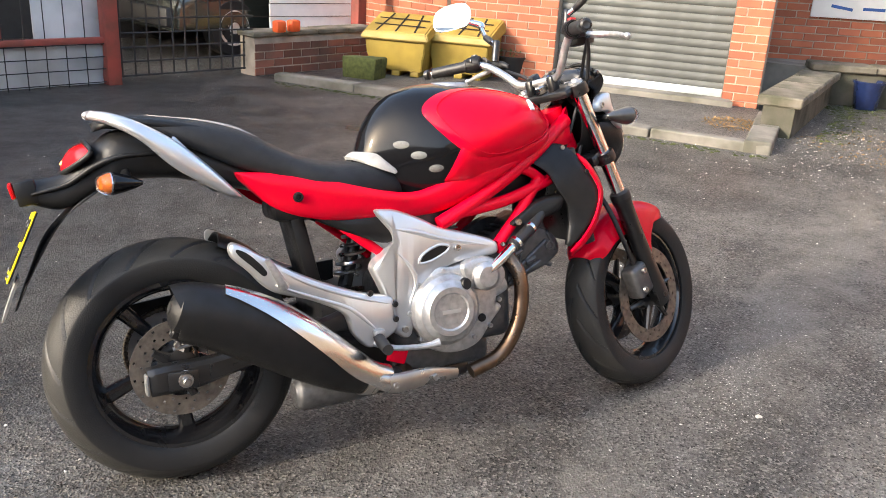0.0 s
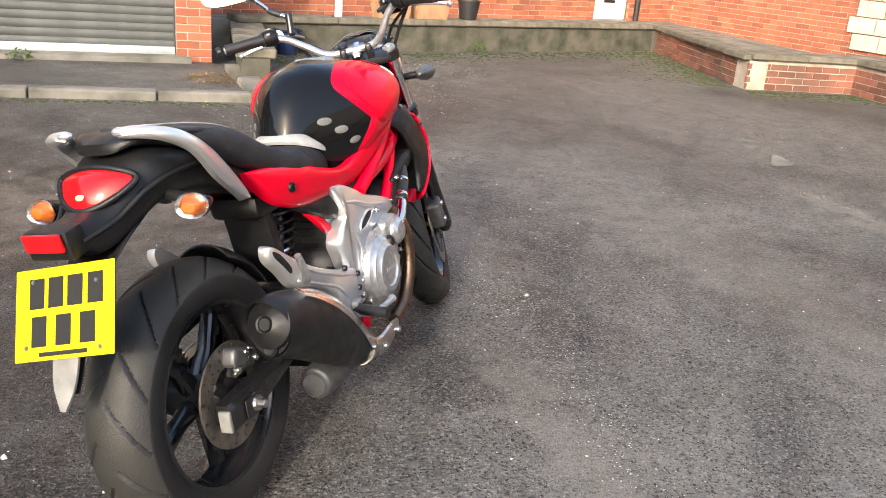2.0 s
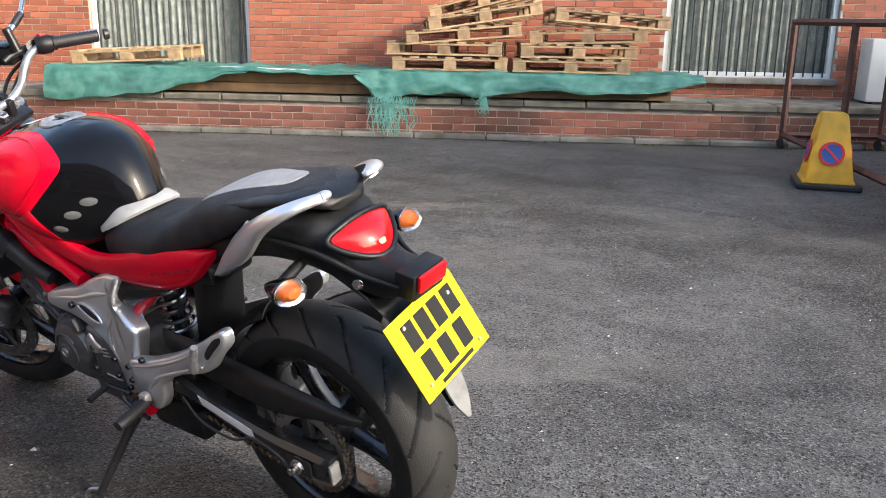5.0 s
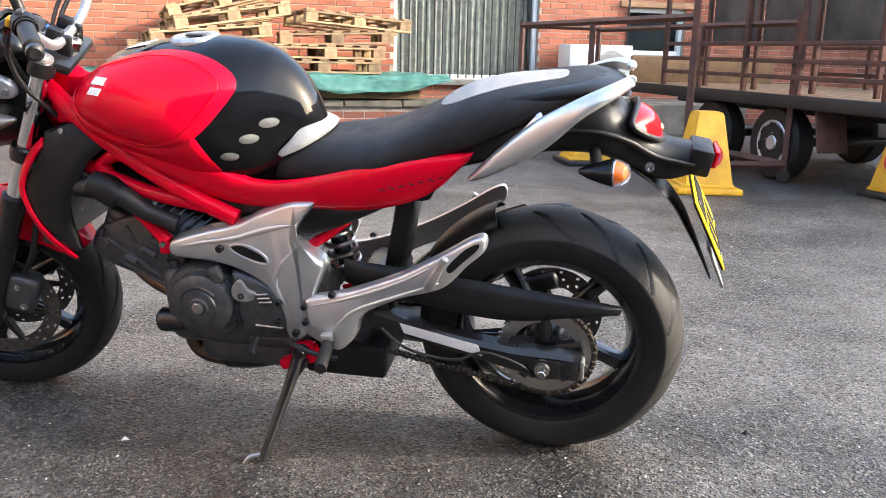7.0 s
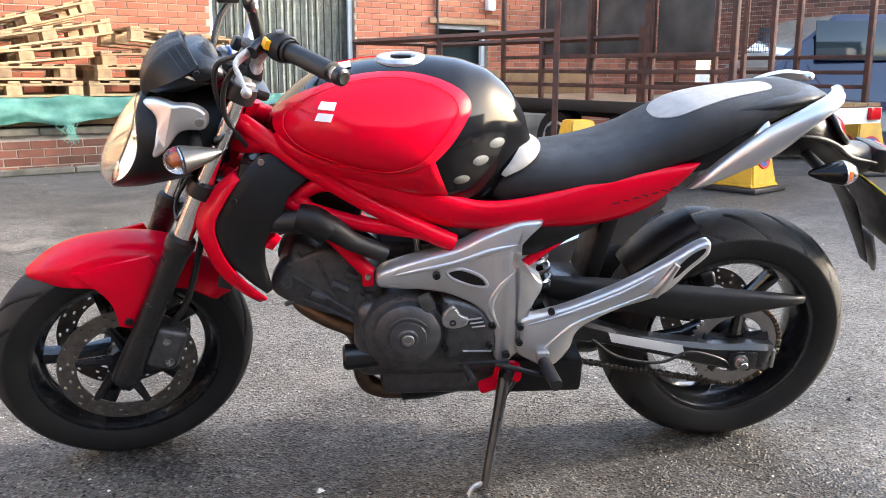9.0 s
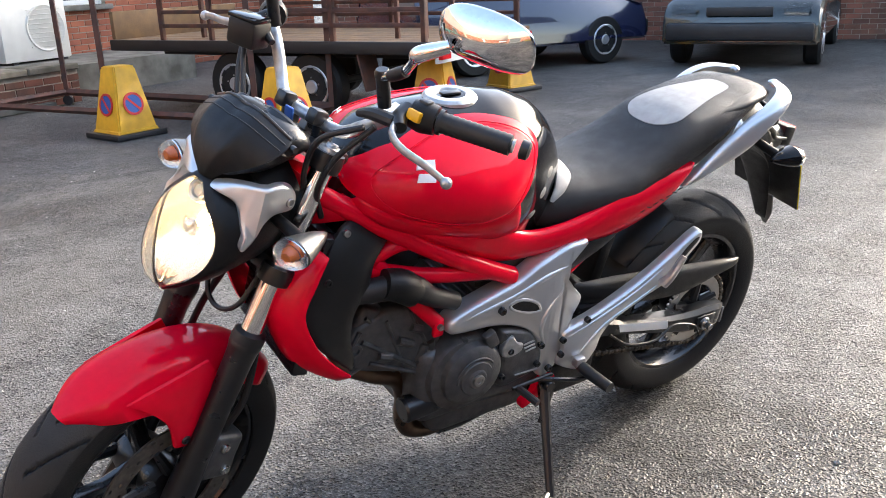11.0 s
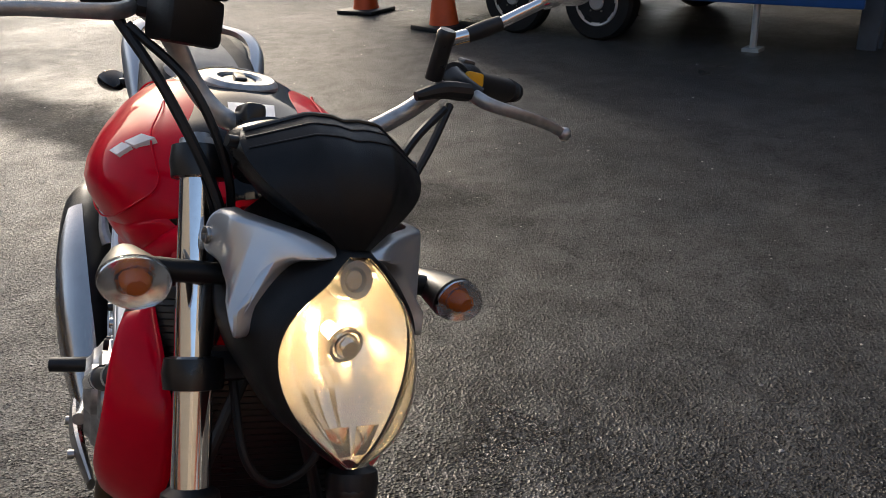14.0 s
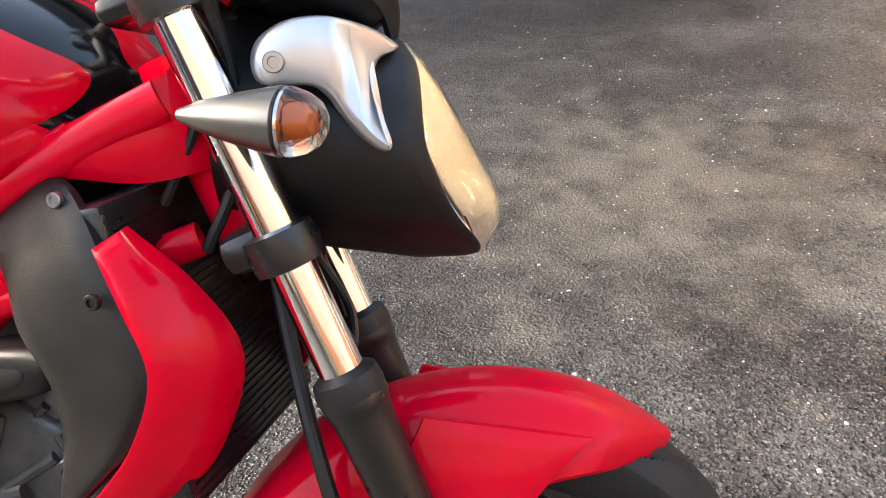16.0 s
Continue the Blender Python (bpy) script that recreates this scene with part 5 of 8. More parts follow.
for k in range(700):
    chip(rng.gauss(1.7, 0.75), rng.gauss(2.1, 0.6), rng.uniform(0.0015, 0.0045))
for k in range(1200):
    chip(rng.gauss(5.8, 1.1), rng.gauss(2.3, 0.7), rng.uniform(0.003, 0.009))
for x, y, r in ((1.667, -0.337, 0.014), (0.99, 0.28, 0.012), (0.83, 1.28, 0.009), (0.59, 1.41, 0.008), (-0.044, 0.603, 0.012), (0.419, -0.99, 0.010), (-0.156, -1.35, 0.009), (1.8, 1.82, 0.008), (1.9, 0.72, 0.008)):
    chip(x, y, r)
for line, count, wide in ((((5.72, -1.12), (4.36, -1.45), (4.0, -1.77), (3.19, -2.27), (2.46, -2.76), (1.83, -3.32)), 900, 0.035), (((1.25, -0.55), (0.86, -0.77), (0.53, -0.94), (0.19, -1.25), (-0.06, -1.55)), 500, 0.06), (((4.77, 1.62), (2.92, 0.54), (1.93, -0.04), (1.51, -0.35)), 800, 0.07)):
    P_ = curve_pts(line, 80)
    for k in range(count):
        q = P_[rng.randrange(80)]
        chip(q[0] + rng.gauss(0, wide), q[1] + rng.gauss(0, wide), rng.uniform(0.0012, 0.0035))
stuff("grit", verts, faces, "grit", "pale grit and small stone chips on the asphalt", "grit")
verts, faces = [], []
chip(-0.5, -0.145, 0.012)
stuff("dark_pebble", verts, faces, "ink", "small dark pebble on the asphalt", "pebble")
for k, (x, y, w, h) in enumerate(((5.60, -1.20, 0.26, 0.13), (5.10, -1.42, 0.30, 0.12), (4.2, -2.0, 0.10, 0.05))):
    bm = bmesh.new()
    ring = [bm.verts.new((x + w * math.cos(t) * (0.6 + 0.5 * noise.noise(Vector((t, k, 0)))), y + h * math.sin(t) * (0.6 + 0.5 * noise.noise(Vector((k, t, 3)))), 0.004)) for t in np.linspace(0, 6.283, 22, endpoint=False)]
    bm.faces.new(ring)
    tagged(new("road_patch", finish("road_patch", bm, M["concrete"], 0)), "pale worn patch in the asphalt", "road patch", kind="structure")

# ---- motorcycle: built upright, x ahead, y to its left, then leaned on its stand ----
LEAN = 12.1
bike = thing("motorcycle", "red and black naked motorcycle leaning on its side stand", "motorcycle", pose(0, 0, 0, -LEAN, 0, 0))
STEM, AXIS = Vector((1.549, 0, 0)), Vector((-0.4226, 0, 0.9063))
STEER = Matrix.Translation(STEM) @ Matrix.Rotation(radians(18), 4, AXIS) @ Matrix.Translation(-STEM)


def piece(name, bm, mat, parent=None, label="", smooth=32.0, steer=False):
    if steer is True:
        moved(bm, STEER)
    elif steer:
        moved(bm, STEER @ steer)
    return part(name, bm, M[mat] if isinstance(mat, str) else mat, parent or bike, label, smooth)


def both(name, bm, mat, parent=None, label="", smooth=32.0, steer=False):
    twin = mirrored(bm)
    a = piece(name, bm, mat, parent, label, smooth, steer)
    b = piece(name, twin, mat, parent, label, smooth, steer)
    return a, b


def side(y0, sgn=1):
    """For pads on a flat side: (x, z, height) to a place."""
    return lambda u, v, h: (u, sgn * (y0 + h), v)


def plate_shape(outline, fn, thick=0.006, h=0.004, edge=0.004, n=0):
    """A plate of any outline (u, v), with a softened rim."""
    bm = bmesh.new()
    O = curve_pts(outline, n, closed=True) if n else np.array(outline, float)
    k = len(O)
    nx = np.roll(O, -1, 0) - np.roll(O, 1, 0)
    nx = np.column_stack([-nx[:, 1], nx[:, 0]]) / np.maximum(np.linalg.norm(nx, axis=1), 1e-9)[:, None]
    area = np.sum(O[:, 0] * np.roll(O[:, 1], -1) - np.roll(O[:, 0], -1) * O[:, 1])
    nx *= 1 if area > 0 else -1
    loops = [[bm.verts.new(Vector(fn(*(q + d * e), hh))) for q, d in zip(O, nx)] for e, hh in ((0, -thick), (0, 0.0), (edge * 0.3, h * 0.7), (edge, h))]
    for a, b in zip(loops, loops[1:]):
        for i in range(k):
            bm.faces.new((a[i], a[(i + 1) % k], b[(i + 1) % k], b[i]))
    caps = [bm.faces.new(loops[-1]), bm.faces.new(loops[0][::-1])]
    bmesh.ops.triangulate(bm, faces=caps)
    return bm


def bolt(p, axis, r=0.008, h=0.006, mat="steel", parent=None, steer=False, name="bolt"):
    return piece(name, lathe([(r * 0.5, h * 0.4), (r * 0.55, h), (r * 0.9, h), (r, h * 0.7), (r, -h)], p, axis, 12), mat, parent, steer=steer)


# tyres, wheels and brakes
def tyre_mesh(R, w, rim, grooves, slant):
    segs, cross = grooves * 30, 64
    bm = bmesh.new()
    rings, cut = [], set()
    for i in range(segs):
        t = 2 * math.pi * i / segs
        ring = []
        for k in range(cross):
            s = -1 + 2 * k / (cross - 1)
            a = abs(s)
            if a < 0.72:
                phi = s / 0.72 * radians(62)
                y, r = math.sin(phi) / math.sin(radians(62)) * w / 2, R - (1 - math.cos(phi)) * w * 0.50
            else:
                f = (a - 0.72) / 0.28
                y = math.copysign(w / 2 * (1 - 0.10 * f * f + 0.02 * math.sin(f * 3.1)), s)
                r = (R - (1 - math.cos(radians(62))) * w * 0.50) * (1 - f) + rim * f
            if a < 0.66 and a > 0.03:
                g = (t / (2 * math.pi) * grooves + slant * a + (0.5 if s > 0 else 0)) % 1.0
                if g < 0.085 and (a > 0.12 or int(t / (2 * math.pi) * grooves + slant * a) % 2):
                    r -= 0.006
                    cut.add((i, k))
            ring.append((r * math.sin(t), y, r * math.cos(t)))
        rings.append(ring)
    inner = [(rim - 0.004, w * 0.43), (rim - 0.004, -w * 0.43)]
    full = []
    for i, ring in enumerate(rings):
        t = 2 * math.pi * i / segs
        full.append(ring + [(r * math.sin(t), y, r * math.cos(t)) for r, y in inner])
    rings_to_mesh(bm, full, closed=True)
    n = len(full[0])
    for f, face in enumerate(list(bm.faces)):
        i, k = divmod(f, n)
        i2 = (i + 1) % segs
        sunk = sum(q in cut for q in ((i, k), (i2, k), (i, k + 1), (i2, k + 1)))
        tread = abs(-1 + 2 * (k + 0.5) / (cross - 1)) < 0.70 and k < cross - 1
        face.material_index = 2 if sunk >= 2 else (1 if tread else 0)
    return bm


def rim_mesh(rim, w):
    h = w / 2
    prof = [(rim - 0.012, h), (rim + 0.004, h), (rim + 0.004, h - 0.007), (rim - 0.006, h - 0.014), (rim - 0.022, h * 0.35), (rim - 0.024, 0),
            (rim - 0.022, -h * 0.35), (rim - 0.006, -h + 0.014), (rim + 0.004, -h + 0.007), (rim + 0.004, -h), (rim - 0.012, -h),
            (rim - 0.020, -h + 0.012), (rim - 0.034, -h * 0.3), (rim - 0.036, 0), (rim - 0.034, h * 0.3), (rim - 0.020, h - 0.012)]
    return lathe(prof, (0, 0, 0), (0, 1, 0), 72, closed=True)


def spoke_mesh(a0, r0, r1):
    d = Vector((math.sin(a0), 0, math.cos(a0)))
    q = Vector((math.cos(a0), 0, -math.sin(a0)))
    pts = [d * r0 - q * 0.004, d * (r0 * 0.6 + r1 * 0.4) + q * 0.004, d * r1]
    bm = bmesh.new()
    rings = []
    for p, wd, th in zip(pts, (0.024, 0.017, 0.021), (0.024, 0.020, 0.017)):
        ring = []
        for k in range(12):
            t = 2 * math.pi * k / 12
            c, s = math.cos(t), math.sin(t)
            ring.append(p + q * (math.copysign(abs(c) ** 0.7, c) * wd) + Vector((0, 1, 0)) * (math.copysign(abs(s) ** 0.7, s) * th))
        rings.append(ring)
    return rings_to_mesh(bm, rings)


def disc_mesh(ro, ri, th=0.005):
    """A brake disc with rows of holes drilled through it."""
    bm = bmesh.new()
    segs = 192
    rad = [ri + (ro - ri) * k / 8 for k in range(8)] + [ro]
    cols = [[[bm.verts.new((r * math.sin(2 * math.pi * i / segs), y, r * math.cos(2 * math.pi * i / segs))) for r in rad] for y in (-th / 2, th / 2)] for i in range(segs)]

    def drilled(i, j):
        i %= segs
        return j in (1, 3, 6) and (i + j * 3) % 12 in (0, 1)
    for i in range(segs):
        a, b = cols[i], cols[(i + 1) % segs]
        for j in range(len(rad) - 1):
            if not drilled(i, j):
                bm.faces.new((a[1][j], a[1][j + 1], b[1][j + 1], b[1][j]))
                bm.faces.new((b[0][j], b[0][j + 1], a[0][j + 1], a[0][j]))
                continue
            if not drilled(i - 1, j):
                bm.faces.new((a[0][j], a[0][j + 1], a[1][j + 1], a[1][j]))
            if not drilled(i + 1, j):
                bm.faces.new((b[0][j], b[0][j + 1], b[1][j + 1], b[1][j]))
            for jj in (j, j + 1):
                bm.faces.new((a[0][jj], a[1][jj], b[1][jj], b[0][jj]))
        for jj in (0, len(rad) - 1):
            bm.faces.new((a[0][jj], a[1][jj], b[1][jj], b[0][jj]))
    return bm


def place(bm, p):
    return moved(bm, Matrix.Translation(p))


TYRE = [M["rubber"], M["tread"], M["hose"]]
RA, FA = Vector((0, 0, 0.308)), Vector((1.448, 0, 0.288))
rear = piece("rear_wheel", place(rim_mesh(0.214, 0.135), RA), "rim", label="glossy black five-spoke rear wheel")
piece("tyre", place(tyre_mesh(0.308, 0.160, 0.216, 16, 1.55), RA), TYRE, rear, "worn black rear tyre with curved tread grooves", smooth=50)
front = piece("front_wheel", place(rim_mesh(0.214, 0.095), FA), "rim", label="glossy black five-spoke front wheel", steer=True)
piece("tyre", place(tyre_mesh(0.294, 0.122, 0.216, 15, 1.7), FA), TYRE, front, "worn black front tyre", smooth=50, steer=True)
for k in range(5):
    piece("spoke", place(spoke_mesh(k * 2 * math.pi / 5 + 0.55, 0.035, 0.192), RA), "rim", rear)
    piece("spoke", place(spoke_mesh(k * 2 * math.pi / 5 + 0.2, 0.035, 0.192), FA), "rim", front, steer=True)
piece("hub", lathe([(0.02, -0.09), (0.042, -0.085), (0.052, -0.06), (0.045, 0), (0.055, 0.06), (0.045, 0.09), (0.02, 0.095)], RA), "satin", rear)
piece("hub", lathe([(0.02, -0.07), (0.045, -0.065), (0.05, -0.04), (0.04, 0), (0.05, 0.04), (0.045, 0.065), (0.02, 0.07)], FA), "satin", front, steer=True)
piece("brake_disc", place(disc_mesh(0.120, 0.072), RA + Vector((0, -0.088, 0))), "disc", rear, "drilled steel rear brake disc")
for s in (1, -1):
    d = piece("brake_disc", place(disc_mesh(0.153, 0.112), FA + Vector((0, s * 0.066, 0))), "disc", front, "drilled steel front brake disc", steer=True)
    for k in range(6):
        a = k * math.pi / 3
        bm = sweep([FA + Vector((0.04 * math.sin(a), s * 0.062, 0.04 * math.cos(a))), FA + Vector((0.116 * math.sin(a + 0.25), s * 0.066, 0.116 * math.cos(a + 0.25)))], [0.013, 0.008], 8)
        piece("carrier_arm", bm, "satin", front, steer=True)
for k in range(5):
    a = k * 2 * math.pi / 5 + 0.3
    bm = sweep([RA + Vector((0.04 * math.sin(a), -0.084, 0.04 * math.cos(a))), RA + Vector((0.078 * math.sin(a), -0.088, 0.078 * math.cos(a)))], [0.016, 0.010], 8)
    piece("carrier_arm", bm, "satin", rear)

rcal = piece("rear_caliper", box((0.030, -0.098, 0.385), (0.090, 0.050, 0.045), pose(0, 0, 0, 0, 20, 0), 0.012, segs=3), "engine", label="dark grey rear brake caliper")
for x, z in ((-0.010, 0.372), (0.030, 0.398), (0.062, 0.372)):
    bolt((x, -0.122, z), (0, -1, 0), 0.008, 0.006, "steel", rcal)
piece("caliper_pin", sweep([(-0.02, -0.118, 0.362), (0.03, -0.120, 0.372), (0.05, -0.118, 0.40)], 0.005, 8), "steel", rcal)
# rear sprocket and chain
bm = bmesh.new()
N = 47
prof = []
for k in range(N * 4):
    t = 2 * math.pi * k / (N * 4)
    r = 0.112 if k % 4 in (0, 1) else 0.104
    prof.append((r, t))
outer = [[bm.verts.new(RA + Vector((r * math.sin(t), y, r * math.cos(t)))) for r, t in prof] for y in (0.094, 0.100)]
inner = [[bm.verts.new(RA + Vector((0.075 * math.sin(t), y, 0.075 * math.cos(t)))) for r, t in prof] for y in (0.094, 0.100)]
for i in range(len(prof)):
    j = (i + 1) % len(prof)
    bm.faces.new((outer[1][i], outer[1][j], inner[1][j], inner[1][i]))
    bm.faces.new((outer[0][j], outer[0][i], inner[0][i], inner[0][j]))
    bm.faces.new((outer[0][i], outer[0][j], outer[1][j], outer[1][i]))
    bm.faces.new((inner[0][j], inner[0][i], inner[1][i], inner[1][j]))
piece("sprocket", bm, "steel", rear, "oily steel rear sprocket", smooth=0)
for k in range(5):
    a = k * 2 * math.pi / 5
    bm = sweep([RA + Vector((0.03 * math.sin(a), 0.09, 0.03 * math.cos(a))), RA + Vector((0.085 * math.sin(a), 0.096, 0.085 * math.cos(a)))], [0.016, 0.012], 8)
    piece("sprocket_arm", bm, "satin", rear)
path = []
S2 = Vector((0.655, 0.097, 0.365))
for k in range(30):
    a = math.pi + math.pi * k / 29
    path.append(RA + Vector((0.111 * math.sin(a), 0.097, 0.111 * math.cos(a))))
for k in range(12):
    a = math.pi * k / 11
    path.append(S2 + Vector((0.036 * math.sin(a), 0, 0.036 * math.cos(a))))
loop = [Vector(p) for p in path]
bm = bmesh.new()
total = []
for a, b in zip(loop, loop[1:] + loop[:1]):
    n = max(1, round((b - a).length / 0.0125))
    total += [(a + (b - a) * k / n, (b - a).normalized()) for k in range(n)]
for k, (p, d) in enumerate(total):
    m = Matrix.Rotation(-math.atan2(d.z, d.x), 4, 'Y')
    box(p, (0.0135, 0.017 if k % 2 else 0.012, 0.013), m, 0.003, bm, 1)
piece("chain", bm, "chain", label="oily drive chain", smooth=0)

# swing arm and chain guard
A = [(0.46, 0.125, 0.42), (0.339, 0.125, 0.383), (0.238, 0.128, 0.354), (0.076, 0.13, 0.331), (-0.03, 0.13, 0.327), (-0.085, 0.13, 0.322)]
B = [(0.46, 0.125, 0.345), (0.35, 0.125, 0.338), (0.185, 0.128, 0.300), (0.045, 0.13, 0.265), (-0.02, 0.13, 0.258), (-0.078, 0.13, 0.256)]
arms = both("swing_arm", ribbon(A, B, (0, 1, 0), 0.012, 0.03, 26, 6, 6), "satin")
piece("swing_arm_bridge", box((0.40, 0, 0.40), (0.10, 0.24, 0.085), bevel=0.02), "satin")
both("end_cap", box((-0.086, 0.122, 0.286), (0.010, 0.030, 0.050), bevel=0.004), "dirt_guard", label="scuffed pale swing arm end cap")
for s in (1, -1):
    piece("axle_nut", lathe([(0.008, 0.03), (0.010, 0.028), (0.010, 0.012), (0.017, 0.012), (0.019, 0.002), (0.024, 0)], (0, s * 0.143, 0.312 - 0.022), (0, s, 0), 12), "steel", smooth=20)
    piece("adjuster_plate", box((-0.005, s * 0.146, 0.290), (0.07, 0.004, 0.045), bevel=0.002), "satin")
A = [(0.46, 0.095, 0.500), (0.30, 0.095, 0.487), (0.10, 0.095, 0.464), (-0.10, 0.09, 0.440), (-0.165, 0.085, 0.428)]
B = [(0.46, 0.10, 0.445), (0.30, 0.115, 0.415), (0.10, 0.115, 0.388), (-0.06, 0.105, 0.402), (-0.160, 0.09, 0.410)]
piece("chain_guard", ribbon(A, B, (0, 1, 0.3), 0.012, 0.004, 24, 8), "plastic", label="black plastic chain guard")
A = [(0.36, 0.120, 0.378), (0.2, 0.150, 0.338), (0.1, 0.150, 0.318)]
piece("label", ribbon([(0.325, 0.1385, 0.371), (0.145, 0.1415, 0.334)], [(0.315, 0.1385, 0.346), (0.135, 0.1415, 0.306)], (0, 1, 0), 0.001, 0.001, 4, 2), "white_paint", arms[0], "worn white warning sticker")
piece("loose_cable", sweep([(0.365, 0.150, 0.36), (0.30, 0.160, 0.318), (0.20, 0.158, 0.300), (0.13, 0.152, 0.322), (0.05, 0.152, 0.300), (0.02, 0.150, 0.270)], 0.0035, 8, 40), "hose", arms[0])
# rear mudguard strip over the tyre
rings = []
for k in range(26):
    a = radians(56 - 34 * k / 25)
    w_ = 0.064 + 0.006 * math.sin(k / 25 * math.pi)
    out_ = []
    for q_, rr in [(c_ / 6 - 1, 0.336) for c_ in range(13)] + [(1 - c_ / 6, 0.331) for c_ in range(13)]:
        r = rr - 0.026 * abs(q_) ** 2.4 
        out_.append((r * math.sin(a), w_ * q_, 0.308 + r * math.cos(a)))
    rings.append(out_)
piece("rear_mudguard", rings_to_mesh(bmesh.new(), rings), "plastic", label="black inner rear mudguard", smooth=50)
piece("undertray", box((0.36, 0, 0.665), (0.20, 0.14, 0.06), bevel=0.02), "plastic")
piece("splash_panel", box((0.34, 0, 0.55), (0.04, 0.13, 0.20), pose(0, 0, 0, 0, -12, 0), 0.012), "plastic")

# suspension unit
bm = bmesh.new()
p0, p1 = Vector((0.47, 0.03, 0.43)), Vector((0.53, 0.02, 0.66))
coil = []
for k in range(120):
    f = k / 119
    c = p0.lerp(p1, 0.12 + 0.76 * f)
    a = f * 2 * math.pi * 7
    coil.append(c + Vector((math.cos(a) * 0.034, math.sin(a) * 0.034, 0)))
piece("shock_spring", sweep(coil, 0.0055, 6, 240), "steel")
piece("shock_body", sweep([p0, p1], 0.02, 12), "satin")

# engine
piece("crankcase", box((0.73, 0, 0.36), (0.36, 0.28, 0.20), bevel=0.035, segs=3), "engine", label="dark grey cast engine crankcase")
piece("sump", box((0.70, 0, 0.235), (0.30, 0.22, 0.09), bevel=0.03, segs=3), "engine")
piece("belly_box", box((0.47, 0.02, 0.245), (0.20, 0.20, 0.09), bevel=0.012), "plastic", label="black box below the engine")
piece("crank_side", lathe([(0.0, 0.162), (0.060, 0.160), (0.092, 0.150), (0.098, 0.135), (0.098, 0.05)], (0.795, 0, 0.385), (0, 1, 0), 40), "engine")


def cylinder_block(name, base, tip, w, d, n, label):
    b, t = Vector(base), Vector(tip)
    ax = (t - b).normalized()
    q = ax.cross(Vector((0, 1, 0)))
    L = (t - b).length
    m = Matrix((q, Vector((0, 1, 0)), ax)).transposed().to_4x4()
    root = piece(name, box((b + t) / 2, (d * 0.86, w * 0.9, L), m, 0.01), "engine", label=label)
    for k in range(n):
        piece("cooling_fin", box(b + ax * (L * (0.12 + 0.6 * k / n)), (d, w, 0.006), m, 0.002, segs=1), "engine", root)
    piece("cylinder_head", box(b + ax * (L * 0.84), (d * 1.02, w * 1.02, L * 0.34), m, 0.016, segs=3), "engine", root)
    return root


fc = cylinder_block("front_cylinder", (0.86, 0, 0.44), (1.06, 0, 0.535), 0.205, 0.135, 6, "dark grey front cylinder with cooling ribs")
cylinder_block("rear_cylinder", (0.70, 0, 0.44), (0.69, 0, 0.665), 0.20, 0.14, 6, "dark grey rear cylinder")
for y in (0.104, -0.104):
    s = math.copysign(1, y)
    for x, z in ((0.92, 0.44), (1.0, 0.47), (0.97, 0.53), (1.05, 0.50)):
        bolt((x, y, z), (0, s, 0), 0.009, 0.008, "engine", fc)
    piece("rib", sweep([(0.90, y, 0.515), (1.06, y * 1.02, 0.445)], 0.006, 8), "engine", fc)
    piece("rib", sweep([(0.90, y, 0.43), (1.03, y * 1.02, 0.57)], 0.005, 8), "engine", fc)
    piece("water_joint", sweep([(0.905, y, 0.41), (0.885, y * 1.05, 0.47)], 0.013, 10), "engine", fc)
# left side covers
HEAD = [(1.031, 0.560), (0.945, 0.578), (0.853, 0.524), (0.844, 0.469), (0.882, 0.385), (0.946, 0.412), (1.037, 0.443), (1.088, 0.482), (1.075, 0.530)]
for s in (1, -1):
    hc = piece("head_cover", plate_shape(HEAD, side(0.098, s), 0.03, 0.014, 0.010, 60), "engine", fc, "dark grey cast cylinder head cover", smooth=45)
    for a, b, r in (((1.040, 0.520), (0.900, 0.415), 0.0065), ((0.985, 0.555), (0.935, 0.425), 0.004), ((0.93, 0.565), (0.868, 0.44), 0.004), ((1.02, 0.462), (0.90, 0.40), 0.005), ((1.075, 0.49), (1.045, 0.545), 0.006)):
        piece("rib", sweep([(a[0], s * 0.112, a[1]), (b[0], s * 0.112, b[1])], r, 8), "engine", fc)
    for x, z, dx, dz in ((0.955, 0.50, 0.035, -0.018), (0.925, 0.525, 0.025, -0.013), (0.900, 0.435, 0.008, -0.030), (0.875, 0.475, 0.006, -0.028), (1.00, 0.475, 0.03, -0.012)):
        piece("boss", sweep([(x, s * 0.114, z), (x - dx, s * 0.114, z + dz)], 0.0095, 10), "engine", fc)
    bolt((1.055, s * 0.112, 0.505), (0, s, 0), 0.016, 0.006, "engine", fc)
gen = piece("generator_cover", lathe([(0.0, 0.187), (0.020, 0.187), (0.024, 0.184), (0.040, 0.183), (0.0425, 0.179), (0.062, 0.177), (0.074, 0.168), (0.079, 0.150), (0.083, 0.148), (0.083, 0.10)],
            (0.790, 0, 0.392), (0, 1, 0), 56), "engine", label="round dark grey generator cover")
bolt((0.790, 0.189, 0.392), (0, 1, 0), 0.014, 0.004, "steel", gen)
for k in range(7):
    a = k * 2 * math.pi / 7 + 0.2
    bolt((0.790 + 0.086 * math.sin(a), 0.146, 0.392 + 0.086 * math.cos(a)), (0, 1, 0), 0.007, 0.006, "engine", gen)
piece("cable_cover", box((0.748, 0.160, 0.470), (0.030, 0.022, 0.040), pose(0, 0, 0, 0, 25, 0), 0.006), "engine", gen)
piece("cover_ridge", sweep([(0.790 + 0.050 * math.sin(a), 0.1805, 0.392 + 0.050 * math.cos(a)) for a in np.linspace(-0.9, 1.6, 14)], 0.0028, 8, smooth=False), "engine", gen)
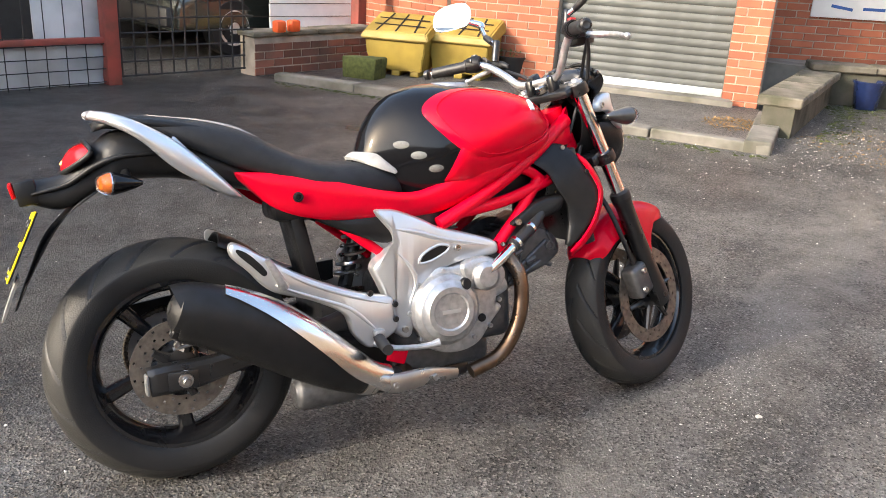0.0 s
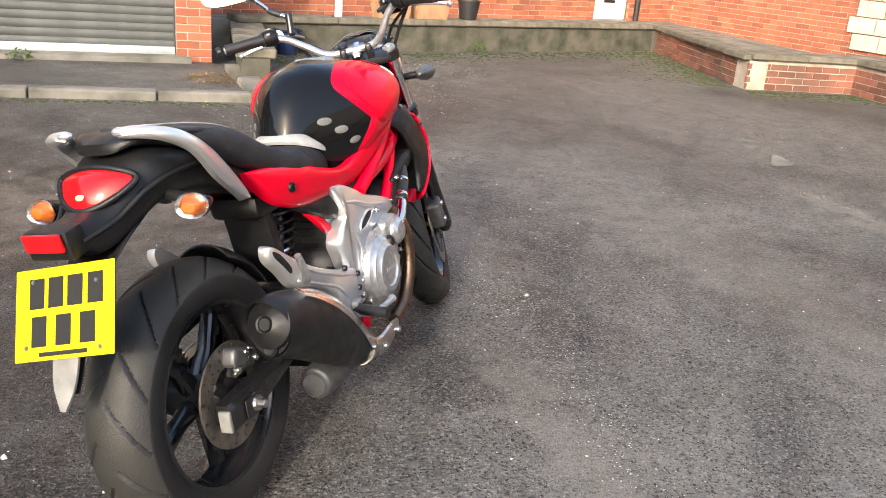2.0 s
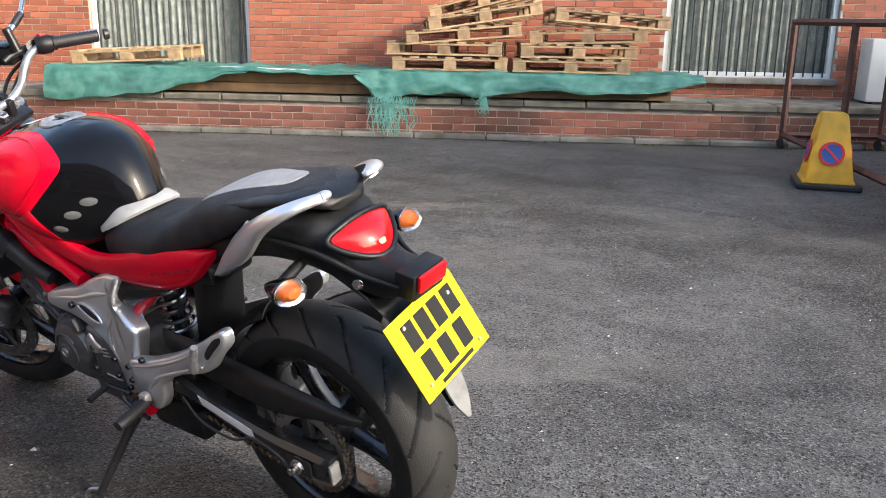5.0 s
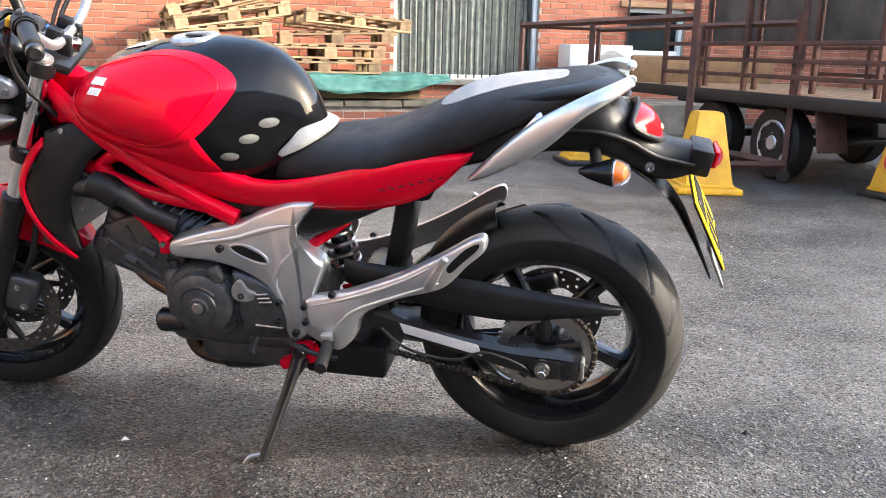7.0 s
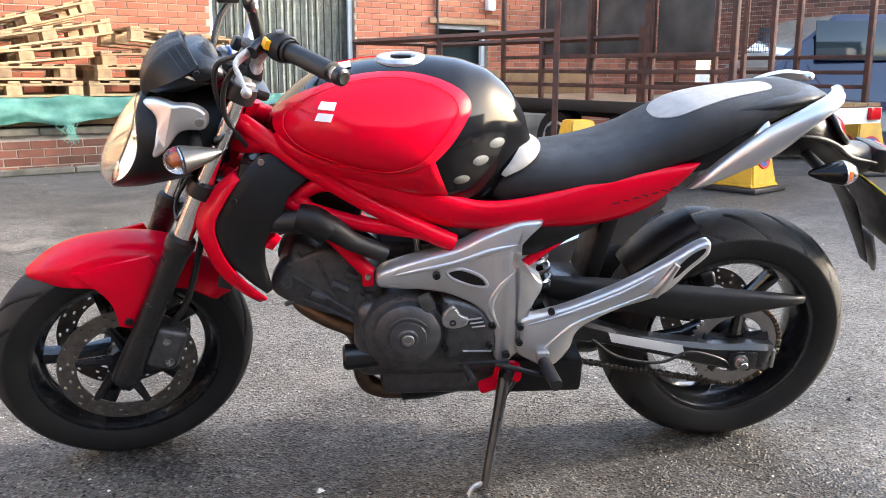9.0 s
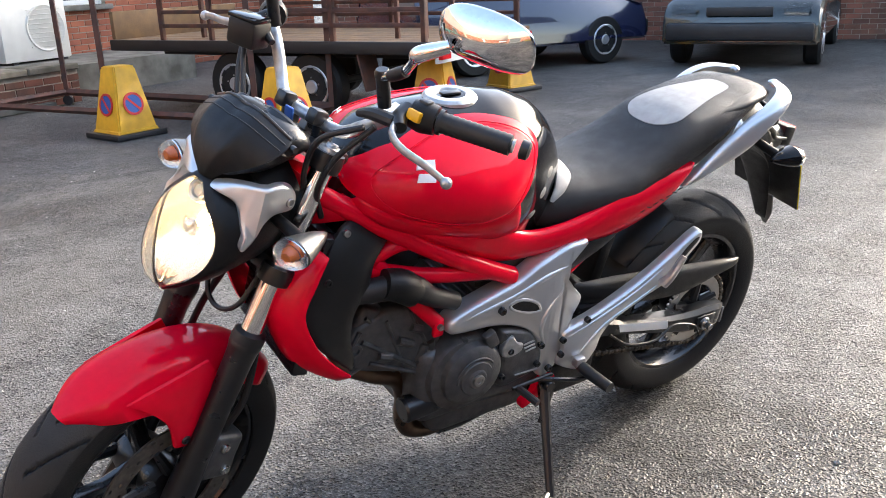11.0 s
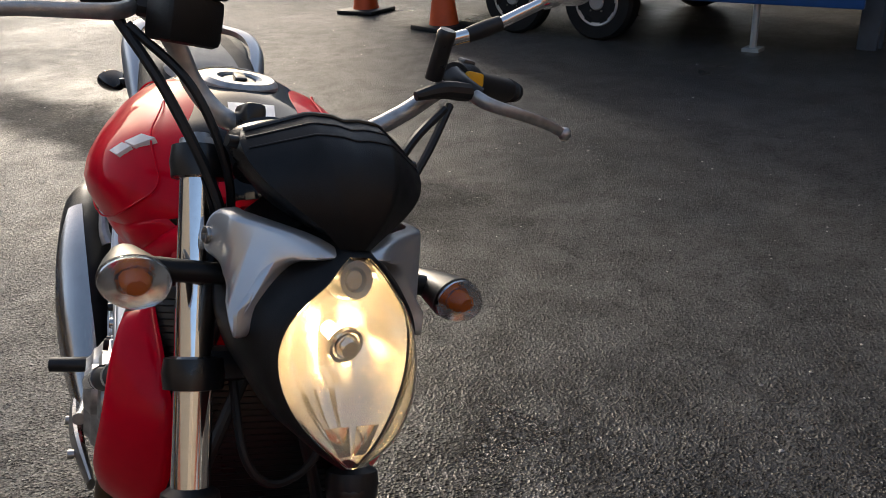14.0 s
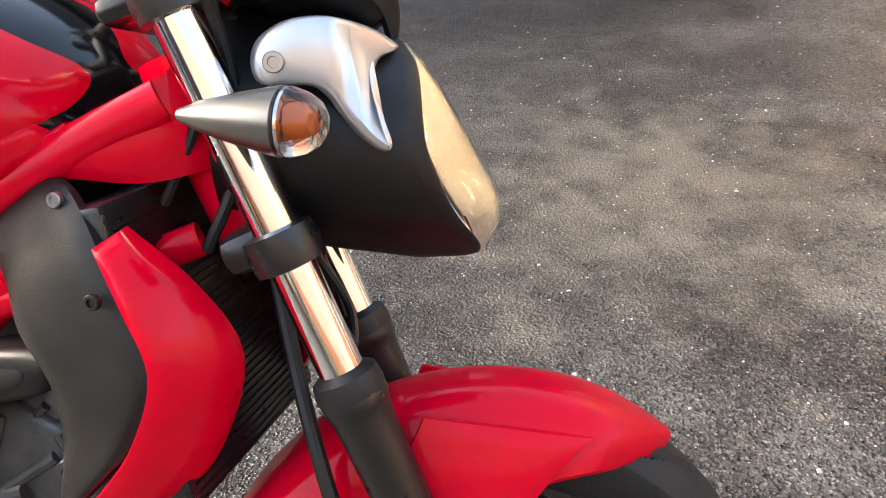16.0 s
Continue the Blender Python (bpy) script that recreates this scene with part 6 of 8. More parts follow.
spc = piece("sprocket_cover", plate_shape([(0.715, 0.470), (0.686, 0.474), (0.630, 0.452), (0.592, 0.405), (0.588, 0.341), (0.640, 0.322), (0.705, 0.322), (0.712, 0.40)], side(0.140, 1), 0.05, 0.020, 0.014, 60), "engine", label="dark grey front sprocket cover", smooth=45)
piece("cover_plate", plate_shape([(0.712, 0.440), (0.690, 0.462), (0.672, 0.440), (0.655, 0.430), (0.660, 0.412), (0.690, 0.404), (0.712, 0.415)], side(0.160, 1), 0.008, 0.006, 0.004, 40), "silver_worn", spc, "bare alloy cover plate")
for k in range(3):
    piece("cooling_rib", sweep([(0.655 - 0.004 * k, 0.165, 0.428 - 0.010 * k), (0.625 - 0.004 * k, 0.164, 0.431 - 0.010 * k)], 0.0022, 6), "silver_worn", spc)
piece("lower_edge", sweep([(0.665, 0.160, 0.345), (0.600, 0.160, 0.343)], 0.0025, 6), "silver_worn", spc)
for x, z in ((0.690, 0.421), (0.705, 0.355), (0.605, 0.36), (0.60, 0.41)):
    bolt((x, 0.163, z), (0, 1, 0), 0.008, 0.006, "satin", spc)
piece("oil_filter", lathe([(0.0, 0.04), (0.026, 0.04), (0.030, 0.034), (0.030, -0.04)], (0.895, 0.115, 0.312), (1, 0, -0.05), 24), "satin", label="black oil filter can")
piece("left_hose", sweep([(1.080, 0.135, 0.655), (1.00, 0.152, 0.660), (0.952, 0.155, 0.648), (0.905, 0.148, 0.612), (0.838, 0.135, 0.578)], [0.022, 0.026, 0.026, 0.021, 0.020], 16, 30), "hose", label="thick black rubber hose beside the frame")
piece("hose_sleeve", sweep([(1.02, 0.152, 0.672), (0.985, 0.156, 0.662), (0.955, 0.157, 0.640)], [0.030, 0.034, 0.031], 14, 14), "plastic", label="loose black sleeve over the hose")
# right side covers, bare alloy
clu = piece("clutch_cover", lathe([(0.0, 0.199), (0.048, 0.199), (0.052, 0.204), (0.066, 0.204), (0.071, 0.197), (0.083, 0.192), (0.086, 0.186), (0.096, 0.178), (0.101, 0.16), (0.101, 0.10)], (0.685, 0, 0.374), (0, -1, 0), 48), "silver_worn", label="round bare alloy clutch cover")
for k in range(8):
    a = k * 2 * math.pi / 8
    bolt((0.685 + 0.104 * math.sin(a), -0.158, 0.374 + 0.104 * math.cos(a)), (0, -1, 0), 0.007, 0.007, "silver_worn", clu)
bm = bmesh.new()
box((0.685, -0.2025, 0.374), (0.055, 0.002, 0.010), bm=bm)
piece("cast_mark", bm, "silver", clu, smooth=0)
piece("filler_cap", lathe([(0.0, 0.012), (0.014, 0.012), (0.017, 0.006), (0.018, 0)], (0.735, -0.185, 0.44), (0.2, -1, 0.2), 16), "plastic", clu)
piece("right_case", plate_shape([(0.66, 0.486), (0.71, 0.488), (0.76, 0.494), (0.822, 0.476), (0.870, 0.445), (0.884, 0.405), (0.842, 0.380), (0.862, 0.356), (0.828, 0.316), (0.785, 0.264), (0.720, 0.246), (0.65, 0.262), (0.612, 0.300), (0.61, 0.42)], side(0.150, -1), 0.04, 0.014, 0.010, 70), "silver_worn", label="bare alloy right engine case")
piece("pump_housing", plate_shape([(0.735, 0.488), (0.79, 0.508), (0.845, 0.492), (0.868, 0.455), (0.852, 0.420), (0.80, 0.412), (0.755, 0.435)], side(0.166, -1), 0.02, 0.016, 0.012, 40), "silver_worn", label="bare alloy water pump housing")
piece("water_pump", lathe([(0.0, 0.205), (0.028, 0.203), (0.040, 0.192), (0.042, 0.15)], (0.800, 0, 0.455), (0, -1, 0), 24), "silver_worn")
piece("water_pipe", sweep([(0.80, -0.19, 0.46), (0.845, -0.19, 0.495), (0.90, -0.175, 0.53)], 0.014, 12), "chrome")
piece("water_hose", sweep([(0.89, -0.178, 0.525), (0.94, -0.165, 0.555), (0.985, -0.15, 0.585), (1.02, -0.13, 0.62), (1.06, -0.12, 0.63)], 0.0175, 14), "hose", label="black rubber coolant hose")
for p, q in (((0.90, -0.175, 0.532), (0.908, -0.173, 0.537)), ((0.955, -0.16, 0.566), (0.963, -0.157, 0.571))):
    piece("hose_clip", sweep([p, q], 0.0195, 14), "chrome")
for x, z in ((0.82, 0.31), (0.85, 0.38), (0.77, 0.285), (0.83, 0.42)):
    bolt((x, -0.166, z), (0, -1, 0), 0.007, 0.006, "steel")
piece("drain_hole", lathe([(0.0, 0.004), (0.011, 0.004), (0.012, 0)], (0.795, -0.165, 0.335), (0, -1, 0), 14), "plastic")

# exhaust
hd = piece("exhaust_header", sweep([(1.05, 0.0, 0.455), (1.03, 0.02, 0.405), (0.975, 0.04, 0.375), (0.915, 0.05, 0.348), (0.893, 0.055, 0.295), (0.892, 0.055, 0.235), (0.872, 0.055, 0.195), (0.815, 0.055, 0.180), (0.74, 0.045, 0.188), (0.62, -0.06, 0.20), (0.52, -0.170, 0.215)], 0.0225, 16, 70), "pipe", label="heat-browned exhaust header pipe")
piece("collector_cover", sweep([(0.79, 0.058, 0.184), (0.73, 0.062, 0.198), (0.64, 0.062, 0.225), (0.57, 0.06, 0.245)], [0.029, 0.034, 0.036, 0.03], 16, 20), "satin", hd, "black collector box")
piece("header_right", sweep([(0.90, -0.12, 0.50), (0.925, -0.15, 0.44), (0.925, -0.16, 0.36), (0.90, -0.16, 0.28), (0.85, -0.155, 0.215), (0.76, -0.155, 0.185)], 0.021, 14, 40), "pipe", hd)
piece("pipe_clamp", sweep([(0.800, 0.056, 0.181), (0.783, 0.056, 0.183)], 0.0285, 14), "satin", hd)
piece("collector", sweep([(0.80, -0.02, 0.165), (0.72, -0.04, 0.17), (0.60, -0.09, 0.185)], [0.03, 0.036, 0.03], 14), "satin")
piece("silencer_chamber", sweep([(0.26, -0.14, 0.205), (0.29, -0.14, 0.205), (0.42, -0.145, 0.21), (0.52, -0.155, 0.215)], [0.03, 0.045, 0.045, 0.03], 20, 20), "engine", label="dark exhaust chamber under the silencer")
spine = [(-0.012, -0.222, 0.475), (0.0, -0.222, 0.472), (0.08, -0.222, 0.445), (0.18, -0.220, 0.395), (0.29, -0.214, 0.325), (0.38, -0.205, 0.265), (0.46, -0.195, 0.228), (0.53, -0.180, 0.21)]
muf = piece("silencer", sweep(spine, [0.062, 0.070, 0.077, 0.080, 0.072, 0.056, 0.040, 0.030], 28, 40, flat=0.80), "plastic", label="matt black stubby silencer")
piece("end_cap", lathe([(0.0, 0.002), (0.014, 0.004), (0.016, 0.016), (0.020, 0.018), (0.034, 0.012), (0.052, 0.0), (0.055, -0.02)], (-0.016, -0.224, 0.482), (-0.92, 0, 0.36), 28), "plastic", muf)
piece("outlet_hole", lathe([(0.0, 0.0165), (0.013, 0.0165), (0.014, 0.012)], (-0.017, -0.224, 0.4825), (-0.92, 0, 0.36), 20), "ink", muf, "dark round outlet")
piece("outlet", lathe([(0.010, 0.018), (0.013, 0.020), (0.016, 0.016), (0.016, -0.01)], (-0.016, -0.226, 0.425), (-0.92, 0, 0.36), 18), "plastic", muf)


def strip_on_silencer(f0, f1, a0, a1, lift, n=18, m=6):
    P = curve_pts(np.array([list(p) + [r] for p, r in zip(spine, [0.062, 0.070, 0.077, 0.080, 0.072, 0.056, 0.040, 0.030])]), 60)
    bm = bmesh.new()
    rings = []
    for i in range(n):
        f = f0 + (f1 - f0) * i / (n - 1)
        k = f * 59
        j = min(int(k), 58)
        q = P[j] * (1 - (k - j)) + P[j + 1] * (k - j)
        d = Vector(P[j + 1][:3] - P[j][:3]).normalized()
        s = d.cross(Vector((0, 0, 1))).normalized()
        b = s.cross(d)
        lo, hi = a0(i / (n - 1)), a1(i / (n - 1))
        top, bot = [], []
        for c in range(m + 1):
            a = radians(lo + (hi - lo) * c / m)
            rad = q[3]
            top.append(Vector(q[:3]) + s * (math.cos(a) * (rad * 0.80 + lift)) + b * (math.sin(a) * (rad + lift)))
            bot.append(Vector(q[:3]) + s * (math.cos(a) * (rad * 0.80 - 0.002)) + b * (math.sin(a) * (rad - 0.002)))
        rings.append(top + bot[::-1])
    return rings_to_mesh(bm, rings)


piece("heat_shield", strip_on_silencer(0.26, 0.93, lambda f: 50 - 80 * f, lambda f: 78 + 36 * f, 0.006), "polished", muf, "polished steel heat shield strip")
piece("clamp_band", strip_on_silencer(0.80, 0.86, lambda f: -175, lambda f: 175, 0.004, 4, 40), "steel", muf)
piece("joint_cover", sweep([(0.43, -0.225, 0.242), (0.50, -0.225, 0.215), (0.60, -0.215, 0.215), (0.70, -0.19, 0.20)], [0.012, 0.026, 0.024, 0.014], 12, 20, flat=0.5), "steel", label="steel exhaust joint cover")
bolt((0.502, -0.238, 0.212), (0, -1, 0), 0.009, 0.006)
bolt((0.62, -0.228, 0.212), (0, -1, 0), 0.009, 0.006)

# red trellis frame
fr = None
for s in (1, -1):
    tubes = [
        ([(1.150, s * 0.055, 0.860), (1.09, s * 0.085, 0.825), (1.001, s * 0.115, 0.771), (0.886, s * 0.13, 0.702), (0.766, s * 0.134, 0.637), (0.690, s * 0.132, 0.600)], 0.0205),
        ([(1.175, s * 0.05, 0.735), (1.10, s * 0.085, 0.705), (1.03, s * 0.11, 0.685), (0.90, s * 0.125, 0.648), (0.76, s * 0.136, 0.628)], 0.0165),
        ([(1.02, s * 0.11, 0.700), (0.955, s * 0.122, 0.620), (0.872, s * 0.130, 0.530)], 0.0165),
        ([(1.04, s * 0.105, 0.690), (0.985, s * 0.115, 0.725), (0.935, s * 0.125, 0.735)], 0.015),
        ([(0.575, s * 0.10, 0.500), (0.50, s * 0.105, 0.560), (0.43, s * 0.105, 0.615)], 0.0145),
    ]
    for pts, r in tubes:
        fr = piece("frame_tube", sweep(pts, r, 14, 24), "red", label="glossy red frame tube")
    piece("engine_mount", box((0.876, s * 0.140, 0.522), (0.026, 0.012, 0.038), bevel=0.005), "red")
    bolt((0.876, s * 0.148, 0.53), (0, s, 0), 0.007)
piece("steering_head", sweep([STEM + AXIS * 0.80, STEM + AXIS * 0.985], 0.038, 20), "red", label="red steering head")
both("head_gusset", ribbon([(1.17, 0.035, 0.90), (1.12, 0.075, 0.86), (1.07, 0.10, 0.835)], [(1.19, 0.035, 0.80), (1.14, 0.075, 0.79), (1.08, 0.10, 0.795)], (0, 1, 0), 0.01, 0.01, 10, 4), "red")

# silver pivot plates and rear brackets
# outline of the casting, from the upper rear wing round by the front lug
CAST = [(0.498, 0.656), (0.530, 0.657), (0.563, 0.651), (0.634, 0.622), (0.683, 0.596), (0.758, 0.575), (0.821, 0.555), (0.855, 0.538), (0.855, 0.508), (0.811, 0.500), (0.748, 0.496), (0.686, 0.480), (0.630, 0.446), (0.600, 0.388), (0.590, 0.318), (0.562, 0.310), (0.528, 0.351),
        (0.528, 0.405), (0.506, 0.460), (0.489, 0.507), (0.524, 0.541), (0.553, 0.559), (0.548, 0.590), (0.521, 0.625)]
CAST_HOLE = [(0.704, 0.543), (0.673, 0.549), (0.630, 0.530), (0.617, 0.507), (0.650, 0.509), (0.692, 0.527)]
BRACKET = [(0.534, 0.424), (0.480, 0.440), (0.427, 0.456), (0.320, 0.501), (0.230, 0.552), (0.154, 0.601), (0.126, 0.606), (0.126, 0.575), (0.165, 0.535), (0.218, 0.480), (0.317, 0.444), (0.400, 0.397), (0.421, 0.342), (0.462, 0.300), (0.510, 0.316), (0.546, 0.344), (0.536, 0.380)]
for s in (1, -1):
    n = (0, s, 0)

    def q(pts, y):
        return [(x, s * y, z) for x, z in pts]
    up = piece("pivot_plate", plate_shape(CAST, side(0.142, s), 0.03, 0.017, 0.0085, 110), "silver", label="silver painted cast pivot plate", smooth=50)
    piece("window", plate_shape(CAST_HOLE, side(0.1585, s), 0.004, 0.0015, 0.001, 40), "plastic", up, "dark triangular opening")
    rim_pts = [(x, s * 0.1585, z) for x, z in curve_pts(CAST_HOLE, 40, closed=True)]
    piece("window_rim", sweep(rim_pts + rim_pts[:1], 0.0042, 8, smooth=False), "silver", up)
    piece("crease", sweep(q([(0.552, 0.545), (0.590, 0.500), (0.605, 0.455), (0.585, 0.400)], 0.1570), [0.002, 0.006, 0.007, 0.003], 10, 24), "silver", up, smooth=60)
    piece("crease", sweep(q([(0.545, 0.605), (0.610, 0.590), (0.690, 0.563), (0.775, 0.545), (0.830, 0.533)], 0.1560), [0.003, 0.008, 0.007, 0.006, 0.003], 10, 24), "silver", up, smooth=60)
    for x, z in ((0.728, 0.537), (0.566, 0.335)):
        bolt((x, s * 0.164, z), n, 0.009, 0.005, "satin" if s > 0 else "steel", up)
    br = piece("footrest_bracket", plate_shape(BRACKET, side(0.154, s), 0.014, 0.014, 0.007, 90), "silver", label="silver alloy footrest bracket", smooth=50)
    piece("slot", pad([(0.206, 0.535), (0.169, 0.577), (0.139, 0.594), (0.141, 0.580), (0.172, 0.549), (0.199, 0.522)], side(0.1685, s), 0.004, 0.001, 24), "plastic", br)
    piece("ridge", sweep(q([(0.520, 0.412), (0.43, 0.440), (0.32, 0.485), (0.245, 0.528)], 0.167), [0.002, 0.005, 0.005, 0.003], 8), "silver", br, smooth=60)
    piece("ridge", sweep(q([(0.48, 0.350), (0.435, 0.395), (0.40, 0.420), (0.31, 0.458), (0.225, 0.495)], 0.167), [0.003, 0.006, 0.005, 0.005, 0.003], 8), "silver", br, smooth=60)
    for x, z in ((0.538, 0.408), (0.538, 0.368), (0.47, 0.445)):
        bolt((x, s * 0.168, z), n, 0.008, 0.005, "satin", br)
    piece("footrest", sweep([(0.485, s * 0.165, 0.335), (0.480, s * 0.20, 0.325), (0.47, s * 0.275, 0.320)], [0.012, 0.015, 0.014], 12), "hose", br, "black rubber footrest")
    piece("footrest_joint", box((0.485, s * 0.178, 0.338), (0.03, 0.022, 0.026), bevel=0.006), "silver_worn", br)
    piece("passenger_footrest", sweep([(0.245, s * 0.176, 0.490), (0.232, s * 0.186, 0.515), (0.205, s * 0.190, 0.565)], [0.014, 0.011, 0.008], 10), "silver_worn", br, "folded alloy passenger footrest")
piece("gear_lever", sweep([(0.60, 0.165, 0.315), (0.56, 0.19, 0.318), (0.50, 0.20, 0.305), (0.455, 0.20, 0.30)], 0.006, 8), "satin")
piece("gear_pedal", sweep([(0.66, 0.175, 0.315), (0.655, 0.21, 0.315), (0.65, 0.235, 0.312)], 0.009, 10), "hose")
piece("gear_linkage", sweep([(0.675, 0.172, 0.318), (0.56, 0.172, 0.322)], 0.005, 8), "satin")
piece("brake_pedal", sweep([(0.47, -0.175, 0.315), (0.52, -0.20, 0.30), (0.60, -0.21, 0.295), (0.64, -0.215, 0.30)], [0.009, 0.008, 0.008, 0.012], 10), "silver_worn", label="alloy brake pedal")
piece("red_tab", box((0.535, -0.175, 0.275), (0.055, 0.006, 0.045), pose(0, 0, 0, 0, 20, 0), 0.004), "red")
piece("red_tab", plate_shape([(0.580, 0.296), (0.532, 0.298), (0.526, 0.255), (0.570, 0.240), (0.612, 0.222), (0.622, 0.245), (0.590, 0.262)], side(0.146, 1), 0.012, 0.004, 0.003, 30), "red")

# side stand
st = piece("side_stand", sweep([(0.562, 0.150, 0.285), (0.588, 0.215, 0.190), (0.622, 0.298, 0.072)], [0.016, 0.0125, 0.0105], 10), "satin", label="black steel side stand")
piece("stand_foot", box((0.630, 0.308, 0.0600), (0.055, 0.05, 0.010), pose(0, 0, 0, LEAN, 0, 10), 0.004), "steel", st)
piece("stand_hook", sweep([(0.622, 0.292, 0.080), (0.648, 0.306, 0.080), (0.660, 0.316, 0.066)], 0.006, 8), "steel", st)
piece("stand_spring", sweep([(0.545, 0.165, 0.265), (0.590, 0.19, 0.200)], 0.007, 8), "satin", st)
piece("stand_pivot", lathe([(0.0, 0.012), (0.012, 0.012), (0.016, 0.004), (0.017, -0.012)], (0.560, 0.165, 0.285), (0, 1, 0), 16), "satin", st)

# tank
X_TOP = [(1.095, 0.833), (1.07, 0.872), (1.022, 0.918), (0.974, 0.947), (0.88, 0.967), (0.81, 0.974), (0.736, 0.978), (0.675, 0.971), (0.61, 0.949), (0.564, 0.911), (0.53, 0.862), (0.512, 0.805), (0.50, 0.745)]
X_WID = [(1.095, 0.03), (1.07, 0.092), (1.04, 0.132), (1.0, 0.163), (0.93, 0.189), (0.85, 0.197), (0.77, 0.194), (0.70, 0.174), (0.65, 0.145), (0.60, 0.110), (0.55, 0.074), (0.52, 0.050), (0.50, 0.022)]


def along_x(tab, x):
    xs_, ys_ = [p[0] for p in tab[::-1]], [p[1] for p in tab[::-1]]
    return float(np.interp(x, xs_, ys_))


def tank_top(x):
    return 0.25 * (along_x(X_TOP, x - 0.012) + 2 * along_x(X_TOP, x) + along_x(X_TOP, x + 0.012))


def tank_w(x):
    return 0.25 * (along_x(X_WID, x - 0.015) + 2 * along_x(X_WID, x) + along_x(X_WID, x + 0.015))


def tank_mid(x):
    return 0.742 + 0.25 * min(max(x - 0.5, 0), 0.46) - 0.30 * max(0, x - 0.99)


def tank_y(x, z):
    zt, zm, w = tank_top(x), tank_mid(x), tank_w(x)
    if z >= zm:
        f = min(1.0, (z - zm) / max(zt - zm, 0.004))
        p = 1.85 + 0.35 * min(1.0, max(0.0, (0.78 - x) / 0.15))
        return w * max(0.0, 1 - f ** p) ** (1 / p)
    f = min(1.0, (zm - z) / 0.12)
    return w * (1 - 0.36 * f ** 1.6)


rings = []
for i in range(46):
    x = 1.09 - 0.588 * i / 45
    zt, zm = tank_top(x), tank_mid(x)
    zb = max(0.60, zm - 0.10)
    ring = []
    for k in range(15):
        a = math.pi / 2 * (1 - k / 14)
        z = zm + max(zt - zm, 0.004) * math.sin(a) ** (2 / 1.9) if k < 14 else zm
        ring.append((x, tank_y(x, z) if k else 0.0005, z))
    for k in range(1, 5):
        z = zm + (zb - zm) * k / 4
        ring.append((x, tank_y(x, z), z))
    rings.append(ring + [(p[0], -p[1], p[2]) for p in ring[::-1]])
tank = piece("fuel_tank", rings_to_mesh(bmesh.new(), rings), "gloss_black", label="gloss black fuel tank with red side panels", smooth=50)


def on_tank(s, lift=0.0):
    def f(u, v, h):
        y = tank_y(u, v)
        e = 0.004
        dz = (tank_y(u, v + e) - tank_y(u, v - e)) / (2 * e)
        nrm = Vector((0, 1, -max(-6, min(6, dz)))).normalized()
        p = Vector((u, y, v)) + nrm * (h + lift)
        return (p.x, s * p.y, p.z)
    return f


RED_PANEL = [(1.070, 0.858), (1.052, 0.886), (0.99, 0.925), (0.90, 0.952), (0.81, 0.960), (0.735, 0.952), (0.682, 0.930), (0.660, 0.902), (0.672, 0.872), (0.715, 0.820), (0.763, 0.786), (0.83, 0.771), (0.911, 0.782), (1.0, 0.808), (1.053, 0.837)]
MARK = (0.954, 0.884)
for s in (1, -1):
    pan = piece("side_panel", pad(RED_PANEL, on_tank(s), 0.006, 0.012, 90, (1.0, 0.985, 0.95, 0.9, 0.8, 0.6, 0.4, 0.2), power=6), "red", tank, "glossy red tank side panel", smooth=50)
    # recessed crease along the panel
    crease = [((x - 0.868) * 0.86 + 0.868, (z - 0.860) * 0.84 + 0.862) for x, z in RED_PANEL]
    ring_pts = [on_tank(s)(u, v, 0.0106) for u, v in curve_pts(crease, 80, closed=True)]
    piece("crease", sweep(ring_pts + ring_pts[:1], 0.0013, 6, smooth=False), "red", pan)
    # plain white mark
    for dv, du, ln in ((0.0085 if s > 0 else 0.0065, 0.003, 0.038 if s > 0 else 0.022), (-0.0085 if s > 0 else -0.0065, -0.003, 0.038 if s > 0 else 0.022)):
        mk = [(MARK[0] + (0 if s > 0 else 0.02) - s * (u * ln + du), MARK[1] + (0.008 if s > 0 else 0.016) + dv + v) for u, v in ((-0.5, -0.006), (0.36, -0.006), (0.5, 0.006), (-0.30, 0.006))]
        piece("white_mark", plate_shape(mk, on_tank(s), -0.009, 0.0135, 0.0002), "white", pan, smooth=0)
    for (x, z) in ((0.601, 0.817), (0.638, 0.788), (0.679, 0.752)):
        piece("knee_pad", pad([(x + 0.018 * math.cos(t), z + 0.0105 * math.sin(t)) for t in np.linspace(0, 2 * math.pi, 12, endpoint=False)], on_tank(s), 0.002, 0.003, 20), "knee_grey", tank, "grey oval knee pad")
    # black panel around the pads
piece("cap_ring", lathe([(0.0, 0.004), (0.030, 0.004), (0.033, 0.009), (0.050, 0.009), (0.056, 0.003), (0.058, -0.01)], (0.800, 0, 0.9685), (0.03, 0, 1), 40), "silver_worn", tank, "silver fuel filler cap")
piece("cap_flap", box((0.800, 0, 0.9775), (0.045, 0.018, 0.006), bevel=0.003), "satin", tank)
piece("sticker", pad([(0.962, -0.029), (0.960, 0.031), (0.905, 0.036), (0.908, -0.028)], lambda u, v, h: (u, v, tank_top(u) - 0.9 * v * v + 0.001 + h), 0.001, 0.0005, 4, (1.0, 0.5), smooth=False), "white", tank, "white warning sticker with faint print", smooth=0)

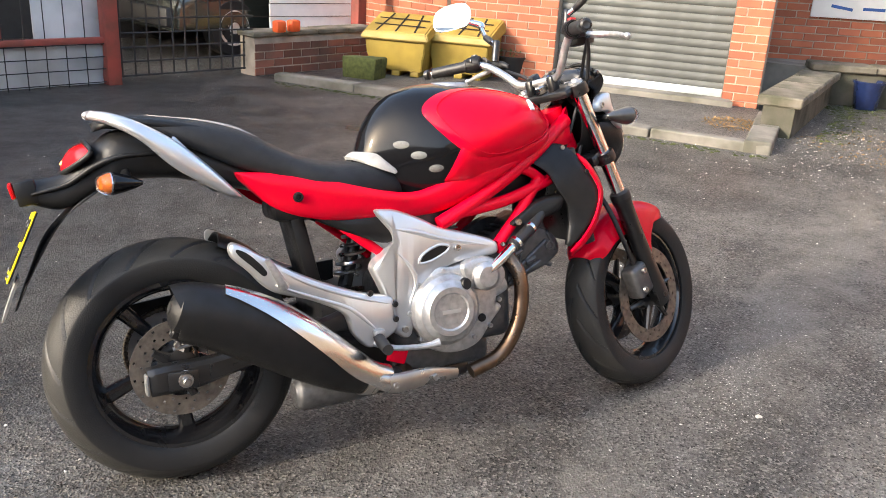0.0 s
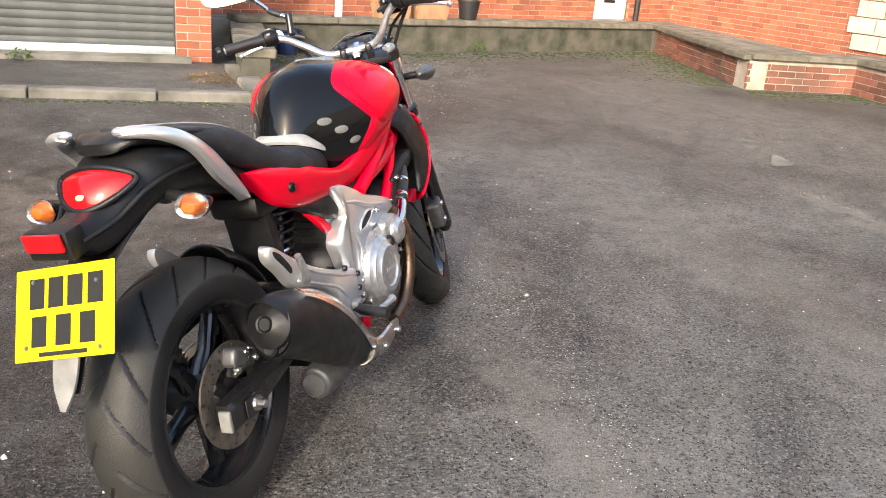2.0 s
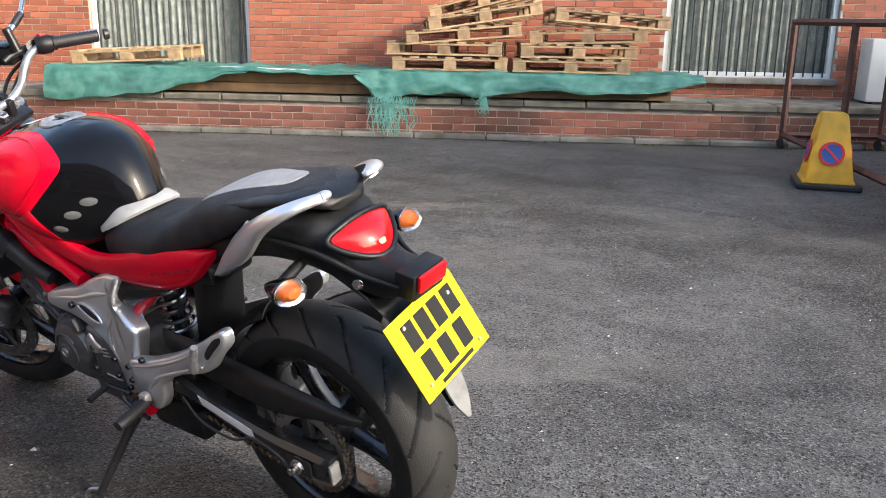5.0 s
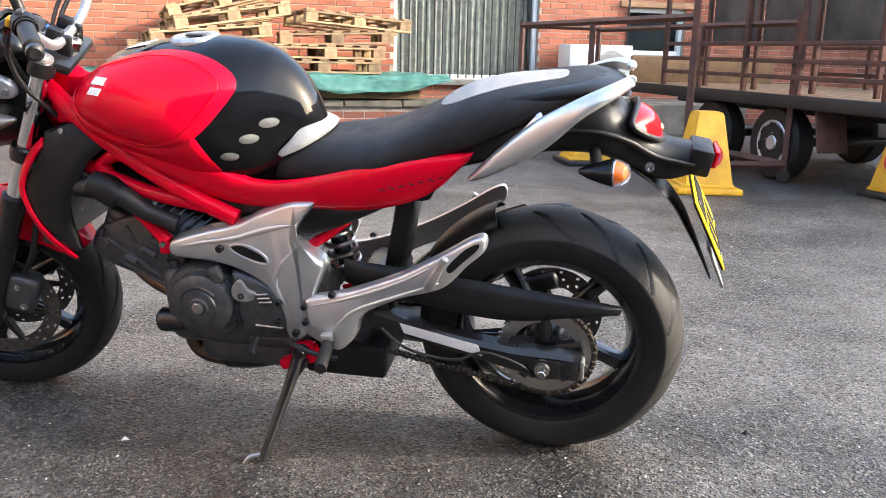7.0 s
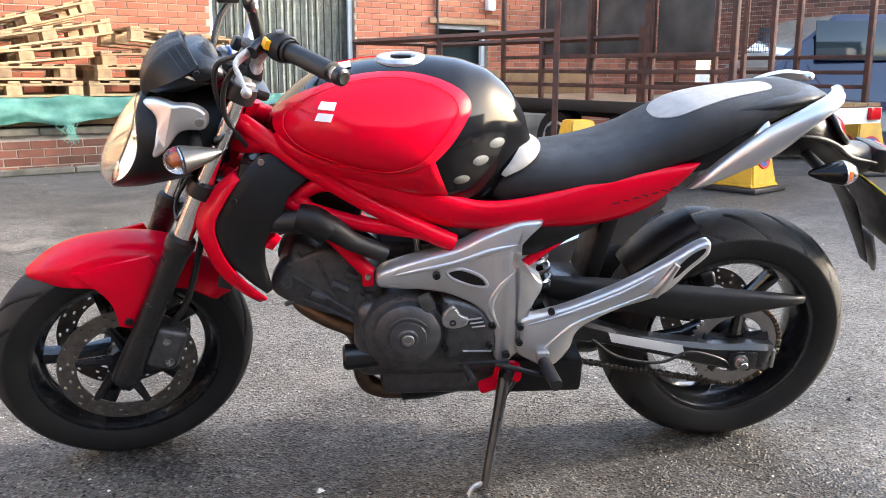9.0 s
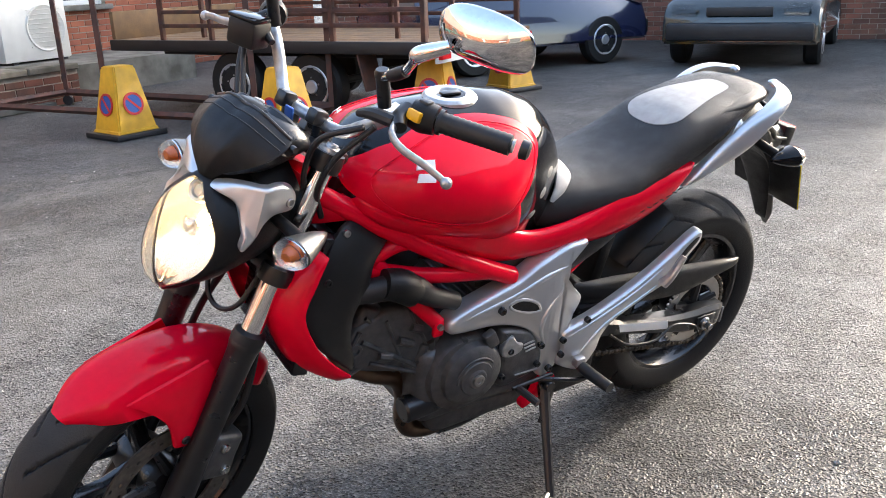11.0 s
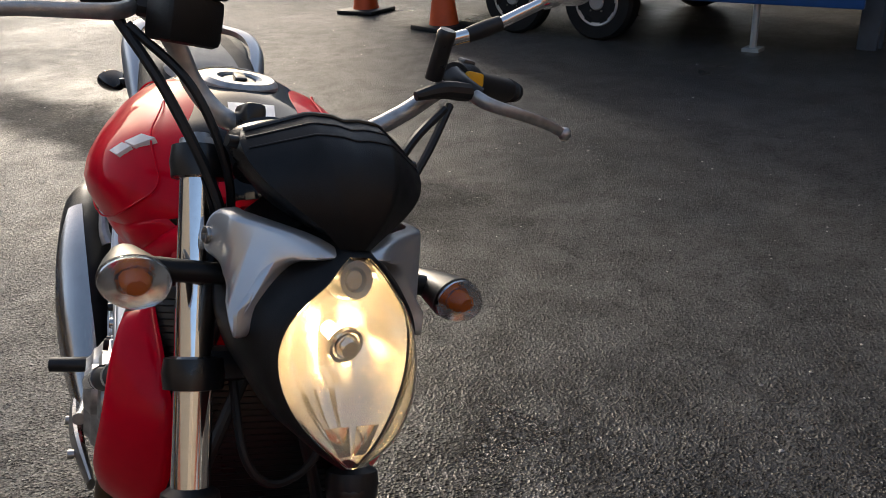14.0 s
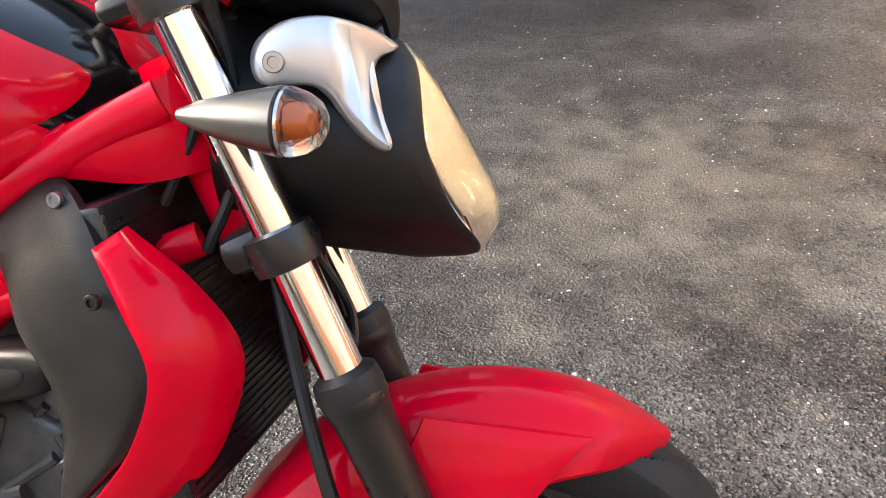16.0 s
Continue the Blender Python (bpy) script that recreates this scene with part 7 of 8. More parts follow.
for s in (1, -1):
    A = [(1.058, 0, 0.842), (1.0, 0, 0.812), (0.911, 0, 0.786), (0.83, 0, 0.776), (0.775, 0, 0.788), (0.742, 0, 0.812)]
    B = [(1.075, 0, 0.825), (1.0, 0, 0.775), (0.911, 0, 0.735), (0.83, 0, 0.705), (0.765, 0, 0.700), (0.705, 0, 0.716)]
    piece("tank_skirt", ribbon(A, B, (0, s, 0), 0.007, 0.006, 40, 10, 4, yfun=lambda x, z: tank_y(x, z) + 0.001), "red", tank, "glossy red lower tank side", smooth=50)

# red side covers from the steering head to the tail
TOPE = [(1.075, 0.842), (1.0, 0.795), (0.911, 0.763), (0.83, 0.748), (0.765, 0.752), (0.70, 0.714), (0.627, 0.694), (0.531, 0.704), (0.376, 0.742), (0.232, 0.768), (0.158, 0.774)]
BOTE = [(1.085, 0.822), (1.0, 0.778), (0.911, 0.730), (0.83, 0.690), (0.765, 0.655), (0.70, 0.634), (0.627, 0.627), (0.531, 0.630), (0.376, 0.640), (0.255, 0.678), (0.166, 0.756)]


def cover_y(x):
    return float(np.interp(x, [0.15, 0.25, 0.4, 0.55, 0.65, 0.75, 0.85, 0.95, 1.09], [0.118, 0.132, 0.142, 0.138, 0.130, 0.140, 0.152, 0.140, 0.085]))


for s in (1, -1):
    A = [(x, s * cover_y(x), z) for x, z in TOPE]
    B = [(x, s * (cover_y(x) - 0.012), z) for x, z in BOTE]
    cov = piece("side_cover", ribbon(A, B, (0, s, 0.1), 0.016, 0.012, 60, 12, 3), "red", label="glossy red side cover below the seat", smooth=50)
    # lettering as plain dark bars
    for k in range(7 if s > 0 else 0):
        f = k / 6
        x = 0.345 - 0.125 * f
        z = 0.697 + 0.030 * f
        piece("dark_bar", box((x, s * (cover_y(x) + 0.0165), z), (0.014, 0.0010, 0.0028), pose(0, 0, 0, 0, 13 - 28 * (k % 2), 0), 0.0003), "ink", cov, smooth=0)
    if s < 0:
        piece("cover_lug", lathe([(0.0, -0.002), (0.007, -0.002), (0.008, 0.004), (0.012, 0.003), (0.013, -0.004)], (0.303, s * 0.150, 0.705), (0, s, 0), 16), "plastic", cov)
    A = [(x, s * y, z) for x, y, z in ((0.60, 0.125, 0.660), (0.52, 0.128, 0.650), (0.42, 0.125, 0.640), (0.33, 0.115, 0.665))]
    B = [(x, s * y, z) for x, y, z in ((0.60, 0.125, 0.600), (0.54, 0.128, 0.565), (0.45, 0.125, 0.595), (0.36, 0.110, 0.635))]
    piece("inner_cover", ribbon(A, B, (0, s, 0), 0.008, 0.01, 16, 5), "plastic")

# seat
SEAT_TOP = [(0.630, 0.735), (0.60, 0.752), (0.55, 0.765), (0.506, 0.775), (0.438, 0.780), (0.389, 0.788), (0.341, 0.801), (0.284, 0.826), (0.25, 0.846), (0.206, 0.871), (0.173, 0.886), (0.10, 0.902), (0.04, 0.909), (-0.023, 0.917), (-0.07, 0.922), (-0.095, 0.920), (-0.115, 0.912)]
SEAT_BOT = [(0.630, 0.692), (0.60, 0.690), (0.523, 0.695), (0.364, 0.725), (0.28, 0.756), (0.161, 0.798), (0.045, 0.858), (-0.047, 0.893), (-0.115, 0.902)]
SEAT_W = [(0.630, 0.075), (0.60, 0.10), (0.55, 0.118), (0.45, 0.138), (0.36, 0.146), (0.28, 0.135), (0.18, 0.130), (0.08, 0.127), (0.0, 0.115), (-0.06, 0.095), (-0.10, 0.060), (-0.115, 0.03)]


def smooth_x(tab, x, d=0.02):
    return 0.25 * (along_x(tab, x - d) + 2 * along_x(tab, x) + along_x(tab, x + d))


def seat_z(x, y):
    w = smooth_x(SEAT_W, x)
    t, b = smooth_x(SEAT_TOP, x), smooth_x(SEAT_BOT, x)
    f = min(1.0, abs(y) / max(w, 0.01))
    return b + (t - b) * max(0.0, 1 - f ** 3.2) ** (1 / 3.2)


rings = []
for i in range(44):
    x = 0.630 - 0.745 * i / 43
    w, t, b = smooth_x(SEAT_W, x), smooth_x(SEAT_TOP, x), smooth_x(SEAT_BOT, x)
    ring = []
    for k in range(25):
        a = math.pi * k / 24
        c, s_ = math.cos(a), math.sin(a)
        ring.append((x, math.copysign(abs(c) ** (2 / 3.2), c) * w, b + (t - b) * abs(s_) ** (2 / 3.2)))
    ring += [(x, -w * 0.9, b - 0.012), (x, w * 0.9, b - 0.012)]
    rings.append(ring)
seat = piece("seat", rings_to_mesh(bmesh.new(), rings), "seat", label="black vinyl dual seat with grey inserts", smooth=60)
grey = [(0.236, -0.045), (0.243, 0.0), (0.236, 0.045), (0.205, 0.077), (0.155, 0.076), (0.06, 0.054), (-0.005, 0.038), (-0.020, 0.018), (-0.022, 0.0), (-0.020, -0.018), (-0.005, -0.038), (0.06, -0.054), (0.155, -0.076), (0.205, -0.077)]
piece("seat_insert", pad(grey, lambda u, v, h: (u, v, seat_z(u, v) + 0.0015 + h), 0.003, 0.001, 60, (1.0, 0.9, 0.75, 0.6, 0.45, 0.3, 0.15)), "seat_grey", seat, "pale grey seat insert", smooth=50)
A = [(0.585, 0.105, 0.754), (0.566, 0.092, 0.773), (0.548, 0.070, 0.794), (0.534, 0.038, 0.802), (0.531, 0.0, 0.804)]
B = [(0.576, 0.108, 0.750), (0.538, 0.098, 0.765), (0.508, 0.074, 0.779), (0.494, 0.038, 0.786), (0.490, 0.0, 0.788)]
A, B = ([*line, *[(x, -y, z) for x, y, z in line[-2::-1]]] for line in (A, B))
piece("tank_edge_insert", ribbon(A, B, (-0.4, 0, 0.9), 0.004, 0.009, 48, 6, 3), "seat_grey", seat, "pale grey band where seat meets tank", smooth=60)

# tail
TAIL = [(0.34, 0.690, 0.735, 0.085), (0.28, 0.700, 0.760, 0.100), (0.20, 0.722, 0.800, 0.106), (0.10, 0.748, 0.836, 0.106), (0.02, 0.765, 0.866, 0.106), (-0.06, 0.768, 0.884, 0.108),
        (-0.105, 0.762, 0.882, 0.104), (-0.135, 0.748, 0.862, 0.092), (-0.170, 0.728, 0.832, 0.076), (-0.205, 0.712, 0.800, 0.064), (-0.24, 0.708, 0.786, 0.055), (-0.285, 0.722, 0.780, 0.048), (-0.312, 0.730, 0.776, 0.045)]
TAILC = curve_pts(TAIL, 40)
rings = []
for x, zb, zt, w in TAILC:
    ring = []
    for k in range(24):
        a = 2 * math.pi * k / 24
        c, s_ = math.cos(a), math.sin(a)
        ring.append((x, math.copysign(abs(c) ** 0.55, c) * w * (1 - 0.22 * max(0.0, s_) * min(1.0, max(0.0, -x / 0.12))), (zb + zt) / 2 + math.copysign(abs(s_) ** 0.62, s_) * (zt - zb) / 2))
    rings.append(ring)
tail = piece("tail_fairing", rings_to_mesh(bmesh.new(), rings), "plastic", label="black plastic tail fairing", smooth=50)


def on_tail_back(u, v, h):
    d = Vector((-0.075, 0, -0.095)).normalized()
    nrm = Vector((-0.095, 0, 0.075)).normalized()
    p = Vector((-0.161, 0, 0.842)) + d * v * 0.82 + nrm * (h + 0.015 - 2.6 * u * u)
    return (p.x, u, p.z)


tl = [(-0.081, 0.002), (-0.04, -0.008), (0.0, -0.010), (0.04, -0.008), (0.081, 0.002), (0.072, 0.035), (0.045, 0.070), (0.02, 0.088), (0.0, 0.092), (-0.02, 0.088), (-0.045, 0.070), (-0.072, 0.035)]
lamp = piece("tail_light", pad(tl, on_tail_back, 0.006, 0.016, 60, (1, 0.97, 0.9, 0.7, 0.4)), "red_lens", tail, "lit red tail light lens", smooth=50)
loop_ = [on_tail_back(u * 1.09, v * 1.10 - 0.004, -0.001) for u, v in curve_pts(tl, 60, closed=True)]
piece("light_rim", sweep(loop_ + loop_[:1], 0.0065, 10, smooth=False), "plastic", tail, "black rim round the tail light", smooth=60)
seat_cowl = []
for x, w, z0, z1 in ((0.10, 0.112, 0.855, 0.895), (0.0, 0.116, 0.878, 0.912), (-0.07, 0.104, 0.890, 0.920), (-0.115, 0.080, 0.888, 0.914), (-0.140, 0.050, 0.880, 0.902)):
    seat_cowl.append([(x - 0.012 * (1 - abs(math.cos(2 * math.pi * k / 24))), math.copysign(abs(math.cos(2 * math.pi * k / 24)) ** 0.6, math.cos(2 * math.pi * k / 24)) * w, (z0 + z1) / 2 + math.copysign(abs(math.sin(2 * math.pi * k / 24)) ** 0.7, math.sin(2 * math.pi * k / 24)) * (z1 - z0) / 2) for k in range(24)])
piece("seat_cowl", rings_to_mesh(bmesh.new(), seat_cowl), "plastic", tail, "black cowl behind the seat", smooth=55)
for s in (1, -1):
    piece("flank_crease", sweep([(0.02, s * 0.108, 0.828), (-0.09, s * 0.112, 0.826), (-0.15, s * 0.094, 0.806), (-0.21, s * 0.068, 0.768), (-0.285, s * 0.050, 0.748)], [0.004, 0.006, 0.007, 0.006, 0.004], 10, 30), "plastic", tail, smooth=60)
piece("boss", box((-0.296, 0, 0.752), (0.046, 0.100, 0.056), pose(0, 0, 0, 0, -10, 0), 0.006), "plastic", tail, "square black end of the tail")
piece("bulb_glow", pad([(-0.008, 0.062), (0.008, 0.062), (0.006, 0.074), (-0.006, 0.074)], lambda u, v, h: on_tail_back(u, v, h + 0.0115), 0.002, 0.002, 20), "tailbulb", lamp)
piece("reflector", box((-0.326, 0, 0.757), (0.010, 0.085, 0.036), pose(0, 0, 0, 0, -12, 0), 0.004), "red_lens", tail, "red rectangular reflector")
piece("seat_lock", lathe([(0.0, 0.002), (0.004, 0.004), (0.010, 0.004), (0.012, 0)], (-0.196, 0.067, 0.746), (-0.2, 1, 0.2), 16), "chrome", tail)
hang = []
for x, z, w, t in ((-0.10, 0.775, 0.075, 0.020), (-0.165, 0.738, 0.066, 0.040), (-0.215, 0.700, 0.058, 0.040), (-0.258, 0.650, 0.048, 0.028), (-0.292, 0.590, 0.038, 0.016), (-0.322, 0.530, 0.028, 0.009), (-0.345, 0.480, 0.018, 0.006)):
    hang.append([(x + 0.42 * t * math.sin(a_) * 1.6, math.copysign(abs(math.cos(a_)) ** 0.6, math.cos(a_)) * w, z + t * math.copysign(abs(math.sin(a_)) ** 0.6, math.sin(a_)) * 0.5) for a_ in [2 * math.pi * k / 20 for k in range(20)]])
hang = [list(map(tuple, r)) for r in curve_pts(np.array(hang).reshape(len(hang), -1), 24).reshape(24, 20, 3)]
piece("plate_hanger", rings_to_mesh(bmesh.new(), hang), "plastic", tail, "black plastic plate hanger", smooth=60)
piece("mud_flap", ribbon([(-0.335, -0.030, 0.56), (-0.36, -0.025, 0.50), (-0.378, -0.006, 0.455)], [(-0.335, 0.030, 0.56), (-0.36, 0.025, 0.50), (-0.378, 0.006, 0.455)], (-0.9, 0, 0.4), 0.002, 0.005, 12, 4), "dirt_guard", tail, "scuffed grey mud flap")
# number plate with plain bars
pc, pu = Vector((-0.3215, -0.004, 0.628)), Vector((-0.008, 0.222, -0.022)).normalized()
pv = Vector((-0.073, -0.010, -0.152))
pv = (pv - pu * pv.dot(pu)).normalized()
pn = pu.cross(pv).normalized()
if pn.x > 0:
    pn = -pn
pm = Matrix((pu, -pv, pn)).transposed().to_4x4()


def plate_at(u, v, h):
    return pc + pu * u + pv * v + pn * h


plate = piece("number_plate", box(pc, (0.226, 0.170, 0.003), pm, 0.001, segs=1), "plate", tail, "yellow rear number plate with dark bars", smooth=0)
piece("plate_back", box(plate_at(0, 0, -0.0035), (0.222, 0.166, 0.003), pm), "plastic", plate, smooth=0)
for row, (v, xs_) in enumerate(((-0.038, (-0.072, -0.026, 0.018, 0.062)), (0.032, (-0.055, 0.0, 0.056)))):
    for u in xs_:
        piece("dark_bar", box(plate_at(u, v, 0.0025), (0.034, 0.056, 0.001), pm), "ink", plate, smooth=0)
piece("dark_bar", box(plate_at(0.0, 0.074, 0.0025), (0.11, 0.008, 0.001), pm), "ink", plate, smooth=0)
for u, v in ((-0.075, -0.05), (0.07, -0.06), (-0.085, 0.07), (0.085, 0.06)):
    piece("plate_screw", lathe([(0.0, 0.003), (0.004, 0.003), (0.005, 0)], plate_at(u, v, 0.002), pn, 10), "steel", plate)

# grab rails
for s in (1, -1):
    A = [(x, s * y, z) for x, y, z in ((0.172, 0.118, 0.714), (0.110, 0.126, 0.782), (0.03, 0.138, 0.852), (-0.05, 0.143, 0.900), (-0.108, 0.122, 0.924), (-0.146, 0.072, 0.931))]
    B = [(x, s * y, z) for x, y, z in ((0.145, 0.116, 0.716), (0.085, 0.134, 0.752), (0.01, 0.152, 0.800), (-0.06, 0.160, 0.866), (-0.120, 0.138, 0.902), (-0.156, 0.080, 0.915))]
    gr = piece("grab_rail", ribbon(A, B, (-0.25, s, 0.25), 0.010, 0.018, 34, 8, 3), "silver", label="silver painted passenger grab rail", smooth=50)
    piece("rail_end", sweep([(-0.146, s * 0.074, 0.922), (-0.147, s * 0.060, 0.922), (-0.142, s * 0.050, 0.921)], [0.0095, 0.009, 0.004], 12, 12, flat=1.2), "silver", gr)
    piece("rail_foot", ribbon([(0.055, s * 0.126, 0.832), (0.030, s * 0.118, 0.862)], [(0.010, s * 0.130, 0.840), (0.022, s * 0.118, 0.866)], (0, s, 0.3), 0.004, 0.008, 6, 4), "silver", gr)

# indicators: bullet body with clear lens and amber core
def indicator(p, out, back, steer, stalk_to, wide=1.45, size=1.0, tail=1.0):
    p, out = Vector(p), Vector(out).normalized()
    flat = Vector((0, 0, 1)).cross(out).normalized()

    def oval(profile, segs=28, closed=False):
        bm = lathe([(r * size, h * size * (tail if h < 0 else 1.0)) for r, h in profile], (0, 0, 0), out, segs, closed=closed)
        for v in bm.verts:
            v.co = p + v.co + flat * (v.co.dot(flat) * (wide - 1))
        return bm
    root = piece("indicator", oval([(0.0, -0.074), (0.005, -0.071), (0.013, -0.054), (0.021, -0.028), (0.027, -0.004), (0.0285, 0.004), (0.027, 0.006)]), "gloss_black" if back else "gunmetal", label="bullet indicator with clear lens", steer=steer)
    piece("lens", oval([(0.0, 0.041), (0.009, 0.0395), (0.018, 0.034), (0.0245, 0.024), (0.0278, 0.013), (0.0282, 0.0045)]), "ribbed_lens", root, "clear ribbed lens", steer=steer)
    piece("amber_core", oval([(r * (1.4 if back else 1.0), h) for r, h in ((0.0, 0.026), (0.007, 0.024), (0.010, 0.018), (0.011, 0.008))], 20), "amber", root, steer=steer)
    piece("core_backing", oval([(0.012, 0.0075), (0.026, 0.0095), (0.0265, 0.007), (0.012, 0.007)], 28, True), "chrome", root, steer=steer)
    piece("stalk", sweep([p - out * 0.03 * size, Vector(stalk_to)], [0.013, 0.011], 12), "plastic", root, steer=steer)


for s in (1, -1):
    indicator((-0.122, s * 0.180, 0.770), (-1, s * 0.12, 0.05), True, False, (-0.085, s * 0.085, 0.790), 1.35, 0.92, 0.95)
    indicator((1.284 if s > 0 else 1.254, s * 0.185, 0.845), (1.0, s * 0.16, -0.02), False, True, (1.250, s * 0.085, 0.850), 1.32, 0.92, 1.15)

# front fork and clamps
def fork(z, dx=0.040):
    return 1.549 - 0.4663 * z + dx


for s in (1, -1):
    top, mid, low = Vector((fork(0.955), s * 0.100, 0.955)), Vector((fork(0.60), s * 0.100, 0.60)), Vector((fork(0.285), s * 0.100, 0.285))
    fk = piece("fork_leg", sweep([top.lerp(mid, 0.02), mid], 0.0205, 20), "chrome", label="chrome fork stanchion", steer=True)
    piece("slider", sweep([mid + (top - mid) * 0.03, mid, mid.lerp(low, 0.1), mid.lerp(low, 0.55), low, low + Vector((0.008, 0, -0.014))], [0.030, 0.031, 0.027, 0.026, 0.030, 0.022], 18, 30), "satin", fk, "black fork slider", steer=True)
    piece("dust_seal", lathe([(0.021, 0.02), (0.030, 0.014), (0.032, 0), (0.030, -0.01)], mid + (top - mid) * 0.03, top - mid, 20), "hose", fk, steer=True)
    piece("clamp_collar", lathe([(0.021, 0.018), (0.031, 0.016), (0.033, 0.0), (0.031, -0.016), (0.021, -0.018)], (fork(0.735), s * 0.100, 0.735), AXIS, 22), "satin", fk, steer=True)
    piece("top_collar", lathe([(0.021, 0.018), (0.029, 0.017), (0.031, 0.0), (0.029, -0.017), (0.021, -0.018)], (fork(0.937), s * 0.100, 0.937), AXIS, 22), "satin", fk, steer=True)
    piece("fork_cap", lathe([(0.0, 0.012), (0.010, 0.012), (0.012, 0.006), (0.021, 0.005), (0.023, -0.01)], top, AXIS, 18), "silver_worn", fk, steer=True)
    piece("axle_clamp", lathe([(0.0, 0.03), (0.012, 0.03), (0.014, 0.016), (0.026, 0.014), (0.028, -0.014)], (1.450, s * 0.100, 0.288), (0, s, 0), 18), "satin", fk, steer=True)
    cal = piece("brake_caliper", box((1.362, s * 0.088, 0.345), (0.075, 0.058, 0.105), pose(0, 0, 0, 0, -24, 0), 0.014, segs=3), "engine", label="dark grey front brake caliper", steer=True)
    for dz in (-0.03, 0.03):
        bolt((1.360, s * 0.118, 0.345 + dz), (0, s, 0), 0.010, 0.006, "steel", cal, True)
    piece("caliper_bracket", sweep([(1.385, s * 0.098, 0.40), (1.41, s * 0.1, 0.42), (1.42, s * 0.1, 0.34)], 0.012, 8), "satin", cal, steer=True)
    piece("brake_hose", sweep([(1.345, s * 0.095, 0.40), (1.305, s * 0.10, 0.46), (1.27, s * 0.085, 0.56), (1.24, s * 0.05, 0.66), (1.22, s * 0.02, 0.74)], 0.0075, 10, 30), "hose", steer=True)
piece("lower_clamp", box((fork(0.735) - 0.02, 0, 0.735), (0.075, 0.20, 0.036), pose(0, 0, 0, 0, -25, 0), 0.012), "satin", steer=True)
yoke = piece("top_clamp", box((fork(0.935) - 0.02, 0, 0.937), (0.085, 0.205, 0.026), pose(0, 0, 0, 0, -25, 0), 0.011), "satin", label="black top fork clamp", steer=True)
piece("stem_nut", lathe([(0.0, 0.022), (0.014, 0.022), (0.018, 0.018), (0.018, 0)], STEM + AXIS * 1.04, AXIS, 6), "steel", yoke, smooth=0, steer=True)
for s in (1, -1):
    piece("riser_cap", box((1.127, s * 0.042, 0.989), (0.036, 0.026, 0.030), pose(0, 0, 0, 0, -25, 0), 0.007), "satin", yoke, steer=True)
    piece("riser", box((1.113, s * 0.042, 0.961), (0.034, 0.024, 0.050), pose(0, 0, 0, 0, -10, 0), 0.008), "satin", yoke, steer=True)

# front mudguard
rings = []
for i in range(36):
    f = i / 35
    a = radians(-60 + 95 * f)
    wd = 0.078 * (1 - max(0, (f - 0.78) / 0.22) ** 2.2 * 0.72) * (1 - max(0, (0.12 - f) / 0.12) ** 2 * 0.4)
    outer, inner = [], []
    for k in range(13):
        s_ = -1 + 2 * k / 12
        deep = float(np.interp(math.degrees(a), [-60, -38, -12, 3, 14, 26, 34, 40], [0.045, 0.062, 0.085, 0.090, 0.066, 0.040, 0.022, 0.015]))
        R = 0.305 - deep * (0.42 * abs(s_) ** 2.6 + 0.58 * abs(s_) ** 7)
        y = wd * math.copysign(abs(s_) ** 0.85, s_)
        outer.append((1.448 + R * math.sin(a), y, 0.288 + R * math.cos(a)))
        inner.append((1.448 + (R - 0.005) * math.sin(a), y * 0.96, 0.288 + (R - 0.005) * math.cos(a)))
    rings.append(outer + inner[::-1])
mud = piece("front_mudguard", rings_to_mesh(bmesh.new(), rings), "red", label="glossy red front mudguard", smooth=50, steer=True)
for s in (1, -1):
    A = [(1.37, s * 0.077, 0.575), (1.355, s * 0.083, 0.52), (1.395, s * 0.088, 0.455), (1.425, s * 0.090, 0.405)]
    B = [(1.530, s * 0.070, 0.555), (1.495, s * 0.083, 0.525), (1.462, s * 0.088, 0.475), (1.452, s * 0.090, 0.415)]
    piece("mudguard_stay", ribbon(A, B, (0, s, 0), 0.006, 0.006, 20, 8), "red", mud, smooth=50, steer=True)
    bolt((1.432, s * 0.094, 0.428), (0, s, 0), 0.009, 0.005, "satin", mud, True)

# headlamp: height, ridge, edge and half width of the lens
LENS = [(0.911, 1.349, 1.341, 0.012), (0.900, 1.358, 1.349, 0.026), (0.887, 1.367, 1.355, 0.038), (0.867, 1.382, 1.358, 0.058), (0.845, 1.397, 1.360, 0.072), (0.818, 1.413, 1.365, 0.078), (0.792, 1.429, 1.376, 0.074), (0.770, 1.437, 1.388, 0.063), (0.750, 1.439, 1.402, 0.046), (0.733, 1.432, 1.416, 0.024), (0.722, 1.425, 1.421, 0.008)]
LC = curve_pts(LENS, 34)


def lamp_grid(fn, cols=24):
    bm = bmesh.new()
    rows = [[bm.verts.new(fn(z, xr, xe, w, 2 * k / cols - 1)) for k in range(cols + 1)] for z, xr, xe, w in LC]
    for a, b in zip(rows, rows[1:]):
        for k in range(cols):
            bm.faces.new((a[k], a[k + 1], b[k + 1], b[k]))
    return bm


def solid(bm, t):
    bmesh.ops.recalc_face_normals(bm, faces=bm.faces)
    bmesh.ops.solidify(bm, geom=bm.faces[:], thickness=t)
    return bm


def lens_at(z, xr, xe, w, u):
    return (xr - (xr - xe) * abs(u) ** 2.2, w * math.sin(u * math.pi / 2 * 0.96) / math.sin(math.pi / 2 * 0.96), z)


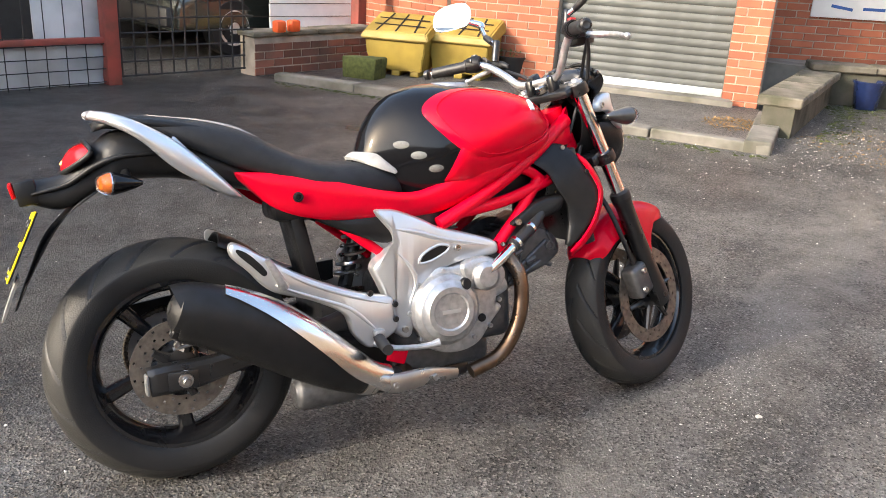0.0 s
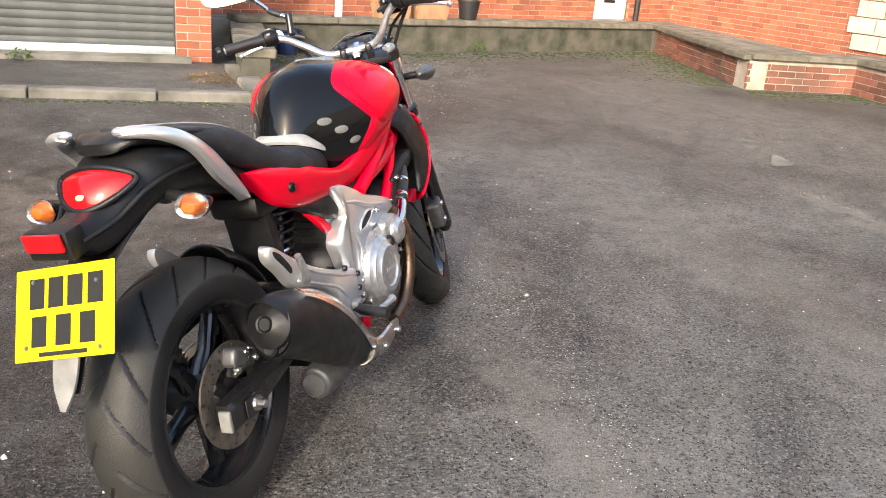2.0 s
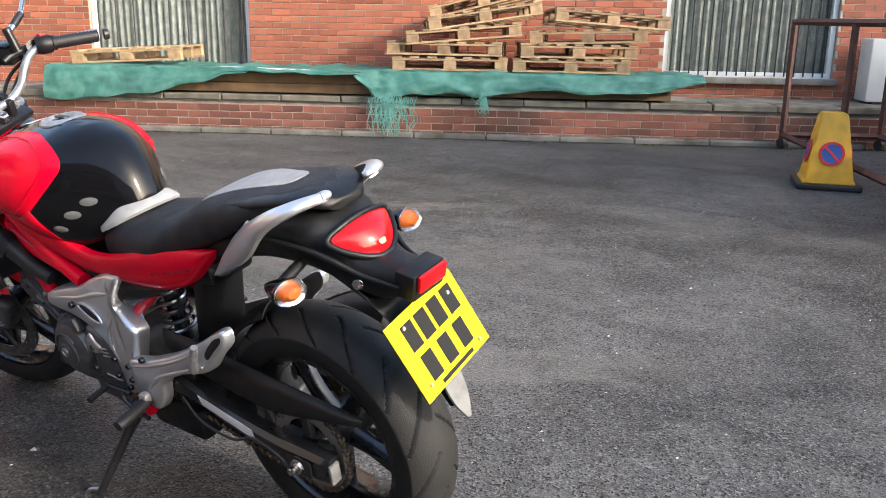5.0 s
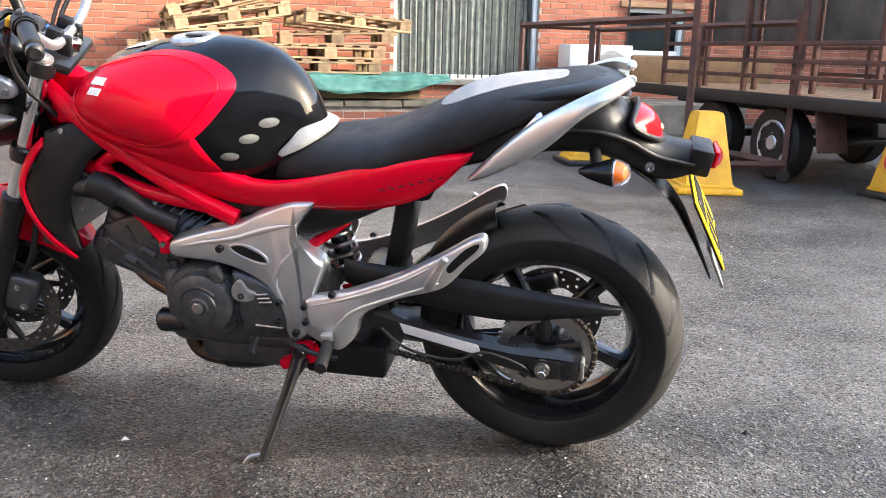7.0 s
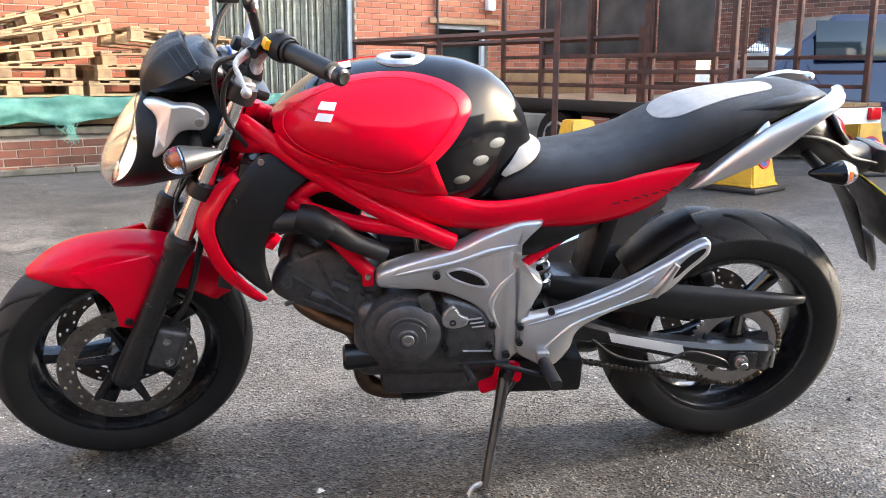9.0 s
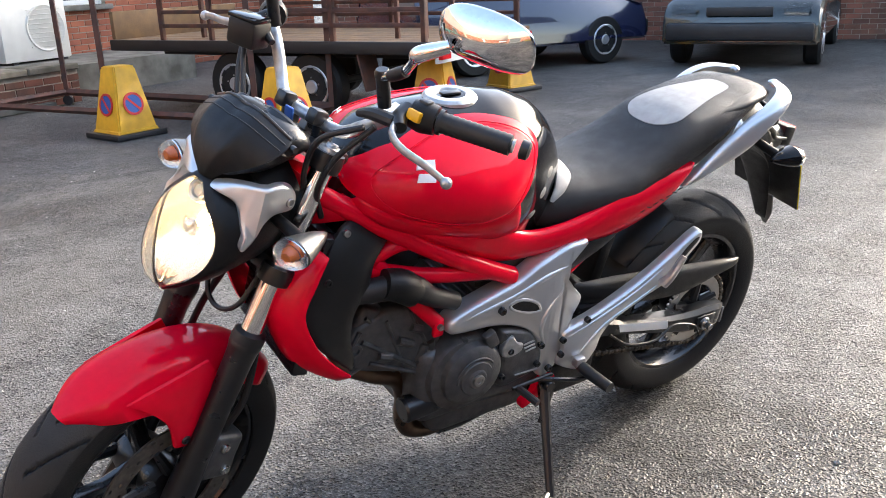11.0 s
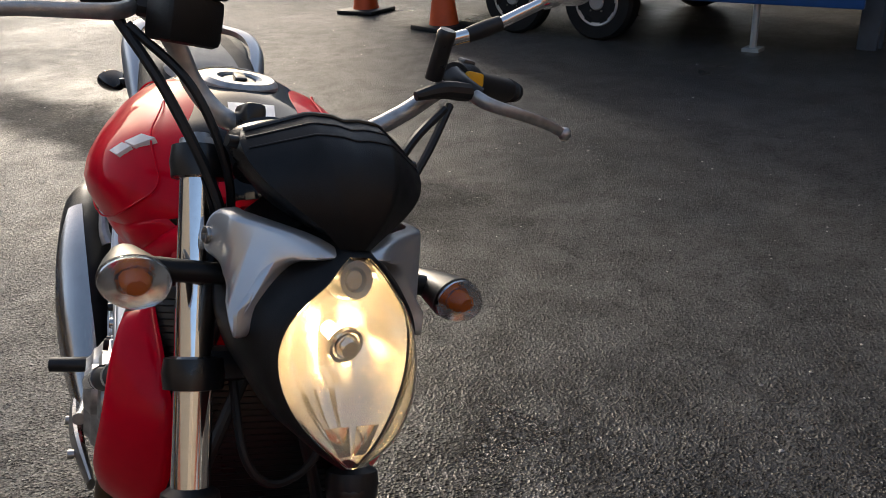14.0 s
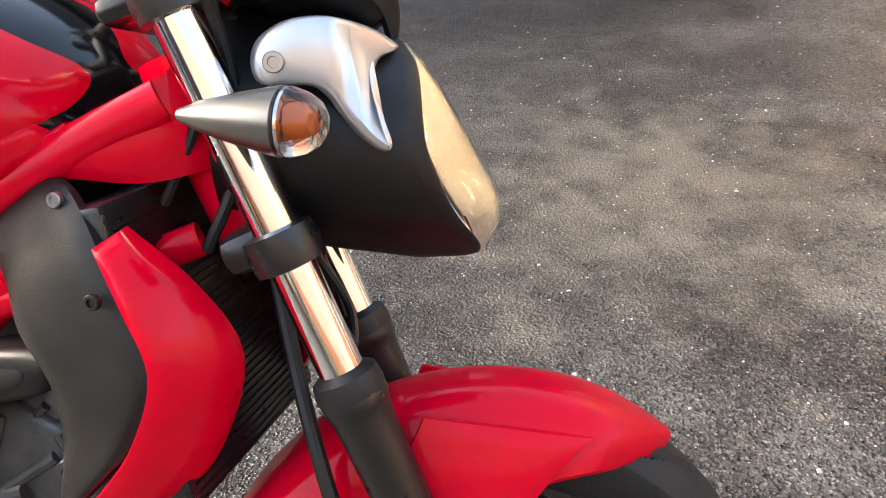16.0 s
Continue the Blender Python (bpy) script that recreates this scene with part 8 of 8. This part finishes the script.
def bowl_at(z, xr, xe, w, u):
    v = (z - 0.818) / 0.094
    deep = 0.058 * max(0.0, 1 - u * u) ** 0.75 * max(0.0, 1 - 0.8 * v * v) ** 0.7
    low = min(1.0, max(0.0, (0.15 - v) / 0.25))
    flute = 0.0035 * abs(math.sin(u * 6.3)) * (1 - u ** 4) * low
    shelf = 0.010 * min(1.0, max(0.0, (-0.45 - v) / 0.06)) * (1 - u * u)
    return (xe - 0.004 - deep - flute + shelf, w * 0.965 * u, z)


# the black shell: the lens outline swept back to the clamps
rings = []
O = [(-w, z, xe) for z, xr, xe, w in LC] + [(w, z, xe) for z, xr, xe, w in LC[::-1]]
for f, grow, dx, dz in ((0.0, 1.01, 0.001, 0.0), (0.04, 1.09, -0.002, 0.0), (0.12, 1.16, -0.014, 0.0), (0.35, 1.26, -0.045, 0.004), (0.7, 1.24, -0.10, 0.012), (1.0, 1.05, -0.15, 0.02)):
    ring = []
    for y, z, x in O:
        xx = x + dx * 1.0
        if f > 0.3:
            xx = x * (1 - f) + (1.30 - 0.9 * (f - 0.3) * 0.12) * f + dx * 0.3
        ring.append((xx, y * grow, 0.826 + (z - 0.826) * (1 + (grow - 1) * 0.45) + dz * f))
    rings.append(ring)
head = piece("headlamp", rings_to_mesh(bmesh.new(), rings, caps=False), "plastic", label="lit teardrop headlamp in a black shell", smooth=60, steer=True)
piece("shell_back", box((1.275, 0, 0.855), (0.05, 0.13, 0.13), bevel=0.03), "plastic", head, steer=True)
piece("headlamp_lens", solid(lamp_grid(lens_at), 0.002), "lamp_cover", head, "clear headlamp lens", smooth=60, steer=True)
piece("reflector_bowl", lamp_grid(bowl_at, 40), "reflector", head, "bright fluted headlamp reflector", smooth=35, steer=True)
piece("headlamp_bulb", lathe([(0.0, 0.030), (0.006, 0.027), (0.008, 0.015), (0.008, 0.0)], (1.318, 0.0, 0.823), (1, 0, -0.02), 16), "bulb", head, "glowing warm headlamp bulb", steer=True)
piece("bulb_shield", lathe([(0.0, 0.050), (0.009, 0.049), (0.0125, 0.044), (0.013, 0.034), (0.011, 0.034)], (1.318, 0.0, 0.823), (1, 0, -0.02), 24), "chrome", head, steer=True)
piece("shield_ring", lathe([(0.015, 0.040), (0.019, 0.041), (0.020, 0.036), (0.015, 0.035)], (1.318, 0.0, 0.823), (1, 0, -0.02), 28, closed=True), "chrome", head, steer=True)
piece("position_lamp", lathe([(0.0, 0.006), (0.009, 0.004), (0.011, 0.001), (0.013, 0.006), (0.019, 0.008), (0.021, 0.004), (0.021, -0.015)], (1.339, 0, 0.886), (1, 0, 0.40), 26), "lamp_ring", head, "round pale position lamp", steer=True)
for y in (-0.018, 0.018):
    piece("chin_facet", ribbon([(1.404, y - 0.014, 0.757), (1.416, y * 0.5 - 0.007, 0.731)], [(1.404, y + 0.014, 0.757), (1.416, y * 0.5 + 0.007, 0.731)], (1, y * 8, 0.4), 0.003, 0.003, 6, 4), "chrome", head, steer=True)
SP = [(1.223, 0.888), (1.229, 0.907), (1.251, 0.922), (1.280, 0.926), (1.312, 0.922), (1.336, 0.910), (1.334, 0.903), (1.322, 0.895), (1.319, 0.879), (1.329, 0.846), (1.336, 0.826), (1.330, 0.819), (1.314, 0.829), (1.296, 0.849), (1.284, 0.864), (1.268, 0.871), (1.232, 0.870)]


def on_shell(s):
    def f(u, v, h):
        y = 0.108 - 24 * max(0, u - 1.285) * max(0, v - 0.845) - 0.06 * max(0, u - 1.30)
        return (u + h * 0.4, s * (y + h), v)
    return f


for s in (1, -1):
    sp = piece("headlamp_side_panel", plate_shape(SP, on_shell(s), 0.012, 0.006, 0.006, 68), "silver", label="silver painted headlamp side panel", smooth=50, steer=True)
    bolt((1.240, s * 0.114, 0.888), (0, s, 0), 0.009, 0.004, "steel", sp, True)

# instruments and visor
rings = []
POD = [(1.182, 0.945, 0.992, 0.090), (1.196, 0.935, 1.006, 0.098), (1.222, 0.928, 1.014, 0.100), (1.250, 0.925, 1.008, 0.092), (1.272, 0.930, 0.992, 0.068)]
for x, zb, zt, w in curve_pts(POD, 20):
    ring = []
    for k in range(36):
        a = 2 * math.pi * k / 36
        c, s_ = math.cos(a), math.sin(a)
        narrow = 1.0 if s_ > 0 else 1 - 0.55 * abs(s_) ** 1.05
        ring.append((x, w * narrow * math.copysign(abs(c) ** 0.7, c), (zb + zt) / 2 + (zt - zb) / 2 * math.copysign(abs(s_) ** 0.75, s_)))
    rings.append(ring)
cowl = piece("instrument_cowl", rings_to_mesh(bmesh.new(), rings), "satin", label="black instrument pod with a creased visor", smooth=60, steer=True)
# ridge (x, z), edge (x, y, z) from the top rim to the lower point
VIS = [(1.250, 1.029, 1.232, 0.100, 0.996), (1.272, 1.023, 1.248, 0.106, 0.989), (1.298, 1.008, 1.270, 0.104, 0.977), (1.320, 0.985, 1.292, 0.090, 0.963), (1.333, 0.961, 1.311, 0.066, 0.948), (1.338, 0.938, 1.324, 0.040, 0.933), (1.337, 0.917, 1.331, 0.017, 0.914)]
VC = curve_pts(VIS, 30)


def visor_at(i, u, lift=0.0):
    xr, zr, xe, ye, ze = VC[i]
    a = abs(u)
    bend = 0.18 * a if a < 0.42 else 0.0756 + (a - 0.42) / 0.58 * 0.9244
    notch = 0.004 * math.exp(-(u / 0.10) ** 2) * (1 - i / 29)
    return (xr + (xe - xr) * bend + lift, ye * u, zr + (ze - zr) * bend - notch + lift * 0.6)


bm = bmesh.new()
rows = [[bm.verts.new(visor_at(i, k / 14 - 1)) for k in range(29)] for i in range(30)]
for a, b in zip(rows, rows[1:]):
    for k in range(28):
        bm.faces.new((a[k], a[k + 1], b[k + 1], b[k]))
vis = piece("visor", solid(bm, 0.006), "plastic", cowl, "black creased plastic visor", smooth=40, steer=True)
for i in (4, 7):
    piece("seam", sweep([visor_at(i, u, 0.0004) for u in np.linspace(-0.95, 0.95, 27)], 0.0011, 6, smooth=False), "hose", vis, steer=True)
rim = [visor_at(0, u, 0.0) for u in np.linspace(-0.98, 0.98, 27)]
piece("rim", sweep(rim, 0.003, 8, smooth=False), "satin", vis, steer=True)
for s in (1, -1):
    piece("visor_screw", lathe([(0.0, 0.010), (0.006, 0.010), (0.007, 0.0)], (1.236, s * 0.104, 0.985), (0, s, 0.1), 12), "satin", vis, steer=True)
    piece("side_fold", ribbon([visor_at(8, s * 0.99), visor_at(16, s * 0.99), visor_at(24, s * 0.98)], [(1.215, s * 0.088, 0.955), (1.262, s * 0.066, 0.935), (1.312, s * 0.020, 0.921)], (0.1, s * 0.5, -0.8), 0.004, 0.004, 16, 5), "plastic", vis, smooth=50, steer=True)
dial_axis = Vector((-0.80, 0, 0.6))
for y, r, nm in ((0.03, 0.047, "tachometer"), (-0.055, 0.036, "display")):
    dl = piece(nm, lathe([(0.0, 0.001), (r * 0.86, 0.001), (r * 0.9, 0.008), (r, 0.006), (r, -0.03)], (1.192, y, 0.978), dial_axis, 30), "satin", cowl, steer=True)
    piece("dial_face", lathe([(0.0, 0.003), (r * 0.84, 0.003), (r * 0.84, 0.0)], (1.192, y, 0.978), dial_axis, 30), "seat_grey" if nm == "display" else "ink", dl, steer=True)
    bm = bmesh.new()
    a = dial_axis.normalized()
    e1 = a.cross(Vector((0, 1, 0))).normalized()
    for k in range(11):
        t = radians(-130 + 26 * k)
        d = e1 * math.cos(t) + Vector((0, 1, 0)) * math.sin(t)
        c = Vector((1.192, y, 0.978)) + a * 0.004
        sweep([c + d * r * 0.62, c + d * r * 0.78], 0.0011, 4, bm=bm)
    piece("dial_marks", bm, "white", dl, smooth=0, steer=True)
    if nm == "tachometer":
        zone = [Vector((1.192, y, 0.978)) + a * 0.0042 + (e1 * math.cos(t) + Vector((0, 1, 0)) * math.sin(t)) * r * 0.74 for t in np.linspace(radians(-25), radians(-80), 9)]
        piece("red_zone", sweep(zone, 0.0022, 6, smooth=False), "red_sign", dl, steer=True)
        piece("bezel", lathe([(r * 0.90, 0.008), (r * 0.96, 0.0105), (r * 1.01, 0.006), (r * 0.93, 0.004)], (1.192, y, 0.978), dial_axis, 40, closed=True), "satin", dl, steer=True)
    c = Vector((1.192, y, 0.978)) + a * 0.005
    piece("needle", sweep([c, c - e1 * r * 0.4 + Vector((0, r * 0.5, 0))], 0.0012, 4), "red_sign", dl, steer=True)

# handlebar, grips, levers, switches, mirrors
pts = [(0.960, -0.296, 1.074), (1.030, -0.205, 1.082), (1.068, -0.158, 1.076), (1.082, -0.126, 1.049), (1.092, -0.100, 1.010), (1.106, -0.073, 0.985), (1.113, -0.043, 0.976), (1.115, 0.0, 0.975), (1.115, 0.06, 0.975),
       (1.119, 0.103, 0.985), (1.125, 0.158, 1.023), (1.112, 0.220, 1.064), (1.088, 0.282, 1.076), (1.038, 0.396, 1.072)]
# the right grip lies farther back and in than the left one's mirror image
RIGHT = Matrix.Translation((1.030, -0.205, 1.082)) @ Matrix.Rotation(radians(-17), 4, AXIS) @ Matrix.Translation((-1.088, 0.282, -1.076))
bar = piece("handlebar", sweep(pts, 0.0115, 14, 90), "silver_worn", label="silver alloy handlebar", steer=True)
for s in (1, -1):
    g0, g1 = Vector((1.088, s * 0.282, 1.076)), Vector((1.038, s * 0.396, 1.072))
    turn = True if s > 0 else RIGHT
    gd = (g1 - g0).normalized()
    prof = []
    for k in range(25):
        prof.append((0.0165 + (0.0012 if k % 2 else 0), 0.118 * k / 24))
    prof = [(0.012, -0.004), (0.021, -0.003), (0.021, 0.004)] + prof + [(0.0185, 0.119), (0.012, 0.121)]
    gp = piece("grip", lathe(prof, g0, gd, 22), "hose", bar, "ribbed black rubber grip", steer=turn)
    piece("bar_end", lathe([(0.006, 0.016), (0.010, 0.017), (0.0155, 0.014), (0.0165, 0.002), (0.013, 0.0)], g1 + gd * 0.010, gd, 20), "satin", gp, "black bar end weight", steer=turn)
    sw = piece("switch_housing", sweep([g0 + gd * -0.048, g0 + gd * -0.03, g0 + gd * -0.006], [0.023, 0.027, 0.024], 16, 10), "plastic", bar, "black switch housing", steer=turn)
    if s > 0:
        piece("yellow_button", box(g0 + gd * -0.028 + Vector((0.024, 0, 0.008)), (0.014, 0.026, 0.018), pose(0, 0, 0, 0, -20, 0), 0.003), "yellow_switch", sw, "yellow flash button", steer=turn)
        piece("switch", box(g0 + gd * -0.028 + Vector((-0.022, 0, 0.008)), (0.012, 0.022, 0.014), None, 0.003), "satin", sw, steer=turn)
        piece("switch", box(g0 + gd * -0.028 + Vector((0.0, 0, 0.026)), (0.016, 0.020, 0.008), None, 0.003), "engine", sw, steer=turn)
    else:
        res = piece("brake_reservoir", box((1.138, -0.140, 1.080), (0.052, 0.062, 0.050), pose(0, 0, 0, 0, -8, 12), 0.008), "plastic", bar, "black brake fluid reservoir", steer=True)
        piece("lid", box((1.138, -0.140, 1.108), (0.050, 0.060, 0.008), pose(0, 0, 0, 0, -8, 12), 0.003), "gloss_black", res, steer=True)
        piece("stop_switch", box(g0 + gd * -0.028 + Vector((0.0, 0, 0.026)), (0.020, 0.016, 0.010), None, 0.003), "red_sign", sw, steer=turn)
    perch = g0 + gd * -0.055
    lv = piece("lever", sweep([perch + Vector((0.02, 0, -0.004)), perch + Vector((0.056, s * 0.020, -0.014)), perch + Vector((0.076, s * 0.060, -0.017)), perch + Vector((0.076, s * 0.110, -0.022)), perch + Vector((0.075, s * 0.150, -0.030))],
               [0.010, 0.009, 0.0078, 0.0072, 0.0062], 12, 30, flat=0.62), "silver_worn", bar, "silver control lever with ball end", steer=turn)
    bm = bmesh.new()
    bmesh.ops.create_uvsphere(bm, u_segments=14, v_segments=10, radius=0.0095)
    piece("ball_end", place(bm, perch + Vector((0.075, s * 0.155, -0.031))), "silver_worn", lv, steer=turn)
    piece("lever_perch", sweep([perch + Vector((0.0, 0, 0)), perch + Vector((0.024, s * 0.004, -0.004)), perch + Vector((0.040, s * 0.02, -0.010))], [0.018, 0.014, 0.012], 12), "satin", bar, steer=turn)
    piece("cable_boot", sweep([perch + Vector((0.034, s * 0.004, -0.008)), perch + Vector((0.038, -s * 0.04, -0.012)), perch + Vector((0.036, -s * 0.075, -0.026))], [0.012, 0.011, 0.006], 10), "hose", bar, steer=turn)
    # mirror
    mb, mt, k0, k1, stem1, mc = (Vector((x, s * y, z)) for x, y, z in ((1.124, 0.192, 1.074), (1.134, 0.186, 1.132), (1.142, 0.212, 1.138), (1.152, 0.249, 1.163), (1.185, 0.298, 1.215), (1.120, 0.357, 1.250)))
    mr = piece("mirror", sweep([mb, mt], 0.0115, 14), "satin", label="chrome-backed rear view mirror", steer=turn)
    piece("post_cap", lathe([(0.0, 0.006), (0.010, 0.006), (0.0125, 0.002), (0.0125, -0.006)], mt, mt - mb, 14), "satin", mr, steer=turn)
    piece("arm_root", sweep([mt.lerp(mb, 0.15), k0], 0.0085, 12), "chrome", mr, steer=turn)
    piece("sleeve", sweep([k0, k0.lerp(k1, 0.5), k1], [0.0095, 0.0105, 0.0095], 14), "hose", mr, steer=turn)
    piece("stem", sweep([k1, stem1], 0.0072, 12), "chrome", mr, steer=turn)
    piece("knuckle", sweep([k1.lerp(stem1, 0.72), stem1, stem1 + (mc - stem1) * 0.45], [0.0095, 0.0125, 0.010], 12), "chrome", mr, steer=turn)
    fx = Vector((-0.96, -s * 0.10, 0.20)).normalized()
    e_u = Vector((0.0, 1, 0)) - fx * fx.y
    e_u.normalize()
    e_v = fx.cross(e_u)
    if e_v.z < 0:
        e_v = -e_v
    mo = [(0.92 * u, 0.95 * v) for u, v in ((-0.088, -0.012), (-0.075, -0.040), (-0.03, -0.046), (0.04, -0.044), (0.080, -0.030), (0.090, 0.0), (0.078, 0.032), (0.03, 0.045), (-0.04, 0.042), (-0.078, 0.022))]

    def mf(u, v, h, c=mc, a=e_u, b=e_v, f=fx, sg=s):
        return c + a * (u * sg) + b * v - f * h
    piece("mirror_shell", pad(mo, mf, 0.004, 0.032, 60, (1, 0.98, 0.93, 0.85, 0.7, 0.45, 0.2), power=2.4), "chrome", mr, "chrome mirror shell", smooth=60, steer=turn)
    piece("mirror_glass", pad([(u * 0.94, v * 0.92) for u, v in mo], lambda u, v, h: mf(u, v, -0.0045 - h), 0.001, 0.0012, 60), "mirror", mr, "mirror glass", steer=turn)

# cables from the bars
for pts, r in (([(1.11, -0.185, 1.060), (1.160, -0.125, 1.015), (1.185, -0.078, 0.93), (1.165, -0.055, 0.84), (1.13, -0.04, 0.76)], 0.005),
               ([(1.10, -0.195, 1.065), (1.155, -0.145, 1.0), (1.195, -0.085, 0.90), (1.20, -0.060, 0.80), (1.17, -0.05, 0.72)], 0.0058),
               ([(1.165, 0.19, 1.045), (1.20, 0.13, 1.005), (1.20, 0.10, 0.93), (1.17, 0.08, 0.84), (1.12, 0.06, 0.77)], 0.0055),
               ([(1.155, 0.205, 1.05), (1.19, 0.16, 0.98), (1.19, 0.125, 0.90), (1.15, 0.10, 0.82)], 0.0055),
               ([(1.24, -0.05, 0.72), (1.29, -0.04, 0.65), (1.30, 0.0, 0.62), (1.29, 0.05, 0.65), (1.24, 0.06, 0.72)], 0.005)):
    piece("cable", sweep(pts, r, 8, 40), "hose", label="black control cable", steer=True)
piece("key_block", lathe([(0.0, 0.012), (0.010, 0.012), (0.020, 0.010), (0.024, 0), (0.024, -0.05)], (1.165, 0.0, 0.960), AXIS, 20), "satin", steer=True)
piece("key", box((1.155, 0.0, 0.985), (0.006, 0.020, 0.026), bevel=0.002), "blue_sign", label="key in the ignition", steer=True)

# radiator and shrouds
rad = piece("radiator", box((1.150, 0, 0.640), (0.035, 0.27, 0.29), pose(0, 0, 0, 0, -14, 0), 0.006), "satin", label="black radiator core")
for k in range(34):
    piece("fin", box((1.168 - 0.0019 * (k - 17), 0, 0.640 + 0.0079 * (k - 16.5)), (0.003, 0.25, 0.0012), pose(0, 0, 0, 0, -14, 0)), "plastic", rad, smooth=0)
piece("air_box", box((0.98, 0, 0.70), (0.20, 0.16, 0.14), bevel=0.03), "plastic")
piece("airbox_rear", box((0.80, 0, 0.70), (0.20, 0.20, 0.10), bevel=0.03), "plastic")
piece("battery_box", box((0.60, 0, 0.62), (0.16, 0.16, 0.10), bevel=0.02), "plastic")
for s in (1, -1):
    A = [(x, s * y, z) for x, y, z in ((1.055, 0.105, 0.800), (1.100, 0.125, 0.790), (1.140, 0.148, 0.745), (1.190, 0.165, 0.655), (1.170, 0.172, 0.590), (1.130, 0.172, 0.540), (1.092, 0.165, 0.502))]
    B = [(x, s * y, z) for x, y, z in ((0.995, 0.118, 0.748), (1.035, 0.140, 0.715), (1.055, 0.155, 0.672), (1.085, 0.160, 0.625), (1.090, 0.160, 0.575), (1.085, 0.160, 0.540), (1.080, 0.158, 0.508))]
    sh = piece("radiator_shroud", ribbon(A, B, (-0.1, s, 0), 0.007, 0.008, 36, 10, 5), "plastic", label="black radiator shroud with red leading edge", smooth=50)
    A = [(x, s * y, z) for x, y, z in ((1.150, 0.125, 0.765), (1.203, 0.112, 0.715), (1.238, 0.102, 0.655), (1.226, 0.102, 0.585), (1.190, 0.116, 0.520), (1.112, 0.142, 0.470))]
    B = [(x, s * y, z) for x, y, z in ((1.135, 0.152, 0.752), (1.165, 0.166, 0.710), (1.190, 0.173, 0.655), (1.172, 0.180, 0.590), (1.138, 0.180, 0.540), (1.092, 0.170, 0.490))]
    piece("shroud_edge", ribbon(A, B, (0.45, s, 0), 0.012, 0.006, 34, 10, 3), "red", sh, "glossy red shroud edge", smooth=50)
    for x, y, z, mt in ((1.09, 0.139, 0.785, "steel"), (1.145, 0.178, 0.715, "plastic")):
        bolt((x, s * (y - 0.007), z), (0, s, 0.1), 0.007, 0.003, mt, sh)
    if s < 0:
        vent = piece("side_vent", plate_shape([(0.905, 0.582), (0.950, 0.615), (1.002, 0.642), (1.078, 0.650), (1.070, 0.612), (1.020, 0.592), (0.954, 0.574)], side(0.142, s), 0.03, 0.012, 0.008, 50), "plastic", sh, "black triangular side vent", smooth=50)
        piece("vent_hole", plate_shape([(0.975, 0.606), (1.005, 0.626), (1.050, 0.632), (1.045, 0.616), (1.01, 0.604)], side(0.1535, s), 0.003, 0.0012, 0.001, 30), "ink", sh)
        bolt((0.925, s * 0.155, 0.588), (0, s, 0), 0.009, 0.005, "steel", sh)

# ---- bricks, last ----
BW, BH, JOINT = 0.215, 0.065, 0.010


def brick_verts(w, h, d, seed):
    r = random.Random(seed)
    j = [[r.uniform(-0.0015, 0.0015) for _ in range(3)] for _ in range(8)]
    base = [(-w / 2, 0, -h / 2), (w / 2, 0, -h / 2), (w / 2, 0, h / 2), (-w / 2, 0, h / 2)]
    out = [tuple(c + e for c, e in zip(p, q)) for p, q in zip(base, j)]
    e = 0.003
    base2 = [(-w / 2 + e, d, -h / 2 + e), (w / 2 - e, d, -h / 2 + e), (w / 2 - e, d, h / 2 - e), (-w / 2 + e, d, h / 2 - e)]
    return out + [tuple(c + e2 for c, e2 in zip(p, q)) for p, q in zip(base2, j[4:])]


FACES = [(4, 5, 6, 7), (0, 1, 5, 4), (1, 2, 6, 5), (2, 3, 7, 6), (3, 0, 4, 7)]
rng = random.Random(7)
brick_meshes = {}


def single_brick_mesh(mat):
    if mat not in brick_meshes:
        row = []
        for k in range(6):
            me = bpy.data.meshes.new("brick")
            me.from_pydata([tuple(v) for v in brick_verts(BW, BH, 0.008, 40 + k)], [], FACES)
            me.materials.append(M["brick_piece" if mat == "brick" else "brick_old"])
            row.append(me)
        brick_meshes[mat] = row
    return brick_meshes[mat]


for wall, L, z0, z1, holes, mat, singles in BRICKS:
    verts, faces = [], []
    count = 0
    rows = int((z1 - z0) / (BH + JOINT))
    for r in range(rows):
        z = z0 + JOINT / 2 + BH / 2 + r * (BH + JOINT)
        u = 0.0 if r % 2 else -(BW + JOINT) / 2
        while u < L:
            a, b = max(u, 0.0), min(u + BW, L)
            for h in holes:
                if h[2] - 0.03 < z < h[3] + 0.03:
                    if h[0] <= a and b <= h[1]:
                        b = a
                    elif a < h[0] < b:
                        b = h[0]
                    elif a < h[1] < b:
                        a = h[1]
            u += BW + JOINT
            if b - a < 0.04:
                continue
            d = 0.008 + rng.uniform(-0.002, 0.002)
            near = singles and count < singles and abs(b - a - BW) < 1e-6 and 0.42 * L < a < 0.86 * L and (mat != "brick" or 0.55 < z < 1.6)
            if near:
                o = new("brick", rng.choice(single_brick_mesh(mat)))
                o.parent = wall
                o.location = ((a + b) / 2, -0.004, z)
                count += 1
            else:
                k = len(verts)
                verts += [(x + (a + b) / 2, y - 0.004, q + z) for x, y, q in brick_verts(b - a, BH, d, rng.random())]
                faces += [tuple(i + k for i in f) for f in FACES]
    if verts:
        me = bpy.data.meshes.new("brickwork")
        me.from_pydata(verts, [], faces)
        me.materials.append(M["brick" if mat == "brick" else "brick_rest"])
        o = new("brickwork", me)
        o.parent = wall
        tagged(o, kind="stuff")
